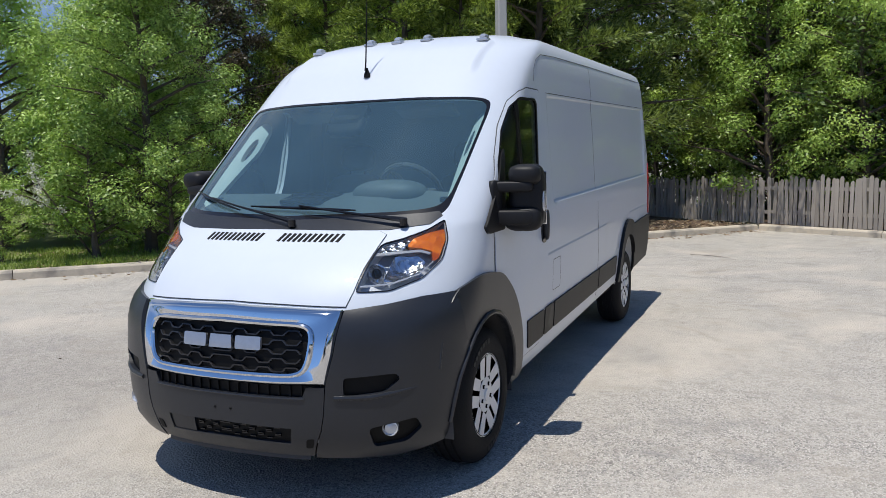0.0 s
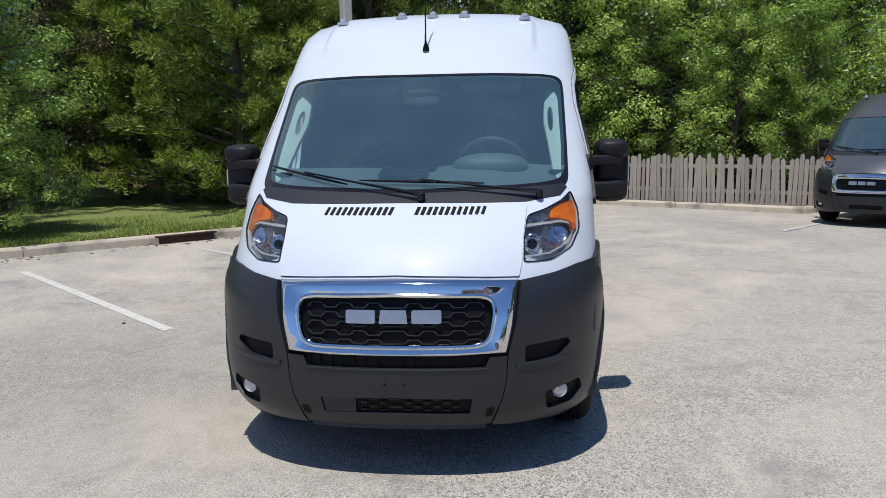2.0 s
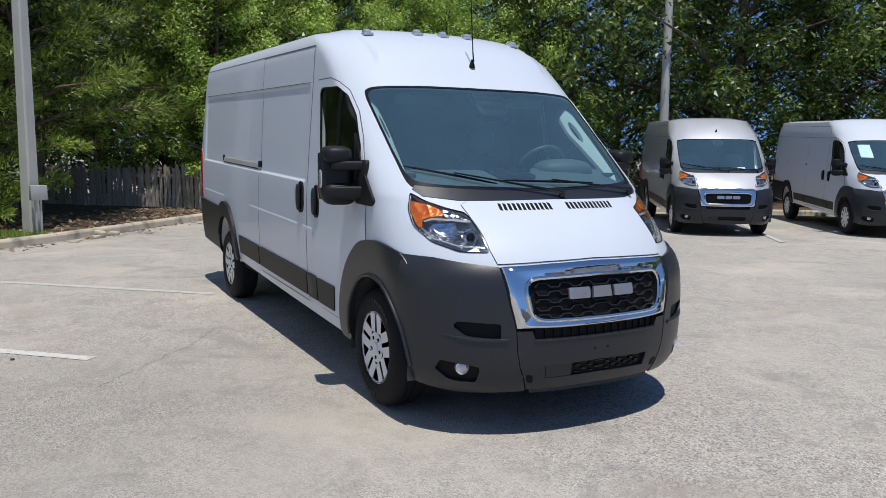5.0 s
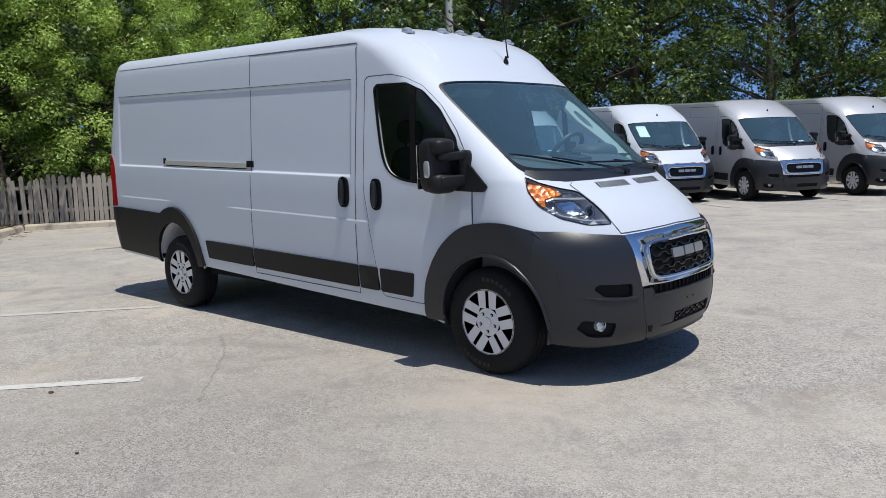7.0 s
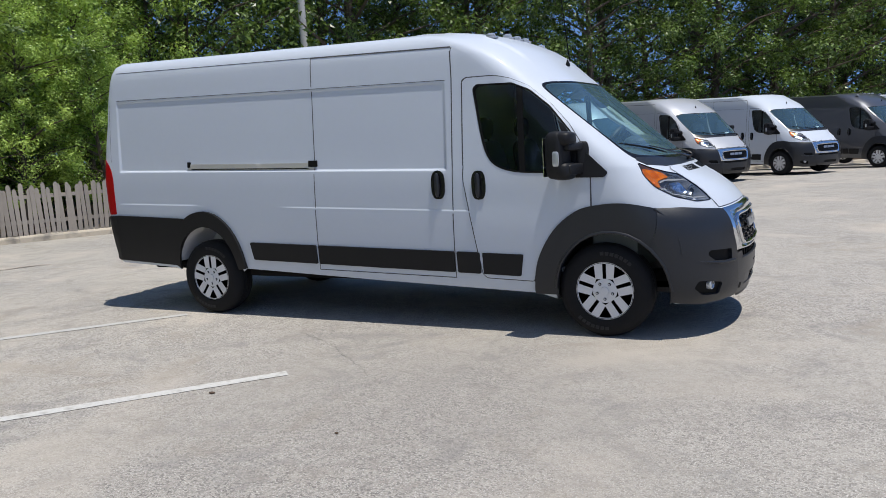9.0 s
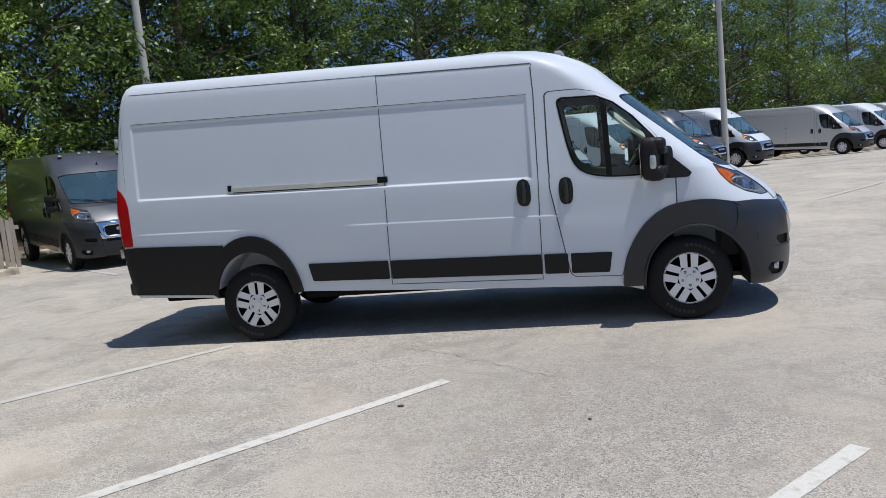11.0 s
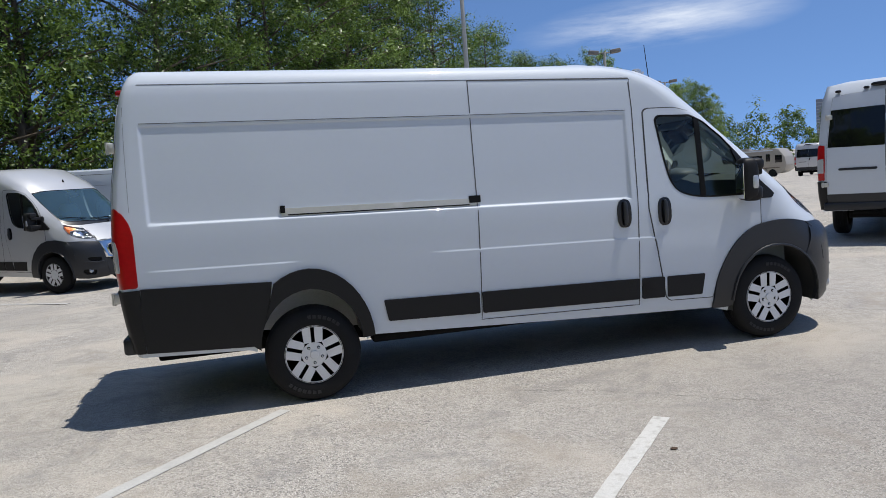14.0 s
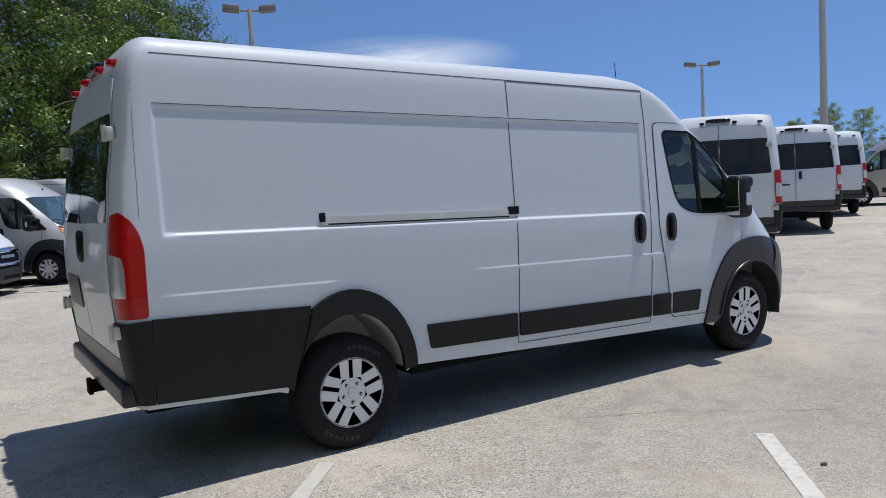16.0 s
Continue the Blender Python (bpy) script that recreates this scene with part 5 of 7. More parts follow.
def make_cab(van):
    """What shows through the cab's windows."""
    bm = bmesh.new()
    prof = [(0.40, 1.325), (0.15, 1.435), (-0.02, 1.47), (-0.10, 1.42), (-0.16, 1.12), (-0.10, 0.80), (0.05, 0.55), (0.40, 0.55)]
    rows = []
    for k in range(17):
        y = -0.88 + 1.76 * k / 16
        hump = 0.035 * math.exp(-((y - 0.42) / 0.2) ** 2) - 0.03 * math.exp(-((y + 0.05) / 0.12) ** 2)
        bow = 0.16 * (y / 0.88) ** 2
        rows.append([bm.verts.new((x - bow if x > 0 else x, y, z + (hump if z > 1.1 else 0))) for x, z in prof])
    for a, b in zip(rows, rows[1:]):
        for i in range(len(prof)):
            j = (i + 1) % len(prof)
            bm.faces.new((a[i], a[j], b[j], b[i]))
    bm.faces.new(rows[0])
    bm.faces.new(rows[-1][::-1])
    dash = bm_ob("dashboard", bm, M["dash"], van, label="dark grey dashboard")
    bm = bmesh.new()
    blob(bm, (0.0, 0.42, 1.46), (0.30, 0.44, 0.17), 2.4)
    bm_ob("instrument_hood", bm, M["dash"], dash)
    bm = bmesh.new()
    for y in (-0.14, 0.06, -0.78, 0.80):
        add_box(bm, (0.03, y, 1.465 - 0.03 * (abs(y) > 0.5)), (0.09, 0.11, 0.03), 0.012)
    bm_ob("air_vents", bm, M["gloss"], dash)
    bm = bmesh.new()
    add_box(bm, (0.10, -0.06, 1.445), (0.18, 0.28, 0.03), 0.012, pose(0, 0, 0, 0, 12, 0))
    bm_ob("tray", bm, M["gloss"], dash)
    bm = bmesh.new()
    c = Matrix.Translation((-0.27, 0.42, 1.47)) @ pose(0, 0, 0, 0, -55, 0)
    pts = [c @ Vector((0.185 * math.cos(2 * math.pi * k / 28), 0.185 * math.sin(2 * math.pi * k / 28), 0)) for k in range(29)]
    add_tube(bm, pts, 0.019, 8, caps=False)
    for a in (90, 210, 330):
        add_tube(bm, [c @ Vector((0, 0, -0.02)), c @ Vector((0.18 * math.cos(radians(a)), 0.18 * math.sin(radians(a)), 0))], [0.03, 0.014], 8)
    blob(bm, c @ Vector((0, 0, -0.02)), (0.12, 0.12, 0.10), 2.5)
    add_tube(bm, [c @ Vector((0, 0, -0.02)), c @ Vector((0, 0, -0.3))], 0.03, 8)
    bm_ob("steering_wheel", bm, M["wheel_grip"], van)
    for y in (0.45, -0.45):
        bm = bmesh.new()
        blob(bm, (-0.80, y, 0.86), (0.52, 0.52, 0.18), 4)
        seat = bm_ob("seat", bm, M["cloth"], van, label="charcoal cloth seat with a headrest")
        bm = bmesh.new()
        blob(bm, (-1.08, y, 1.22), (0.16, 0.50, 0.70), 4, turn=pose(0, 0, 0, 0, -12, 0))
        bm_ob("backrest", bm, M["cloth"], seat)
        bm = bmesh.new()
        blob(bm, (-1.17, y, 1.68), (0.10, 0.27, 0.19), 3)
        for d in (-0.06, 0.06):
            add_tube(bm, [(-1.16, y + d, 1.5), (-1.17, y + d, 1.66)], 0.008, 6)
        bm_ob("headrest", bm, M["cloth"], seat)
    bm = bmesh.new()
    add_box(bm, (-1.42, 0, 1.42), (0.03, 1.80, 1.95), 0.005)
    bm_ob("partition", bm, M["cab_wall"], van)
    bm = bmesh.new()
    add_box(bm, (-0.6, 0, 0.52), (1.7, 1.8, 0.04), 0.005)
    bm_ob("cab_floor", bm, M["cab"], van)
    trim = f_((0.79, 1.955), (0.735, 1.95), (0.70, 1.90), (0.685, 1.76), (0.715, 1.66), (0.765, 1.46), (0.80, 1.42), (0.835, 1.46), (0.845, 1.6), (0.84, 1.9))
    hole = [uv_front(0.755 + 0.030 * math.cos(2 * math.pi * k / 16), 1.775 + 0.075 * math.sin(2 * math.pi * k / 16)) for k in range(16)]
    for s in (1, -1):
        o = patch("pillar_trim", [soften(trim, 0.07, 5), hole], M["trim"], van, -0.05, 0.02, 0.06, s, "pale grey pillar trim with an oval grip")
        for v in o.data.vertices:          # turned to face the cab
            d = max(0.0, 0.82 - abs(v.co.y))
            v.co.x, v.co.y = v.co.x - 1.2 * d, s * (abs(v.co.y) + 0.4 * d)
    bm = bmesh.new()
    add_box(bm, (-0.56, -0.38, 1.95), (0.03, 0.40, 0.13), 0.014, pose(0, 0, 0, 0, 62, 0))
    add_box(bm, (-0.56, 0.40, 1.95), (0.03, 0.40, 0.13), 0.014, pose(0, 0, 0, 0, 62, 0))
    bm_ob("sun_visor", bm, M["cab"], van)
    bm = bmesh.new()
    p = on_skin(uv_front(0.0, 1.90), -0.05)
    blob(bm, tuple(p), (0.07, 0.25, 0.15), 4, turn=pose(0, 0, 0, 0, -38, 0))
    bm_ob("camera_housing", bm, M["seal"], van)


# ---- ground, kerbs, stall lines ----
def asphalt_mat():
    """Old pale asphalt: exposed grit, tar stains, faint tyre sweeps."""
    m = bpy.data.materials.new("weathered_asphalt")
    m.use_nodes = True
    n, l = m.node_tree.nodes, m.node_tree.links
    b = n["Principled BSDF"]
    co = n.new("ShaderNodeTexCoord")
    def noise_node(scale, detail, rough=0.5, dist=0.0):
        x = n.new("ShaderNodeTexNoise")
        x.inputs["Scale"].default_value, x.inputs["Detail"].default_value, x.inputs["Roughness"].default_value, x.inputs["Distortion"].default_value = scale, detail, rough, dist
        l.new(co.outputs["Object"], x.inputs["Vector"])
        return x
    def mixed(a, fac, color, lo, hi):
        r, x = n.new("ShaderNodeMapRange"), n.new("ShaderNodeMixRGB")
        r.inputs["From Min"].default_value, r.inputs["From Max"].default_value = lo, hi
        l.new(fac, r.inputs["Value"])
        l.new(r.outputs[0], x.inputs[0])
        if isinstance(a, tuple):
            x.inputs[1].default_value = (*a, 1)
        else:
            l.new(a, x.inputs[1])
        x.inputs[2].default_value = (*color, 1)
        return x.outputs[0]
    grit = n.new("ShaderNodeTexVoronoi")
    grit.inputs["Scale"].default_value = 82
    l.new(co.outputs["Object"], grit.inputs["Vector"])
    sep = n.new("ShaderNodeSeparateColor")
    l.new(grit.outputs["Color"], sep.inputs[0])
    c = mixed((0.455, 0.42, 0.373), sep.outputs[0], (0.16, 0.148, 0.135), 0.35, 1.0)
    c = mixed(c, noise_node(115, 2).outputs["Fac"], (0.80, 0.765, 0.715), 0.55, 0.68)
    c = mixed(c, noise_node(34, 3, 0.6).outputs["Fac"], (0.21, 0.205, 0.195), 0.56, 0.80)
    c = mixed(c, noise_node(0.35, 6, 0.6).outputs["Fac"], (0.47, 0.435, 0.38), 0.42, 0.72)
    c = mixed(c, noise_node(1.7, 8, 0.72, 0.8).outputs["Fac"], (0.23, 0.22, 0.21), 0.52, 0.78)
    c = mixed(c, noise_node(7.0, 5, 0.65).outputs["Fac"], (0.30, 0.27, 0.235), 0.50, 0.85)
    c = mixed(c, noise_node(0.55, 5, 0.6, 0.6).outputs["Fac"], (0.56, 0.50, 0.425), 0.50, 0.75)
    c = mixed(c, noise_node(0.8, 6, 0.68, 1.2).outputs["Fac"], (0.33, 0.285, 0.23), 0.56, 0.82)
    c = mixed(c, noise_node(0.16, 3, 0.5, 1.5).outputs["Fac"], (0.26, 0.25, 0.24), 0.56, 0.80)
    # a ragged darker, browner stretch beside the white van, fading outwards
    far, ragged = n.new("ShaderNodeVectorMath"), n.new("ShaderNodeMath")
    far.operation, far.inputs[1].default_value = "DISTANCE", (-0.6, -2.6, 0.0)
    ragged.operation, ragged.inputs[1].default_value = "MULTIPLY_ADD", 3.2
    l.new(co.outputs["Object"], far.inputs[0])
    l.new(noise_node(0.9, 6, 0.65).outputs["Fac"], ragged.inputs[0])
    l.new(far.outputs["Value"], ragged.inputs[2])
    dark_share = n.new("ShaderNodeMapRange")
    dark_share.inputs["From Min"].default_value, dark_share.inputs["From Max"].default_value = 5.0, 2.2
    dark_share.inputs["To Max"].default_value = 0.38
    l.new(ragged.outputs[0], dark_share.inputs["Value"])
    worn = n.new("ShaderNodeMixRGB")
    worn.inputs[2].default_value = (0.235, 0.212, 0.185, 1)
    l.new(dark_share.outputs[0], worn.inputs[0])
    l.new(c, worn.inputs[1])
    c = worn.outputs[0]
    l.new(c, b.inputs["Base Color"])
    b.inputs["Roughness"].default_value, b.inputs["Specular IOR Level"].default_value = 0.85, 0.3
    bu = n.new("ShaderNodeBump")
    bu.inputs["Strength"].default_value, bu.inputs["Distance"].default_value = 0.8, 0.008
    l.new(grit.outputs["Distance"], bu.inputs["Height"])
    l.new(bu.outputs[0], b.inputs["Normal"])
    return m


M["asphalt"] = asphalt_mat()
M["concrete"] = mat("kerb_concrete", (0.52, 0.455, 0.36), 0.85, vary=0.18, scale=3, bump=0.3, bump_scale=60, rand=0.25, dirt=(0.26, 0.235, 0.20))
M["line"] = mat("worn_white_line_paint", (0.60, 0.585, 0.55), 0.75, vary=0.22, scale=14, bump=0.5, bump_scale=90, dirt=(0.44, 0.42, 0.385))
M["line_faint"] = mat("faded_line_paint", (0.50, 0.49, 0.465), 0.8, vary=0.2, scale=5, dirt=(0.39, 0.38, 0.36))
M["lawn"] = mat("lawn_soil", (0.16, 0.20, 0.055), 0.95, vary=0.35, scale=1.2, bump=0.6, bump_scale=40, dirt=(0.17, 0.17, 0.065))
M["mulch"] = mat("leaf_litter_soil", (0.085, 0.055, 0.038), 0.95, vary=0.45, scale=2.5, bump=0.8, bump_scale=50, dirt=(0.14, 0.095, 0.065))
M["grass"] = leaf_mat("grass_blades", (0.12, 0.19, 0.03), (0.30, 0.38, 0.085))
M["wood"] = mat("weathered_grey_fence_wood", (0.40, 0.355, 0.305), 0.85, vary=0.25, scale=4, bump=0.4, bump_scale=90, rand=0.6)
M["pole"] = mat("pale_concrete_pole", (0.45, 0.44, 0.41), 0.8, vary=0.12, scale=3, bump=0.15, bump_scale=80)
M["box"] = mat("grey_metal_box", (0.40, 0.40, 0.39), 0.5, 0.2, vary=0.08, scale=8)
M["lamphead"] = mat("bronze_grey_lamp_head", (0.22, 0.20, 0.18), 0.5, 0.2, vary=0.1, scale=8)
M["rust"] = mat("rusty_drain_iron", (0.045, 0.022, 0.016), 0.8, vary=0.4, scale=10)



def ground_z(x, y):
    """Height of the lot: level under the van, falling gently away to the far rows."""
    near = min(max((math.hypot(x + 2, y) - 4.5) / 6, 0), 1)
    far = min(max(y - 19, 0), 52)
    return near * near * (3 - 2 * near) * (min(max(0.0075 * x, -0.2), 0.25) - 0.003 * min(max(y, -30), 60) - 0.034 * far * far / (far + 2.5))


def lot_surface():
    radii = [0.0, 2.2, 4.4] + [4.9 + 0.45 * k for k in range(16)] + [12.1 * 1.045**k for k in range(1, 50)] + [140, 220, 400, 900]
    bm = bmesh.new()
    n = 144
    rows = []
    for r in radii[1:]:
        rows.append([])
        for k in range(n):
            x, y = -2 + r * math.cos(2 * math.pi * k / n), r * math.sin(2 * math.pi * k / n)
            rows[-1].append(bm.verts.new((x, y, ground_z(x, y))))
    mid = bm.verts.new((-2, 0, 0))
    for k in range(n):
        bm.faces.new((mid, rows[0][k], rows[0][(k + 1) % n]))
    for p, q in zip(rows, rows[1:]):
        for k in range(n):
            bm.faces.new((p[k], q[k], q[(k + 1) % n], p[(k + 1) % n]))
    return bm


tagged(bm_ob("ground", lot_surface(), M["asphalt"]), "pale weathered asphalt of the parking lot", "asphalt", kind="structure")

U = Vector((0.645, 0.764)).normalized()      # along the stall rows
KERB = [Vector(p) for p in ((10.0, -22.3), (-4.4, -8.5), (-8.16, -4.95), (-10.9, -2.45), (-13.8, -0.15), (-16.4, 1.9), (-13.0, 6.8), (-16.4, 10.1), (22.3, 55.9), (34.0, 69.7))]


def kerb_run(name, pts, out, label):
    """Kerb stones along a line, each with its own joints; out: which side the verge lies on."""
    root = new(name)
    shared = {}
    for a, b in zip(pts, pts[1:]):
        d = (b - a).normalized()
        n = max(1, round((b - a).length / 3.0))
        step = (b - a).length / n
        turn = math.atan2(d.y, d.x)
        key = round(step, 3)
        if key not in shared:
            bm = bmesh.new()
            prof = [(0, 0), (0.012, 0.105), (0.035, 0.135), (0.07, 0.145), (0.17, 0.145), (0.17, -0.05), (0, -0.05)]
            rows = [[bm.verts.new((x, y * out, z)) for y, z in prof] for x in (0.006, step / 2, step - 0.006)]
            for p, q in zip(rows, rows[1:]):
                for i in range(len(prof)):
                    j = (i + 1) % len(prof)
                    bm.faces.new((p[i], p[j], q[j], q[i]))
            bm.faces.new(rows[0])
            bm.faces.new(rows[-1])
            bmesh.ops.recalc_face_normals(bm, faces=bm.faces)
            me = bpy.data.meshes.new("kerb_stone")
            bm.to_mesh(me)
            bm.free()
            me.materials.append(M["concrete"])
            shared[key] = me
        for k in range(n):
            o = new("kerb_stone", shared[key])
            o.parent = root
            p, q = a + d * step * k, a + d * step * (k + 1)
            o.location = (p.x, p.y, ground_z(p.x, p.y))
            o.rotation_euler = (0, -math.atan2(ground_z(q.x, q.y) - ground_z(p.x, p.y), step), turn)
    tagged(root, label, "kerb", kind="structure")


kerb_run("kerb", KERB, 1, "cast concrete kerb round the lot")


def verge(name, pts, material, label, z=0.128, edge=0.14):
    """A bank of soil behind the kerb, gently uneven."""
    bm = bmesh.new()
    rings = []
    n = 26
    dense = []
    for a, b in zip(pts, pts[1:]):
        k = max(1, int((b - a).length / 1.2))
        dense += [a + (b - a) * i / k for i in range(k)]
    dense.append(pts[-1])
    for i, p in enumerate(dense):
        d = (dense[min(i + 1, len(dense) - 1)] - dense[max(i - 1, 0)]).normalized()
        nr = Vector((-d.y, d.x))
        rings.append([bm.verts.new((*(p + nr * w), ground_z(p.x, p.y) + z + 0.01 + (0.06 * noise.noise(Vector((p.x * 0.5, p.y * 0.5, w * 0.4))) if w > 0.4 else 0) + 0.012 * max(w - 1, 0))) for w in (edge, 0.6, 1.2, 2.0, 3.0, 4.5, 7, 11, 18, 40)])
    for a, b in zip(rings, rings[1:]):
        for i in range(len(a) - 1):
            bm.faces.new((a[i], a[i + 1], b[i + 1], b[i]))
    return tagged(bm_ob(name, bm, material), label, "verge", kind="structure")


verge("lawn", KERB[0:4], M["lawn"], "green lawn behind the kerb")
verge("soil_bank", KERB[3:6], M["mulch"], "leaf-strewn soil under the trees", 0.126)
verge("soil_strip", [KERB[5], KERB[7], KERB[8], KERB[9]], M["mulch"], "shaded soil behind the fence", 0.122, 0.05)


def grass_patch():
    rng = np.random.default_rng(5)
    n = 26000
    t, w = rng.random(n), 0.15 + 3.4 * rng.random(n) ** 1.3
    a, b = np.array(KERB[0] * 0.45 + KERB[1] * 0.55), np.array(KERB[3])
    m = np.array(KERB[1])
    base = np.where((t < 0.35)[:, None], a + (m - a) * (t / 0.35)[:, None], m + (b - m) * ((t - 0.35) / 0.65)[:, None])
    d = (b - m) / np.linalg.norm(b - m)
    base = base + w[:, None] * np.array((-d[1], d[0]))
    h, ang = 0.05 + 0.07 * rng.random(n), rng.random(n) * 6.283
    z = np.array([0.13 + ground_z(x, y) for x, y in base])
    p = np.c_[base, z]
    side = np.c_[np.cos(ang), np.sin(ang), 0 * ang] * 0.012
    tip = p + np.c_[rng.normal(0, 0.03, (n, 2)), h]
    verts = np.stack([p - side, p + side, tip], 1).reshape(-1, 3)
    ob = mesh_ob("grass", verts, np.arange(3 * n).reshape(-1, 3), M["grass"], smooth=False)
    tagged(ob, "short bright green grass on the verge", "grass", kind="stuff")


grass_patch()


def stall_line(a, b, material, name, label):
    a, b = Vector(a), Vector(b)
    d = (b - a).normalized()
    s = Vector((-d.y, d.x)) * 0.052
    rng = random.Random(round(a.x * 100))
    bm = bmesh.new()
    n = 40
    rows = []
    for i in range(n + 1):
        p = a + (b - a) * i / n
        j = [rng.uniform(-0.006, 0.006) for _ in range(2)]
        h = ground_z(p.x, p.y) + (0.004 if p.length < 9 else 0.009)
        rows.append([bm.verts.new((*(p + s * (1 + j[0] * 9)), h)), bm.verts.new((*(p - s * (1 + j[1] * 9)), h))])
    for p, q in zip(rows, rows[1:]):
        bm.faces.new((p[0], p[1], q[1], q[0]))
    tagged(bm_ob(name, bm, material, smooth=False), label, "road marking", kind="structure")


stall_line((-1.93, -2.47), (-4.95, -5.85), M["line"], "stall_line", "worn white stall line on the asphalt")
stall_line((-4.28, -1.08), (-7.1, -4.35), M["line_faint"], "stall_line", "faded stall line on the asphalt")
stall_line((0.44, -3.84), (-2.6, -7.3), M["line"], "stall_line", "worn white stall line on the asphalt")
for k in range(14):
    c = Vector((-9.6, 5.2)) + U * 3.05 * k
    stall_line(c, c + Vector((-0.78, 0.63)) * 4.6, M["line_faint"], "stall_line", "faded stall line on the asphalt")
stall_line((3.6, 8.4), (6.3, 11.8), M["line_faint"], "stall_line", "faded stall line on the asphalt")

def crack(pts, seed):
    """A thin ragged crack in the asphalt."""
    rng = random.Random(seed)
    line = curve([Vector(p) for p in pts], 14)
    bm = bmesh.new()
    rows = []
    for i, p in enumerate(line):
        q = Vector(line[min(i + 1, len(line) - 1)]) - Vector(line[max(i - 1, 0)])
        n = Vector((-q.y, q.x)).normalized()
        m = Vector(p) + n * rng.uniform(-0.02, 0.02)
        w = n * rng.uniform(0.001, 0.004)
        rows.append([bm.verts.new((*(m + w), ground_z(*m) + 0.003)), bm.verts.new((*(m - w), ground_z(*m) + 0.003))])
    for a, b in zip(rows, rows[1:]):
        bm.faces.new((a[0], a[1], b[1], b[0]))
    tagged(bm_ob("asphalt_crack", bm, M["crack"], smooth=False), "thin dark crack in the asphalt", "crack", kind="structure")


M["crack"] = mat("dirt_in_crack", (0.24, 0.22, 0.195), 0.95, vary=0.3, scale=9)
crack(((-2.6, -1.42), (-2.14, -1.68), (-1.67, -2.04), (-1.14, -2.49)), 4)

# drain inlet in the kerb, broken kerb corner, a stick
bm = bmesh.new()
add_box(bm, (0, 0, 0.06), (0.95, 0.06, 0.10), 0.006)
add_box(bm, (0, 0, 0.125), (1.05, 0.10, 0.03), 0.006)
inlet = bm_ob("drain_inlet", bm, M["rust"])
inlet.location, inlet.rotation_euler = (-8.05, -4.98, ground_z(-8.05, -4.98)), (0, 0, math.atan2(0.66, -0.75))
tagged(inlet, "rusty iron storm drain inlet in the kerb", "drain")
bm = bmesh.new()
add_tube(bm, [(-10.45, 0.95, -0.055), (-10.2, 1.38, -0.04), (-9.95, 1.75, -0.057)], [0.014, 0.016, 0.009], 6)
tagged(bm_ob("fallen_stick", bm, M["wood"]), "thin bare stick lying on the asphalt", "stick")
for x, y in ((-2.15, -3.0), (-0.9, -3.35), (2.35, -2.9)):
    bm = bmesh.new()
    blob(bm, (0, 0, 0.006), (0.05, 0.035, 0.014) if x < -2 else (0.026, 0.02, 0.010), 2, 8, 5)
    o = bm_ob("pebble", bm, M["mulch"])
    o.location = (x, y, 0)
    tagged(o, "small dark bit of bark on asphalt", "debris", "bits on the asphalt")


# broken end of the kerb by the pole, and dry leaves along it
M["dry_leaf"] = leaf_mat("dry_fallen_leaves", (0.16, 0.10, 0.06), (0.46, 0.37, 0.25), 0.7)
for x, y, a, b, c, r in ((-11.55, -1.72, 0.30, 0.16, 0.14, 20), (-11.85, -1.45, 0.20, 0.17, 0.10, 65), (-11.30, -1.80, 0.16, 0.12, 0.08, 110)):
    bm = bmesh.new()
    blob(bm, (0, 0, c / 2 - 0.01), (a, b, c), 3.4, 10, 7)
    for v in bm.verts:
        v.co += noise.noise_vector(v.co * 9 + Vector((x, y, 0))) * 0.025
    o = bm_ob("kerb_fragment", bm, M["concrete"], smooth=False)
    o.location, o.rotation_euler = (x, y, ground_z(x, y)), (0, 0, radians(r))
    tagged(o, "broken lump of kerb concrete by the pole", "rubble", "kerb fragments")


def leaf_litter():
    rng = np.random.default_rng(12)
    n = 2600
    line = np.array([tuple(p) for p in (KERB[1], KERB[2], KERB[3], KERB[4], KERB[5])])
    k = rng.integers(0, 4, n)
    a, b = line[k], line[k + 1]
    p = a + (b - a) * rng.random(n)[:, None]
    d = (b - a) / np.linalg.norm(b - a, axis=1, keepdims=True)
    w = np.where(rng.random(n) < 0.10, -0.5 * rng.random(n) ** 2 - 0.02, 0.18 + 2.6 * rng.random(n) ** 1.5)
    p = p + np.c_[-d[:, 1], d[:, 0]] * w[:, None]
    z = np.array([ground_z(x, y) for x, y in p]) + np.where(w < 0, 0.006, 0.155 + 0.012 * np.maximum(w - 1, 0))
    c = np.c_[p, z]
    ang, size = rng.random(n) * 6.283, 0.035 + 0.05 * rng.random(n)
    u = np.c_[np.cos(ang), np.sin(ang), rng.normal(0, 0.25, n)] * size[:, None]
    v = np.c_[-np.sin(ang), np.cos(ang), rng.normal(0, 0.25, n)] * size[:, None] * 0.45
    tagged(mesh_ob("leaf_litter", np.stack([c - u, c + v, c + u, c - v], 1).reshape(-1, 3), np.arange(4 * n).reshape(-1, 4), M["dry_leaf"], smooth=False), "dry brown leaves scattered along the kerb", "leaves", kind="stuff")


leaf_litter()


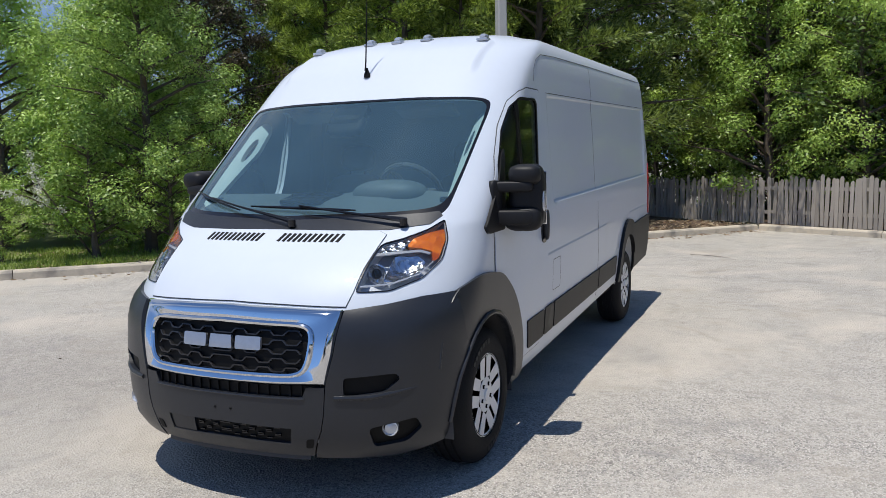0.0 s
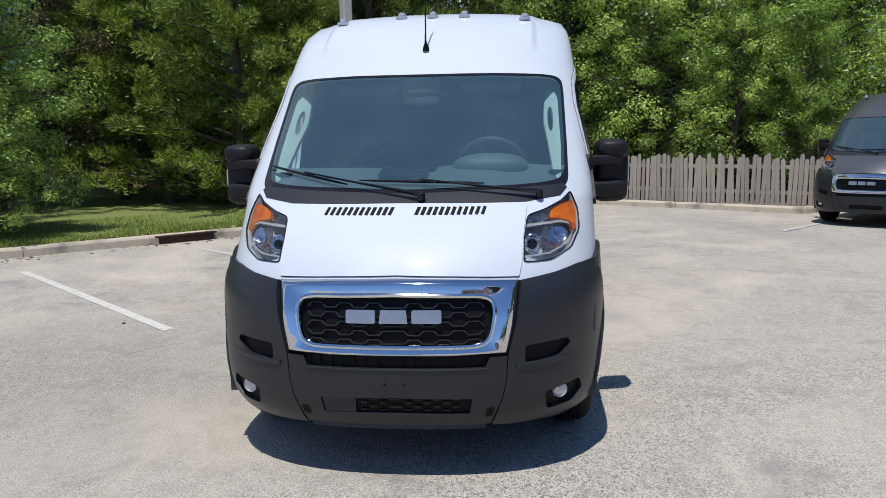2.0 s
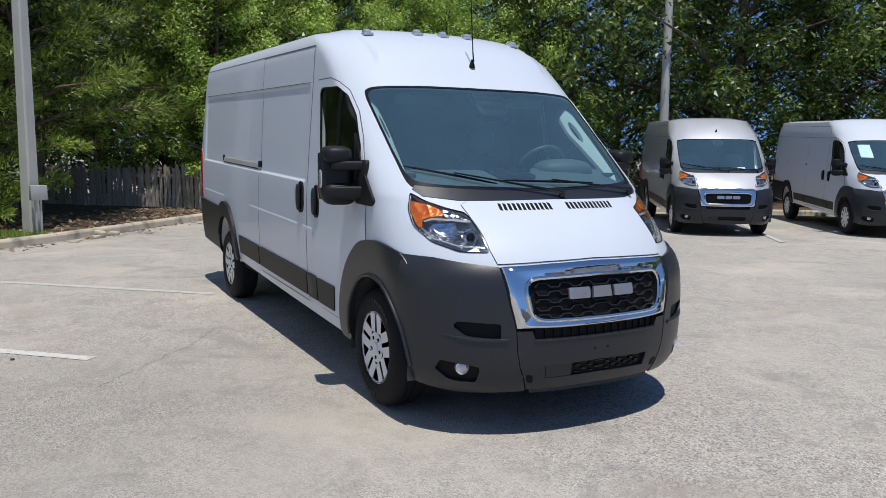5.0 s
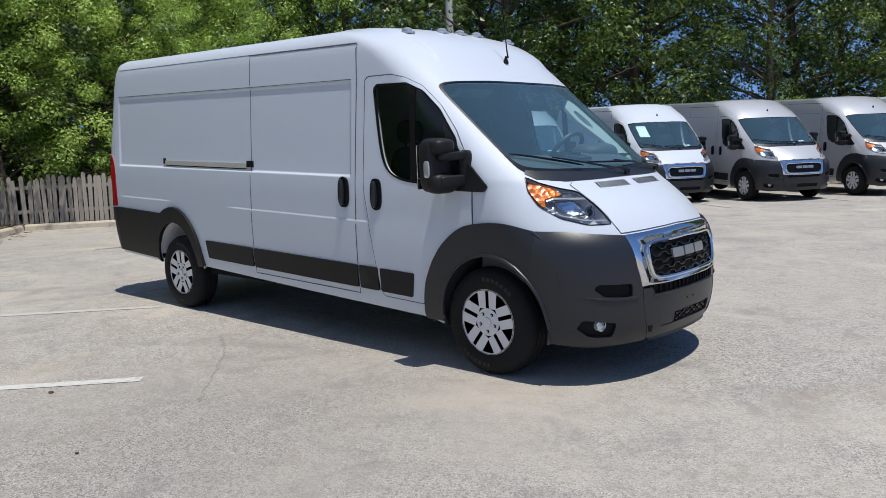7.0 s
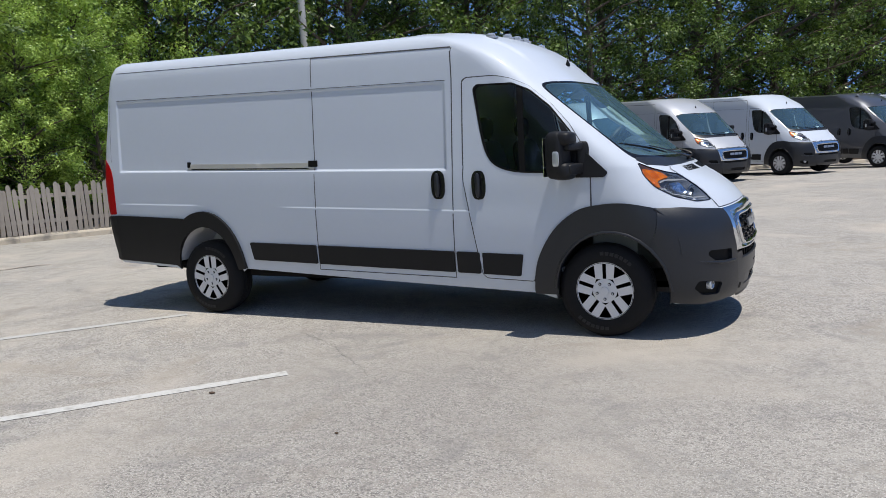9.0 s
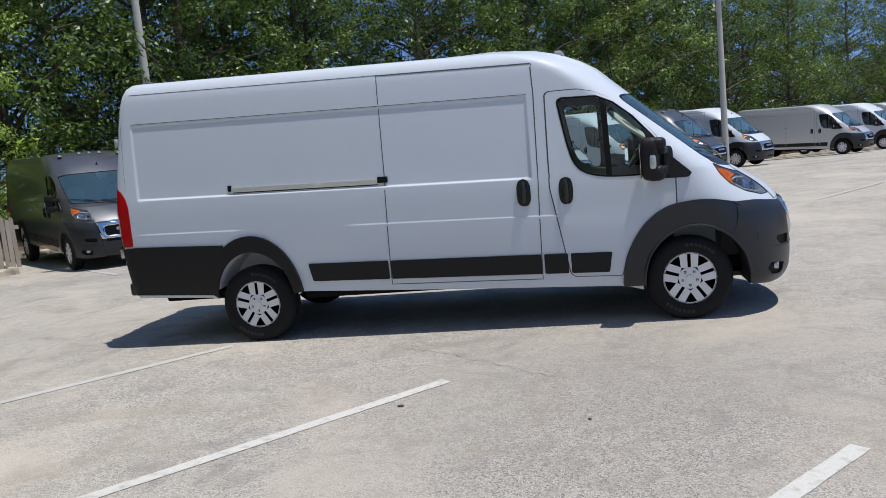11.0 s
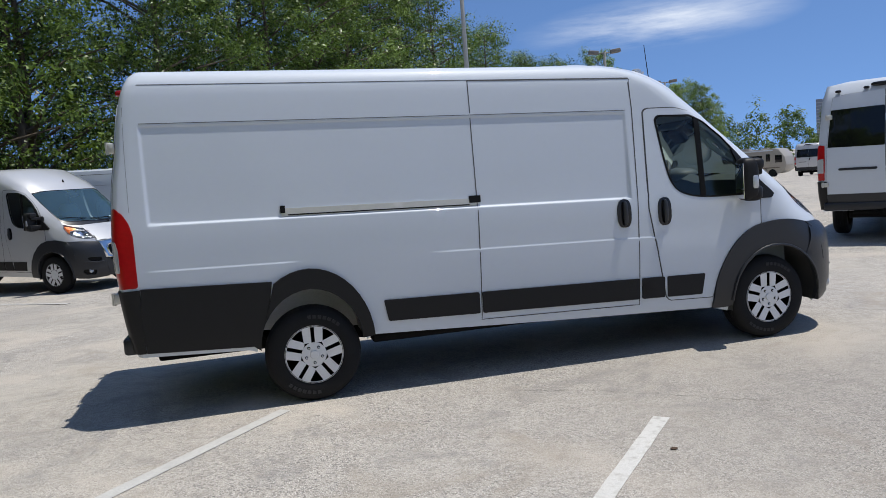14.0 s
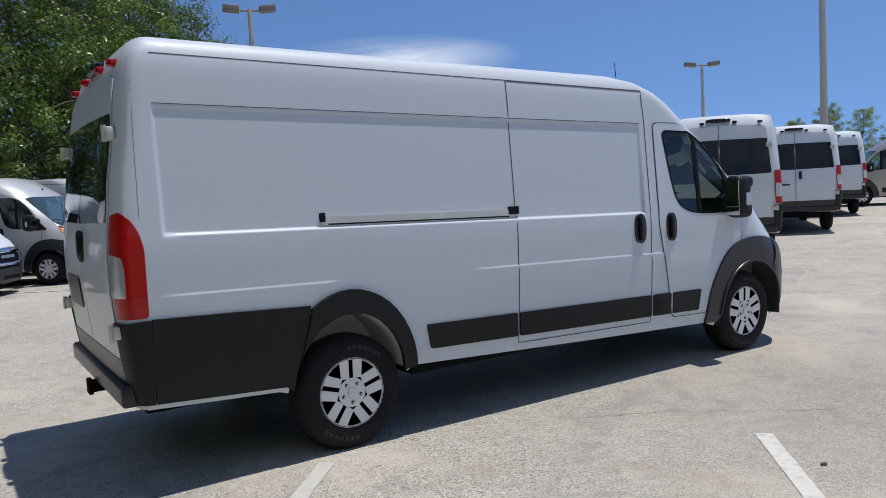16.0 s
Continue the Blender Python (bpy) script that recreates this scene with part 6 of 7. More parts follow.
# ---- fence ----
def fence(name, a, b, seed):
    root = new(name)
    a, b = Vector(a), Vector(b)
    d = (b - a).normalized()
    turn = math.atan2(d.y, d.x)
    rng = random.Random(seed)
    bm = bmesh.new()
    w, h = 0.046, 1.14
    outline = [(-w, 0), (w, 0), (w, h - 0.05), (w - 0.026, h), (-w + 0.026, h), (-w, h - 0.05)]
    fr, bk = [bm.verts.new((x, -0.009, z)) for x, z in outline], [bm.verts.new((x, 0.009, z)) for x, z in outline]
    bm.faces.new(fr)
    bm.faces.new(bk[::-1])
    for i in range(6):
        bm.faces.new((fr[i], bk[i], bk[(i + 1) % 6], fr[(i + 1) % 6]))
    bmesh.ops.recalc_face_normals(bm, faces=bm.faces)
    me = bpy.data.meshes.new("picket")
    bm.to_mesh(me)
    bm.free()
    me.materials.append(M["wood"])
    n = int((b - a).length / 0.115)
    for k in range(n):
        o = new("picket", me)
        o.parent = root
        p = a + d * (0.115 * (k + 0.5) + rng.uniform(-0.008, 0.008))
        o.location = (p.x, p.y, ground_z(p.x, p.y) + 0.12 + rng.uniform(-0.015, 0.02))
        o.rotation_euler = (rng.uniform(-0.02, 0.02), rng.uniform(-0.045, 0.045), turn + rng.uniform(-0.06, 0.06))
        o.scale = (rng.uniform(0.9, 1.06), 1, rng.uniform(0.92, 1.06))
    nr = Vector((-d.y, d.x)) * 0.04
    for z in (0.42, 1.0):
        bm = bmesh.new()
        add_box(bm, ((b - a).length / 2, 0, 0), ((b - a).length, 0.04, 0.085), 0.004)
        o = bm_ob("rail", bm, M["wood"], root, smooth=False)
        o.location, o.rotation_euler = (a.x + nr.x, a.y + nr.y, z + ground_z(*((a + b) / 2))), (0, 0, turn)
    for k in range(int((b - a).length / 2.4) + 1):
        bm = bmesh.new()
        add_box(bm, (0, 0, 0.55), (0.09, 0.09, 1.2), 0.006)
        o = bm_ob("post", bm, M["wood"], root, smooth=False)
        p = a + d * min(2.4 * k, (b - a).length) + nr * 2.6
        o.location, o.rotation_euler = (p.x, p.y, ground_z(p.x, p.y) + 0.1), (0, 0, turn)
    tagged(root, "weathered grey picket fence behind the kerb", "fence")


fence("fence", (-16.95, 2.1), (-13.25, 7.3), 1)
fence("fence", (-20.6, -2.6), (-16.95, 2.1), 2)


# ---- poles ----
def light_pole(x, y, h, r, turn, heads=True, square=False):
    root = new("light_pole")
    bm = bmesh.new()
    if square:
        rows = []
        for z, w in ((0, r), (h, r * 0.55)):
            c = w * 0.25
            rows.append([bm.verts.new((px, py, z)) for px, py in ((w - c, w), (-w + c, w), (-w, w - c), (-w, -w + c), (-w + c, -w), (w - c, -w), (w, -w + c), (w, w - c))])
        for i in range(8):
            bm.faces.new((rows[0][i], rows[0][(i + 1) % 8], rows[1][(i + 1) % 8], rows[1][i]))
        bm.faces.new(rows[1])
    else:
        add_tube(bm, [(0, 0, 0), (0, 0, h)], [r, r * 0.6], 14)
    bm_ob("shaft", bm, M["pole"], root)
    if heads:
        bm = bmesh.new()
        add_tube(bm, [(-0.35, 0, h - 0.05), (0.35, 0, h - 0.05)], 0.04, 8)
        bm_ob("arm", bm, M["lamphead"], root)
        for s in (-1, 1):
            bm = bmesh.new()
            add_box(bm, (s * 0.68, 0, h + 0.02), (0.62, 0.40, 0.24), 0.03, pose(0, 0, 0, 0, -6 * s, 0))
            bm_ob("lamp_head", bm, M["lamphead"], root)
    root.location, root.rotation_euler = (x, y, ground_z(x, y)), (0, 0, radians(turn))
    tagged(root, "tall pale lot light pole" + (" with two square lamp heads" if heads else ""), "lamp post", "lot light poles")
    return root


light_pole(-11.35, -2.85, 11.0, 0.12, 42, False, True)
bm = bmesh.new()
add_box(bm, (0.0, 0, 0.0), (0.14, 0.27, 0.26), 0.012)
add_tube(bm, [(0, 0.03, -0.13), (0, 0.03, -0.72)], 0.022, 8)
add_tube(bm, [(0, -0.05, -0.13), (0, -0.05, -0.72)], 0.022, 8)
pb = bm_ob("junction_box", bm, M["box"], None)
pb.location, pb.rotation_euler = (-11.07, -2.72, 0.80), (0, 0, radians(14))
tagged(pb, "grey metal junction box with conduits on a concrete pole", "electric box")
light_pole(-13.9, 14.5, 11.0, 0.15, 30)
light_pole(4.5, 23.85, 9.0, 0.13, -18)
light_pole(17.85, 38.85, 9.0, 0.13, -18)
light_pole(30.7, 54.1, 9.0, 0.13, -18)
light_pole(31.5, 24.4, 7.9, 0.13, -35)
light_pole(28.2, 15.1, 15.0, 0.19, -35, False)


# ---- trees ----
M["leaf_a"] = leaf_mat("broad_leaves", (0.05, 0.088, 0.021), (0.28, 0.385, 0.105), 0.36)
M["leaf_b"] = leaf_mat("bright_leaves", (0.15, 0.25, 0.04), (0.50, 0.64, 0.16), 0.4)
M["leaf_c"] = leaf_mat("cedar_sprays", (0.08, 0.125, 0.024), (0.43, 0.53, 0.12), 0.5)
M["leaf_d"] = leaf_mat("olive_leaves", (0.14, 0.235, 0.048), (0.53, 0.68, 0.20), 0.4)
# cedar sprays again, with the canopy's shade painted into the tone
M["leaf_f"] = leaf_mat("shaded_cedar_sprays", (0.05, 0.08, 0.018), (0.26, 0.33, 0.075), 0.5)
# the broad leaves' green, darkened to paint in the shade of the woods
M["leaf_shade"] = leaf_mat("shaded_woods_leaves", (0.034, 0.062, 0.013), (0.19, 0.28, 0.058), 0.36)
M["leaf_e"] = leaf_mat("copper_leaves", (0.035, 0.03, 0.016), (0.17, 0.13, 0.065), 0.35)
M["blossom"] = leaf_mat("cream_blossom", (0.40, 0.42, 0.32), (0.70, 0.70, 0.60), 0.6)
M["bark"] = mat("grey_brown_bark", (0.11, 0.085, 0.065), 0.9, vary=0.35, scale=5, bump=0.8, bump_scale=30)


def leaves(name, centres, sizes, per, leaf, seed, material, flat=0.8):
    """Clumps of single leaves: centres and sizes of the clumps, leaves each, and a leaf's length."""
    rng = np.random.default_rng(seed)
    n = len(centres) * per
    c, r = np.repeat(np.array(centres), per, 0), np.repeat(np.array(sizes), per, 0)
    d = rng.normal(size=(n, 3))
    d /= np.linalg.norm(d, axis=1, keepdims=True)
    rad = rng.random(n) ** 0.45
    p = c + d * r * rad[:, None]
    nrm = d * 1.1 + rng.normal(size=(n, 3)) * 0.45 + np.array((0, 0, flat))
    nrm /= np.linalg.norm(nrm, axis=1, keepdims=True)
    ax = np.cross(nrm, rng.normal(size=(n, 3)))
    ax /= np.linalg.norm(ax, axis=1, keepdims=True)
    bx = np.cross(nrm, ax)
    ln = leaf * (0.6 + 0.8 * rng.random(n))[:, None]
    wd = ln * 0.44
    return leaf_mesh(name, np.stack([p - ax * ln * 0.5, p + bx * wd + ax * ln * 0.12, p + ax * ln * 0.5], 1), material)


def sprays(name, starts, ways, reach, per, leaf, seed, material):
    """Feathery cedar twigs: thin needles splayed along a drooping line out of each start."""
    rng = np.random.default_rng(seed)
    n = len(starts) * per
    c, w, g = np.repeat(np.array(starts), per, 0), np.repeat(np.array(ways), per, 0), np.repeat(np.array(reach), per, 0)[:, None]
    t = rng.random(n)[:, None] ** 0.8
    side = rng.normal(size=(n, 3))
    side -= w * (side * w).sum(1, keepdims=True)
    side /= np.linalg.norm(side, axis=1, keepdims=True)
    spread = 0.30 * g * np.sin(np.pi * np.minimum(t * 0.85 + 0.12, 1)) * rng.random((n, 1)) ** 0.6
    p = c + w * g * t + side * spread
    p[:, 2] -= (0.22 * g * t * t)[:, 0]
    ax = w * 0.9 + side * 0.75 + rng.normal(size=(n, 3)) * 0.25
    ax /= np.linalg.norm(ax, axis=1, keepdims=True)
    bx = np.cross(ax, rng.normal(size=(n, 3)))
    bx /= np.linalg.norm(bx, axis=1, keepdims=True)
    ln = leaf * (0.6 + 0.8 * rng.random((n, 1)))
    return leaf_mesh(name, np.stack([p - bx * ln * 0.15, p + bx * ln * 0.15, p + ax * ln], 1), material)


def leaf_mesh(name, v, material):
    n, corners = v.shape[:2]
    me = bpy.data.meshes.new(name)
    me.vertices.add(corners * n)
    me.vertices.foreach_set("co", v.ravel())
    me.loops.add(corners * n)
    me.loops.foreach_set("vertex_index", np.arange(corners * n, dtype=np.int32))
    me.polygons.add(n)
    me.polygons.foreach_set("loop_start", np.arange(0, corners * n, corners, dtype=np.int32))
    me.update(calc_edges=True)
    me.materials.append(material)
    return me


def make_tree(name, kind, height, seed, label, per=150, leaf=0.16, low=0.10, limbs=40, clump=1.0):
    """A trunk with limbs, and a crown of leaf clumps or cedar sprays round the limbs' ends."""
    rng = random.Random(seed)
    root = new(name)
    bm = bmesh.new()
    lean = Vector((rng.uniform(-0.06, 0.06), rng.uniform(-0.06, 0.06), 1))
    r0 = height * 0.012 + 0.03
    spine = [Vector((lean.x * z + 0.08 * math.sin(z * 0.9 + seed), lean.y * z + 0.08 * math.cos(z * 0.7 + seed), z)) for z in np.linspace(0, height * 0.93, 9)]
    add_tube(bm, spine, [r0 * (1.25 if i == 0 else 1 - 0.11 * i) + 0.01 for i in range(9)], 9)
    centres, sizes, ways = [], [], []
    for k in range(limbs):
        f = (k + rng.random()) / limbs
        z = height * (low + (0.96 - low) * f)
        if kind == "cedar":
            reach = height * 0.27 * (1.05 - f) + 0.25
        else:
            reach = height * 0.33 * (1.0 - 0.82 * f) * min(1.0, 0.55 + 4 * f) + 0.25
        a = k * 2.4 + rng.uniform(-0.5, 0.5)
        i = min(7, int(z / (height * 0.93) * 8))
        s = spine[i].lerp(spine[i + 1], min(1, z / (height * 0.93) * 8 - i))
        rr = reach * rng.uniform(0.65, 1.2)
        tip = s + Vector((math.cos(a) * rr, math.sin(a) * rr, rr * (0.35 if kind != "cedar" else 0.22)))
        mid = s.lerp(tip, 0.5) + Vector((0, 0, 0.08 * rr))
        add_tube(bm, [s, mid, tip], [0.03 * rr / 2 + 0.012, 0.02 * rr / 2 + 0.008, 0.005], 4, caps=False)
        out = (tip - s).normalized()
        for t in (0.95, 0.75, 0.55, 0.35) if kind == "cedar" else (1.0, 0.62):
            q = s.lerp(tip, t) + Vector((rng.uniform(-0.3, 0.3), rng.uniform(-0.3, 0.3), rng.uniform(-0.2, 0.3))) * (height / (10 if kind != "cedar" else 22))
            centres.append(tuple(q))
            if kind == "cedar":
                ways.append(tuple((out + Vector((rng.uniform(-0.7, 0.7), rng.uniform(-0.7, 0.7), rng.uniform(-0.1, 0.5)))).normalized()))
                sizes.append(height * rng.uniform(0.07, 0.12))
            else:
                g = height * rng.uniform(0.05, 0.10) * clump
                sizes.append((g, g, g * 0.75))
    bm_ob("trunk", bm, M["bark"], root)
    if kind == "cedar":
        me = sprays("crown", centres, ways, sizes, per, leaf, seed, M["leaf_c"] if low < 0.1 else M["leaf_f"])
    else:
        me = leaves("crown", centres, sizes, per, leaf, seed, {"oak": M["leaf_a"], "bush": M["leaf_b"], "bright": M["leaf_b"], "round": M["leaf_d"], "copper": M["leaf_e"], "wood": M["leaf_shade"]}[kind])
    ob = new("crown", me)
    ob.parent = root
    tagged(root, label, "tree", "trees at the edge of the lot")
    return root


oak = make_tree("tree", "oak", 11.0, 3, "tall leafy green broadleaf tree", 215, 0.124, 0.10, 50, 0.72)
copper = make_tree("tree", "copper", 7.5, 61, "dark copper-brown leafed tree behind the lawn", 300, 0.085, 0.10, 50, 0.85)
oak_b = make_tree("tree", "oak", 10.0, 11, "dense dark green broadleaf tree", 225, 0.119, 0.06, 50, 0.72)
round_oak = make_tree("tree", "round", 6.0, 19, "bushy green tree leafed down to the grass", 500, 0.07, 0.02, 60, 0.95)
bright = make_tree("tree", "bright", 8.0, 23, "bright green young tree behind the fence", 265, 0.098, 0.06, 50, 0.85)
cedar = make_tree("tree", "cedar", 9.5, 31, "dark cedar with feathery drooping sprays", 190, 0.13, 0.02, 58)
cedar_b = make_tree("tree", "cedar", 9.8, 37, "tall dark cedar with a bare lower trunk", 150, 0.13, 0.16, 56)
shrub = make_tree("shrub", "bush", 3.4, 41, "leafy green shrub on the verge", 110, 0.075, 0.08, 34)
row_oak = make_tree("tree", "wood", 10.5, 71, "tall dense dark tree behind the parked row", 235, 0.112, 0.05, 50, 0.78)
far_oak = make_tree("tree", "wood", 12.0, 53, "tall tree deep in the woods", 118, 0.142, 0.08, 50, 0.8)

trees_rng = random.Random(77)
used = set()


def plant(src, x, y, s=1.0, z=0.12):
    m = pose(x, y, z + ground_z(x, y), 0, 0, trees_rng.uniform(0, 360))
    if src.name not in used:
        used.add(src.name)
        src.matrix_basis = m
        o = src
    else:
        o = copy_thing(src, m)
    o.scale = (s * trees_rng.uniform(0.92, 1.08),) * 2 + (s,)
    return o


# lawn side, fence side, then the woods behind the parked row
plant(shrub, -5.1, -9.7, 0.42)
plant(shrub, -6.2, -8.6, 0.75)
plant(shrub, -7.0, -7.6, 0.7)
plant(round_oak, -7.2, -8.3, 0.95)
plant(round_oak, -8.4, -10.4, 0.9)
plant(round_oak, -6.9, -11.9, 0.95)
plant(round_oak, -5.2, -13.4, 0.8)
plant(oak_b, -10.6, -12.0, 0.62)
plant(oak_b, -9.6, -13.6, 0.50)
plant(oak, -12.2, -14.5, 0.52)
plant(oak_b, -7.4, -15.8, 0.42)
plant(copper, -11.8, -10.9, 1.05)
plant(cedar, -14.8, -9.6, 0.80)
plant(cedar, -13.7, -7.9, 0.80)
plant(cedar, -13.1, -5.8, 0.85)
plant(cedar, -13.3, -4.2, 0.72)
plant(bright, -15.6, -8.0, 1.1)
plant(oak_b, -16.4, -10.4, 0.9)
plant(oak, -13.9, -12.8, 0.85)
plant(oak_b, -16.6, -13.2, 0.9)
plant(cedar_b, -14.2, -3.2, 1.0)
plant(cedar_b, -16.5, -2.7, 1.05)
plant(cedar_b, -16.2, -4.2, 1.0)
plant(oak, -18.0, -4.6, 1.0)
plant(oak_b, -18.4, -9.0, 1.0)
plant(cedar_b, -20.4, 1.5, 0.95)
plant(oak_b, -19.8, 2.2, 1.0)
plant(bright, -18.1, 2.2, 0.9)
plant(bright, -17.8, 4.3, 0.85)
plant(bright, -17.1, 6.2, 0.72)
plant(bright, -15.8, 7.9, 0.60)
plant(bright, -17.6, 9.0, 0.9)
plant(oak_b, -19.2, 5.6, 1.05)
plant(bright, -19.2, 7.6, 1.15)
plant(oak, -21.6, 6.6, 1.05)
for x, y, k in ((-3.2, -13.6, 0.8), (-14.2, -6.6, 0.5), (-18.2, 1.2, 0.45), (-18.6, 4.6, 0.6), (-20.3, 0.6, 1.2), (-20.6, -1.2, 1.1), (-16.6, 8.6, 0.55), (-18.4, 6.9, 0.7), (-1.0, -15.5, 0.9)):
    plant(shrub, x, y, k)
for k in range(23):
    base = Vector((-17.6, 11.2)) + U * (3.4 * k) + Vector((-0.751, 0.66)) * (trees_rng.uniform(0.6, 2.4) + (2.8 if k < 5 else 0.0))
    plant(bright if k < 1 else (row_oak, oak_b, row_oak, row_oak, oak)[k % 5] if k < 11 else far_oak, base.x, base.y, trees_rng.uniform(1.15, 1.4) * (1.0 if k != 2 else 1.15) * (1.0 if k < 11 else 0.92 if k < 13 else 0.80))
    if k % 2:
        b2 = base + Vector((0.6, -0.5)) * 1.2
        plant(shrub, b2.x, b2.y, trees_rng.uniform(0.5, 0.9))
for k in range(24):
    base = Vector((-26.0, -12.0)) + Vector((0.2, 1.0)) * (1.6 * k) if k < 12 else Vector((-22.5, 10.0)) + U * (5.6 * (k - 12)) + Vector((-0.751, 0.66)) * trees_rng.uniform(0.5, 4.0)
    base = base + Vector((trees_rng.uniform(-1.5, 1.5), trees_rng.uniform(-1.0, 1.0)))
    plant(far_oak, base.x, base.y, trees_rng.uniform(0.9, 1.1) * (1.0 if k < 12 else 1.35))


plant(oak, 27.0, 68.0, 1.05)
plant(oak_b, 32.0, 74.0, 1.05)
plant(oak, 36.5, 80.0, 1.0)
plant(oak_b, 35.6, 61.6, 0.95)
plant(far_oak, 36.6, 63.2, 0.72)
plant(far_oak, 38.2, 63.6, 0.70)
plant(oak, 37.8, 62.8, 0.92)
plant(oak_b, 39.3, 61.4, 0.8)
plant(oak_b, 37.9, 60.2, 0.95)
plant(oak, 31.0, 67.0, 1.3)
plant(oak_b, 34.0, 70.0, 1.3)
plant(oak_b, 47.2, 26.2, 0.6)
plant(oak_b, 46.1, 28.0, 0.52)
plant(oak, 48.3, 24.4, 0.5)


def flowering_twig():
    """A thin branch with pale blossom that leans out over the lawn."""
    root = new("flowering_branch")
    bm = bmesh.new()
    line = [Vector((-6.3, -8.9, 0.15)), Vector((-5.6, -8.75, 0.95)), Vector((-5.0, -8.5, 1.45)), Vector((-4.62, -8.25, 1.85))]
    fork = [line[1], Vector((-5.0, -8.75, 1.25)), Vector((-4.35, -8.6, 1.38))]
    for p in (line, fork):
        add_tube(bm, p, [0.02, 0.014, 0.009, 0.004][4 - len(p):], 6)
    bm_ob("twig", bm, M["bark"], root)
    rng = random.Random(8)
    c = [p.lerp(q, t) + Vector([rng.uniform(-0.07, 0.07) for _ in range(3)]) for p, q in ((line[1], line[2]), (line[2], line[3]), (fork[0], fork[1]), (fork[1], fork[2])) for t in (0.25, 0.5, 0.75, 1.0)]
    ob = new("blossom", leaves("blossom", [tuple(p) for p in c], [(0.10, 0.10, 0.09)] * len(c), 46, 0.045, 6, M["blossom"]))
    ob.parent = root
    tagged(ob, "pale cream blossom")
    tagged(root, "thin leaning branch with pale cream blossom", "branch")


flowering_twig()


def woods(name, pts, depth, height, n, seed, label, grow=1.0, per=80, leaf=0.22):
    """Far woods: an uneven bank of foliage."""
    rng = np.random.default_rng(seed)
    seg = rng.integers(0, len(pts) - 1, n)
    t = rng.random(n)
    a, b = np.array([tuple(p) for p in pts])[seg], np.array([tuple(p) for p in pts])[seg + 1]
    base = a + (b - a) * t[:, None]
    d = (b - a) / np.linalg.norm(b - a, axis=1, keepdims=True)
    base = base + np.c_[-d[:, 1], d[:, 0]] * (depth * rng.random(n))[:, None]
    top = height * (0.75 + 0.35 * np.sin(base[:, 0] * 0.9) * np.cos(base[:, 1] * 0.7))
    z = 0.3 + top * rng.random(n) ** 0.8
    c = np.c_[base, z + np.array([ground_z(x, y) for x, y in base])]
    g = grow * (0.5 + 0.5 * rng.random(n))
    me = leaves(name, c, np.c_[g, g, g], per, leaf * grow, seed, M["leaf_shade"])
    return tagged(new(name, me), label, "woods", kind="stuff")


woods("far_woods", [Vector(p) for p in ((-20, -15), (-22, -10), (-23, 2), (-23.5, 12), (-10, 28), (8, 48), (26, 70))], 5.0, 11.0, 3000, 91, "dense dark woods behind the lot", 1.0, 76, 0.19)
woods("deep_woods", [Vector(p) for p in ((-22.6, 9.0), (-19.4, 14.5), (-9.0, 26.5))], 4.0, 13.5, 1100, 67, "dense dark wood close behind the parked row", 1.0, 80, 0.16)
woods("low_woods", [Vector(p) for p in ((18, -40), (-6, -25), (-14, -22), (-20, -15))], 5.0, 5.0, 500, 93, "low woods beyond the lawn", 1.0, 72)
woods("undergrowth", [Vector(p) for p in ((-20.5, -10.0), (-20.0, -4.0), (-20.3, 2.0), (-20.5, 5.5), (-18.6, 10.6), (-8.0, 23.5), (6.0, 40.0), (20.0, 57.0))], 2.5, 3.4, 760, 29, "low dark undergrowth at the foot of the woods", 0.8, 90, 0.16)

woods("distant_trees", [Vector(p) for p in ((150, 40), (118, 78), (84, 100), (48, 108), (30, 96))], 8.0, 9.6, 1900, 17, "low line of distant trees beyond the lot", 1.4, 44, 0.32)


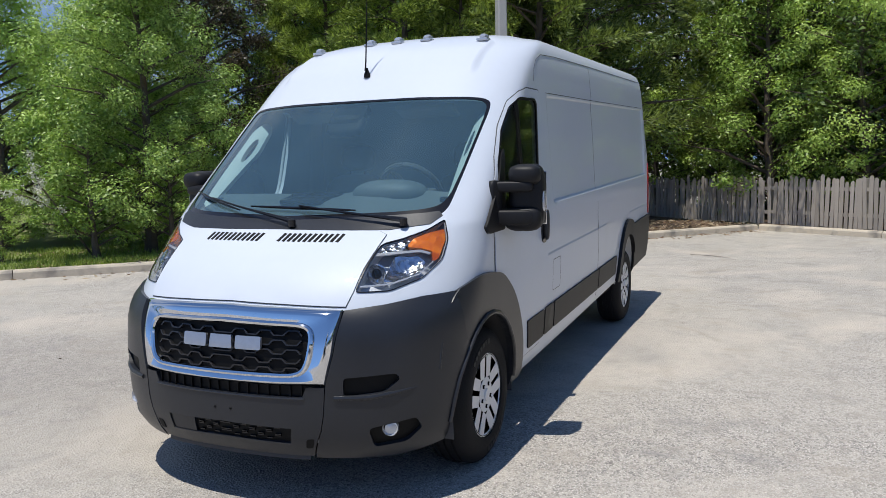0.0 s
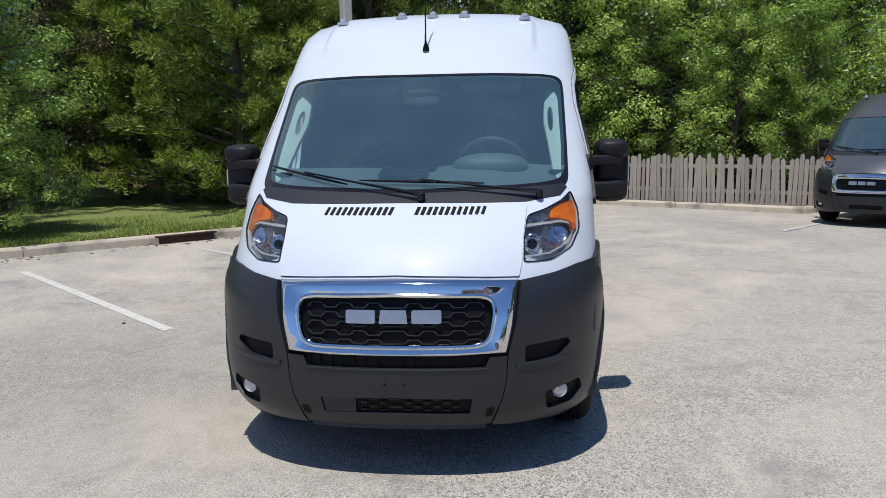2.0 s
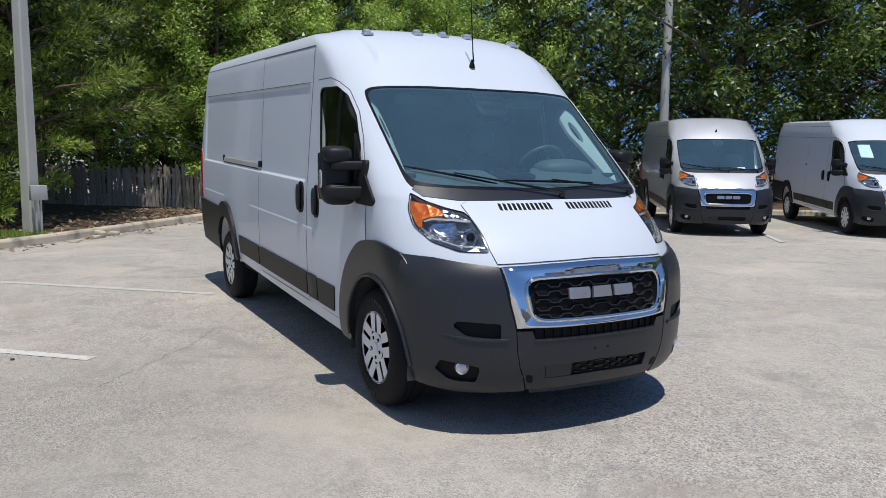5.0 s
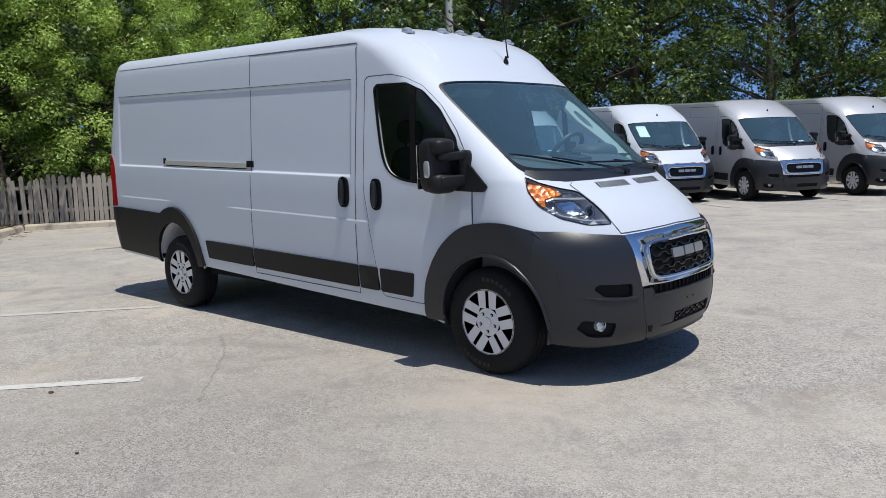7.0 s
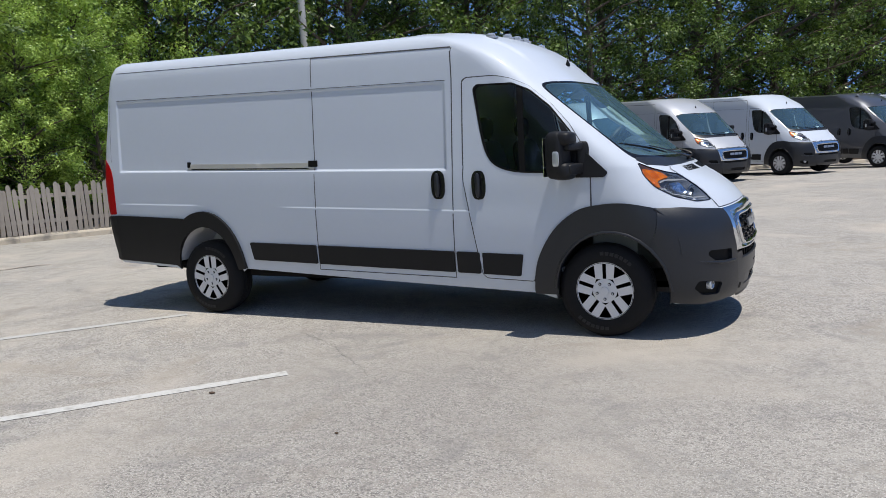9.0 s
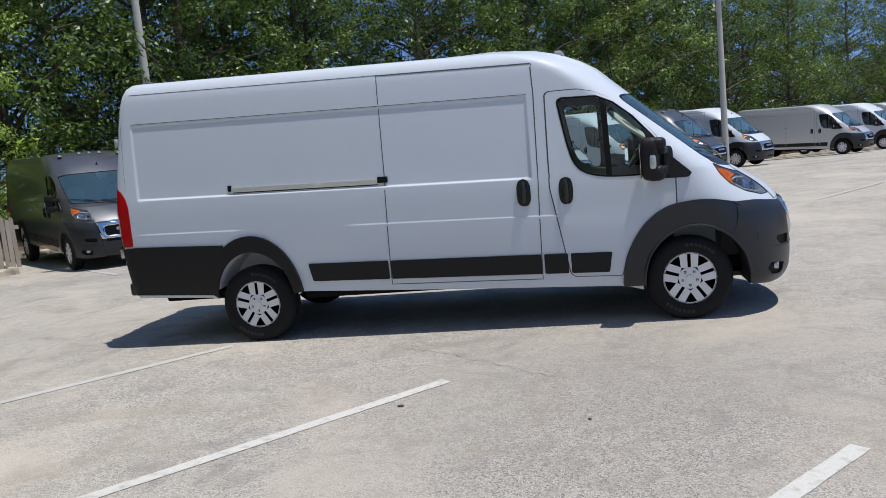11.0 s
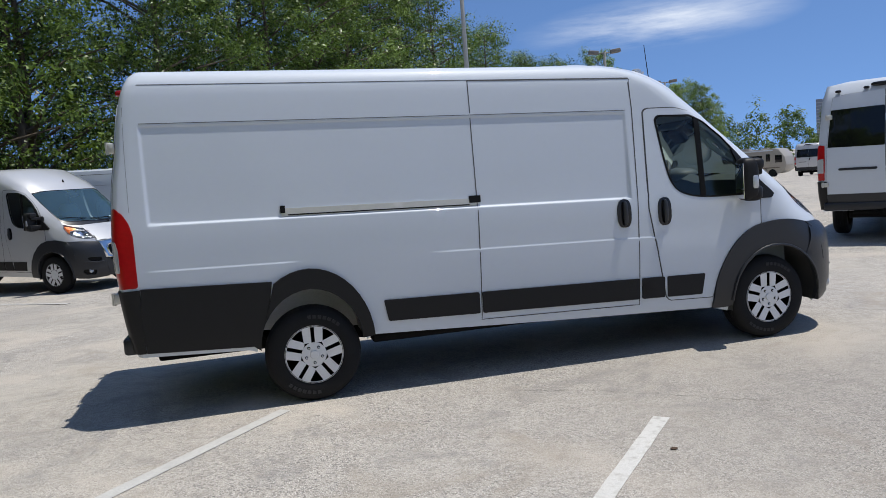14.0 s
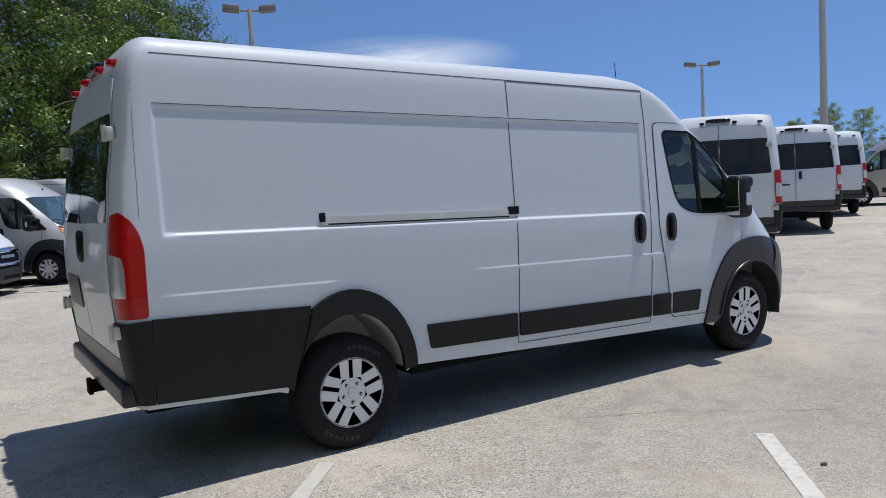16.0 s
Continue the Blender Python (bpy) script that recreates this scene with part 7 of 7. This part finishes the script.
# ---- motorhome and tower far off ----
def motorhome(x, y, heading):
    root = new("motorhome")
    M["ivory"] = mat("ivory_motorhome_skin", (0.36, 0.33, 0.285), 0.4, coat=0.3, vary=0.04, scale=2)
    M["stripe"] = mat("brown_motorhome_stripe", (0.13, 0.10, 0.08), 0.5, vary=0.1, scale=4)
    bm = bmesh.new()
    side = [(-3.9, 0.40), (3.1, 0.40), (3.75, 0.75), (3.95, 1.3), (3.75, 2.2), (3.15, 3.0), (2.7, 3.12), (-3.8, 3.05), (-3.9, 2.9)]
    rows = [[bm.verts.new((a, b, c)) for a, c in side] for b in (-1.22, 1.22)]
    bm.faces.new(rows[0])
    bm.faces.new(rows[1][::-1])
    for k in range(len(side)):
        bm.faces.new((rows[0][k], rows[1][k], rows[1][(k + 1) % len(side)], rows[0][(k + 1) % len(side)]))
    bmesh.ops.bevel(bm, geom=list(bm.edges), offset=0.08, segments=2, affect="EDGES", profile=0.5)
    bm_ob("coach_body", bm, M["ivory"], root)
    for name, cx, cz, w, h, m in (("coach_window", 0.55, 2.05, 1.5, 0.75, "gloss"), ("door_window", 1.95, 2.15, 0.45, 0.8, "gloss"), ("cab_window", 3.1, 2.0, 0.75, 0.8, "gloss"), ("stripe", -1.2, 1.35, 4.6, 0.12, "stripe"), ("stripe", 1.6, 1.05, 3.2, 0.10, "stripe"), ("roof_unit", -1.0, 3.18, 0.9, 0.25, "ivory"), ("roof_unit", 1.2, 3.16, 0.6, 0.2, "ivory"), ("roof_edge", -0.6, 2.93, 6.2, 0.12, "white")):
        bm = bmesh.new()
        add_box(bm, (cx, 0 if name == "roof_unit" else -1.225, cz), (w, 0.7 if name == "roof_unit" else 0.03, h), 0.01)
        bm_ob(name, bm, M[m], root)
    for cx in (2.4, -1.6):
        bm = bmesh.new()
        add_lathe(bm, [(0.0, -1.26), (0.22, -1.26), (0.24, -1.28), (0.42, -1.27), (0.46, -1.2), (0.46, -0.95), (0.0, -0.95)], 18, centre=(cx, 0, 0.46))
        bm_ob("wheel", bm, M["tyre"], root)
    root.location, root.rotation_euler = (x, y, ground_z(x, y)), (0, 0, radians(heading))
    tagged(root, "ivory motorhome with brown stripes parked far across the lot", "motorhome")


motorhome(50.4, 69.7, -60)
M["glass_wall"] = mat("grey_glass_facade", (0.20, 0.22, 0.25), 0.3, 0.2, vary=0.1, scale=0.3)
tower = new("tower_building")
bm = bmesh.new()
add_box(bm, (0, 0, 14.5), (4.3, 3.6, 29.0), 0.2)
bm_ob("facade", bm, M["glass_wall"], tower)
for k in range(12):
    bm = bmesh.new()
    add_box(bm, (0, 0, 6.0 + 1.9 * k), (4.36, 3.66, 0.35), 0.02)
    bm_ob("floor_band", bm, M["box"], tower)
tower.location = (320.0, 385.0, -1.6)
tower.rotation_euler = (0, 0, radians(35))
tagged(tower, "slim grey tower block rising beyond the trees", "building")


# ---- the vans ----
main_van = make_van("cargo_van", True, True, "white")
main_van.location = (0, 0.012, 0)
tagged(main_van, "white high-roof cargo van with dark grey bumpers on asphalt", "van")

GRAIN[0] = 1.7
lot_van = make_van("cargo_van", False, True, "silver")
tagged(lot_van, "silver high-roof cargo van parked in the row", "van", "parked vans")


def repaint(ob, paint):
    for o in ob.children_recursive:
        if o.type == "MESH":
            for slot, base in zip(o.material_slots, o.data.materials):
                if base is not None and base.name == M["silver"].name:
                    slot.link = "OBJECT"
                    slot.material = M[paint]


LABELS = {"white": "white high-roof cargo van parked in the row", "granite": "dark grey high-roof cargo van parked in the row", "silver": "silver high-roof cargo van parked in the row",
          "black_paint": "black high-roof cargo van parked in the row", "sand": "champagne grey high-roof cargo van parked in the row"}


def park(x, y, heading, paint, first=False):
    """A parked van by its front axle's middle."""
    m = pose(x, y, ground_z(x, y), 0, 0, heading)
    if first:
        lot_van.matrix_basis = m
        v = lot_van
    else:
        v = copy_thing(lot_van, m)
    repaint(v, paint)
    if paint != "granite":
        for o in [c for c in v.children if c.name.startswith("marker_lamp") and c.data.materials[0].name == M["clear"].name] if not first else []:
            bpy.data.objects.remove(o)
    return tagged(v, LABELS[paint], "van", "parked vans")


# the row's right front wheels stand on one line; each van by its metres along it, its turn and its paint
ROW = Vector((-2.36, 16.5))
for i, (s, turn, paint) in enumerate(((-13.5, -40, "granite"), (-9.15, -35, "silver"), (-5.5, -35, "white"), (-2.9, -36, "silver"), (0.0, -36, "silver"), (3.6, -36, "white"), (7.9, -35, "granite"), (11.4, -36, "white"),
                          (21.0, -36, "silver"), (25.8, -35, "white"), (29.4, -36, "silver"), (34.2, -36, "white"), (37.9, -37, "granite"), (41.3, -36, "white"), (49.1, -36, "white"), (52.6, -36, "silver"), (56.1, -36, "white"), (60.4, -36, "white"))):
    left = Vector((-math.sin(radians(turn)), math.cos(radians(turn))))
    p = ROW + U * s + left * 0.96 + Vector((-U.y, U.x)) * (0.72, 0, 0.6, -0.1)[min(i, 3)]
    van = park(p.x, p.y, turn, paint, i == 0)
    if i == 2:
        patch("paper_sheet", [f_((0.47, 1.93), (0.70, 1.93), (0.715, 1.66), (0.48, 1.655))], M["paper"], van, -0.012, 0.002, 0.1, -1, "white paper sheet behind the windscreen")
    if i == 0:
        patch("paper_sheet", [f_((0.30, 1.44), (0.46, 1.445), (0.46, 1.405), (0.30, 1.40))], M["paper"], van, -0.02, 0.002, 0.1, 1, "white paper slip on the dashboard")
AWAY = math.degrees(math.atan2(0.64, 0.77))
for x, y, c in ((9.5, 6.82, "white"), (15.3, 9.1, "white"), (21.2, 11.7, "white"), (41.5, 48.4, "silver"), (47.5, 52.0, "white")):
    park(x, y, AWAY, c)
park(23.3, 10.9, 128, "sand")
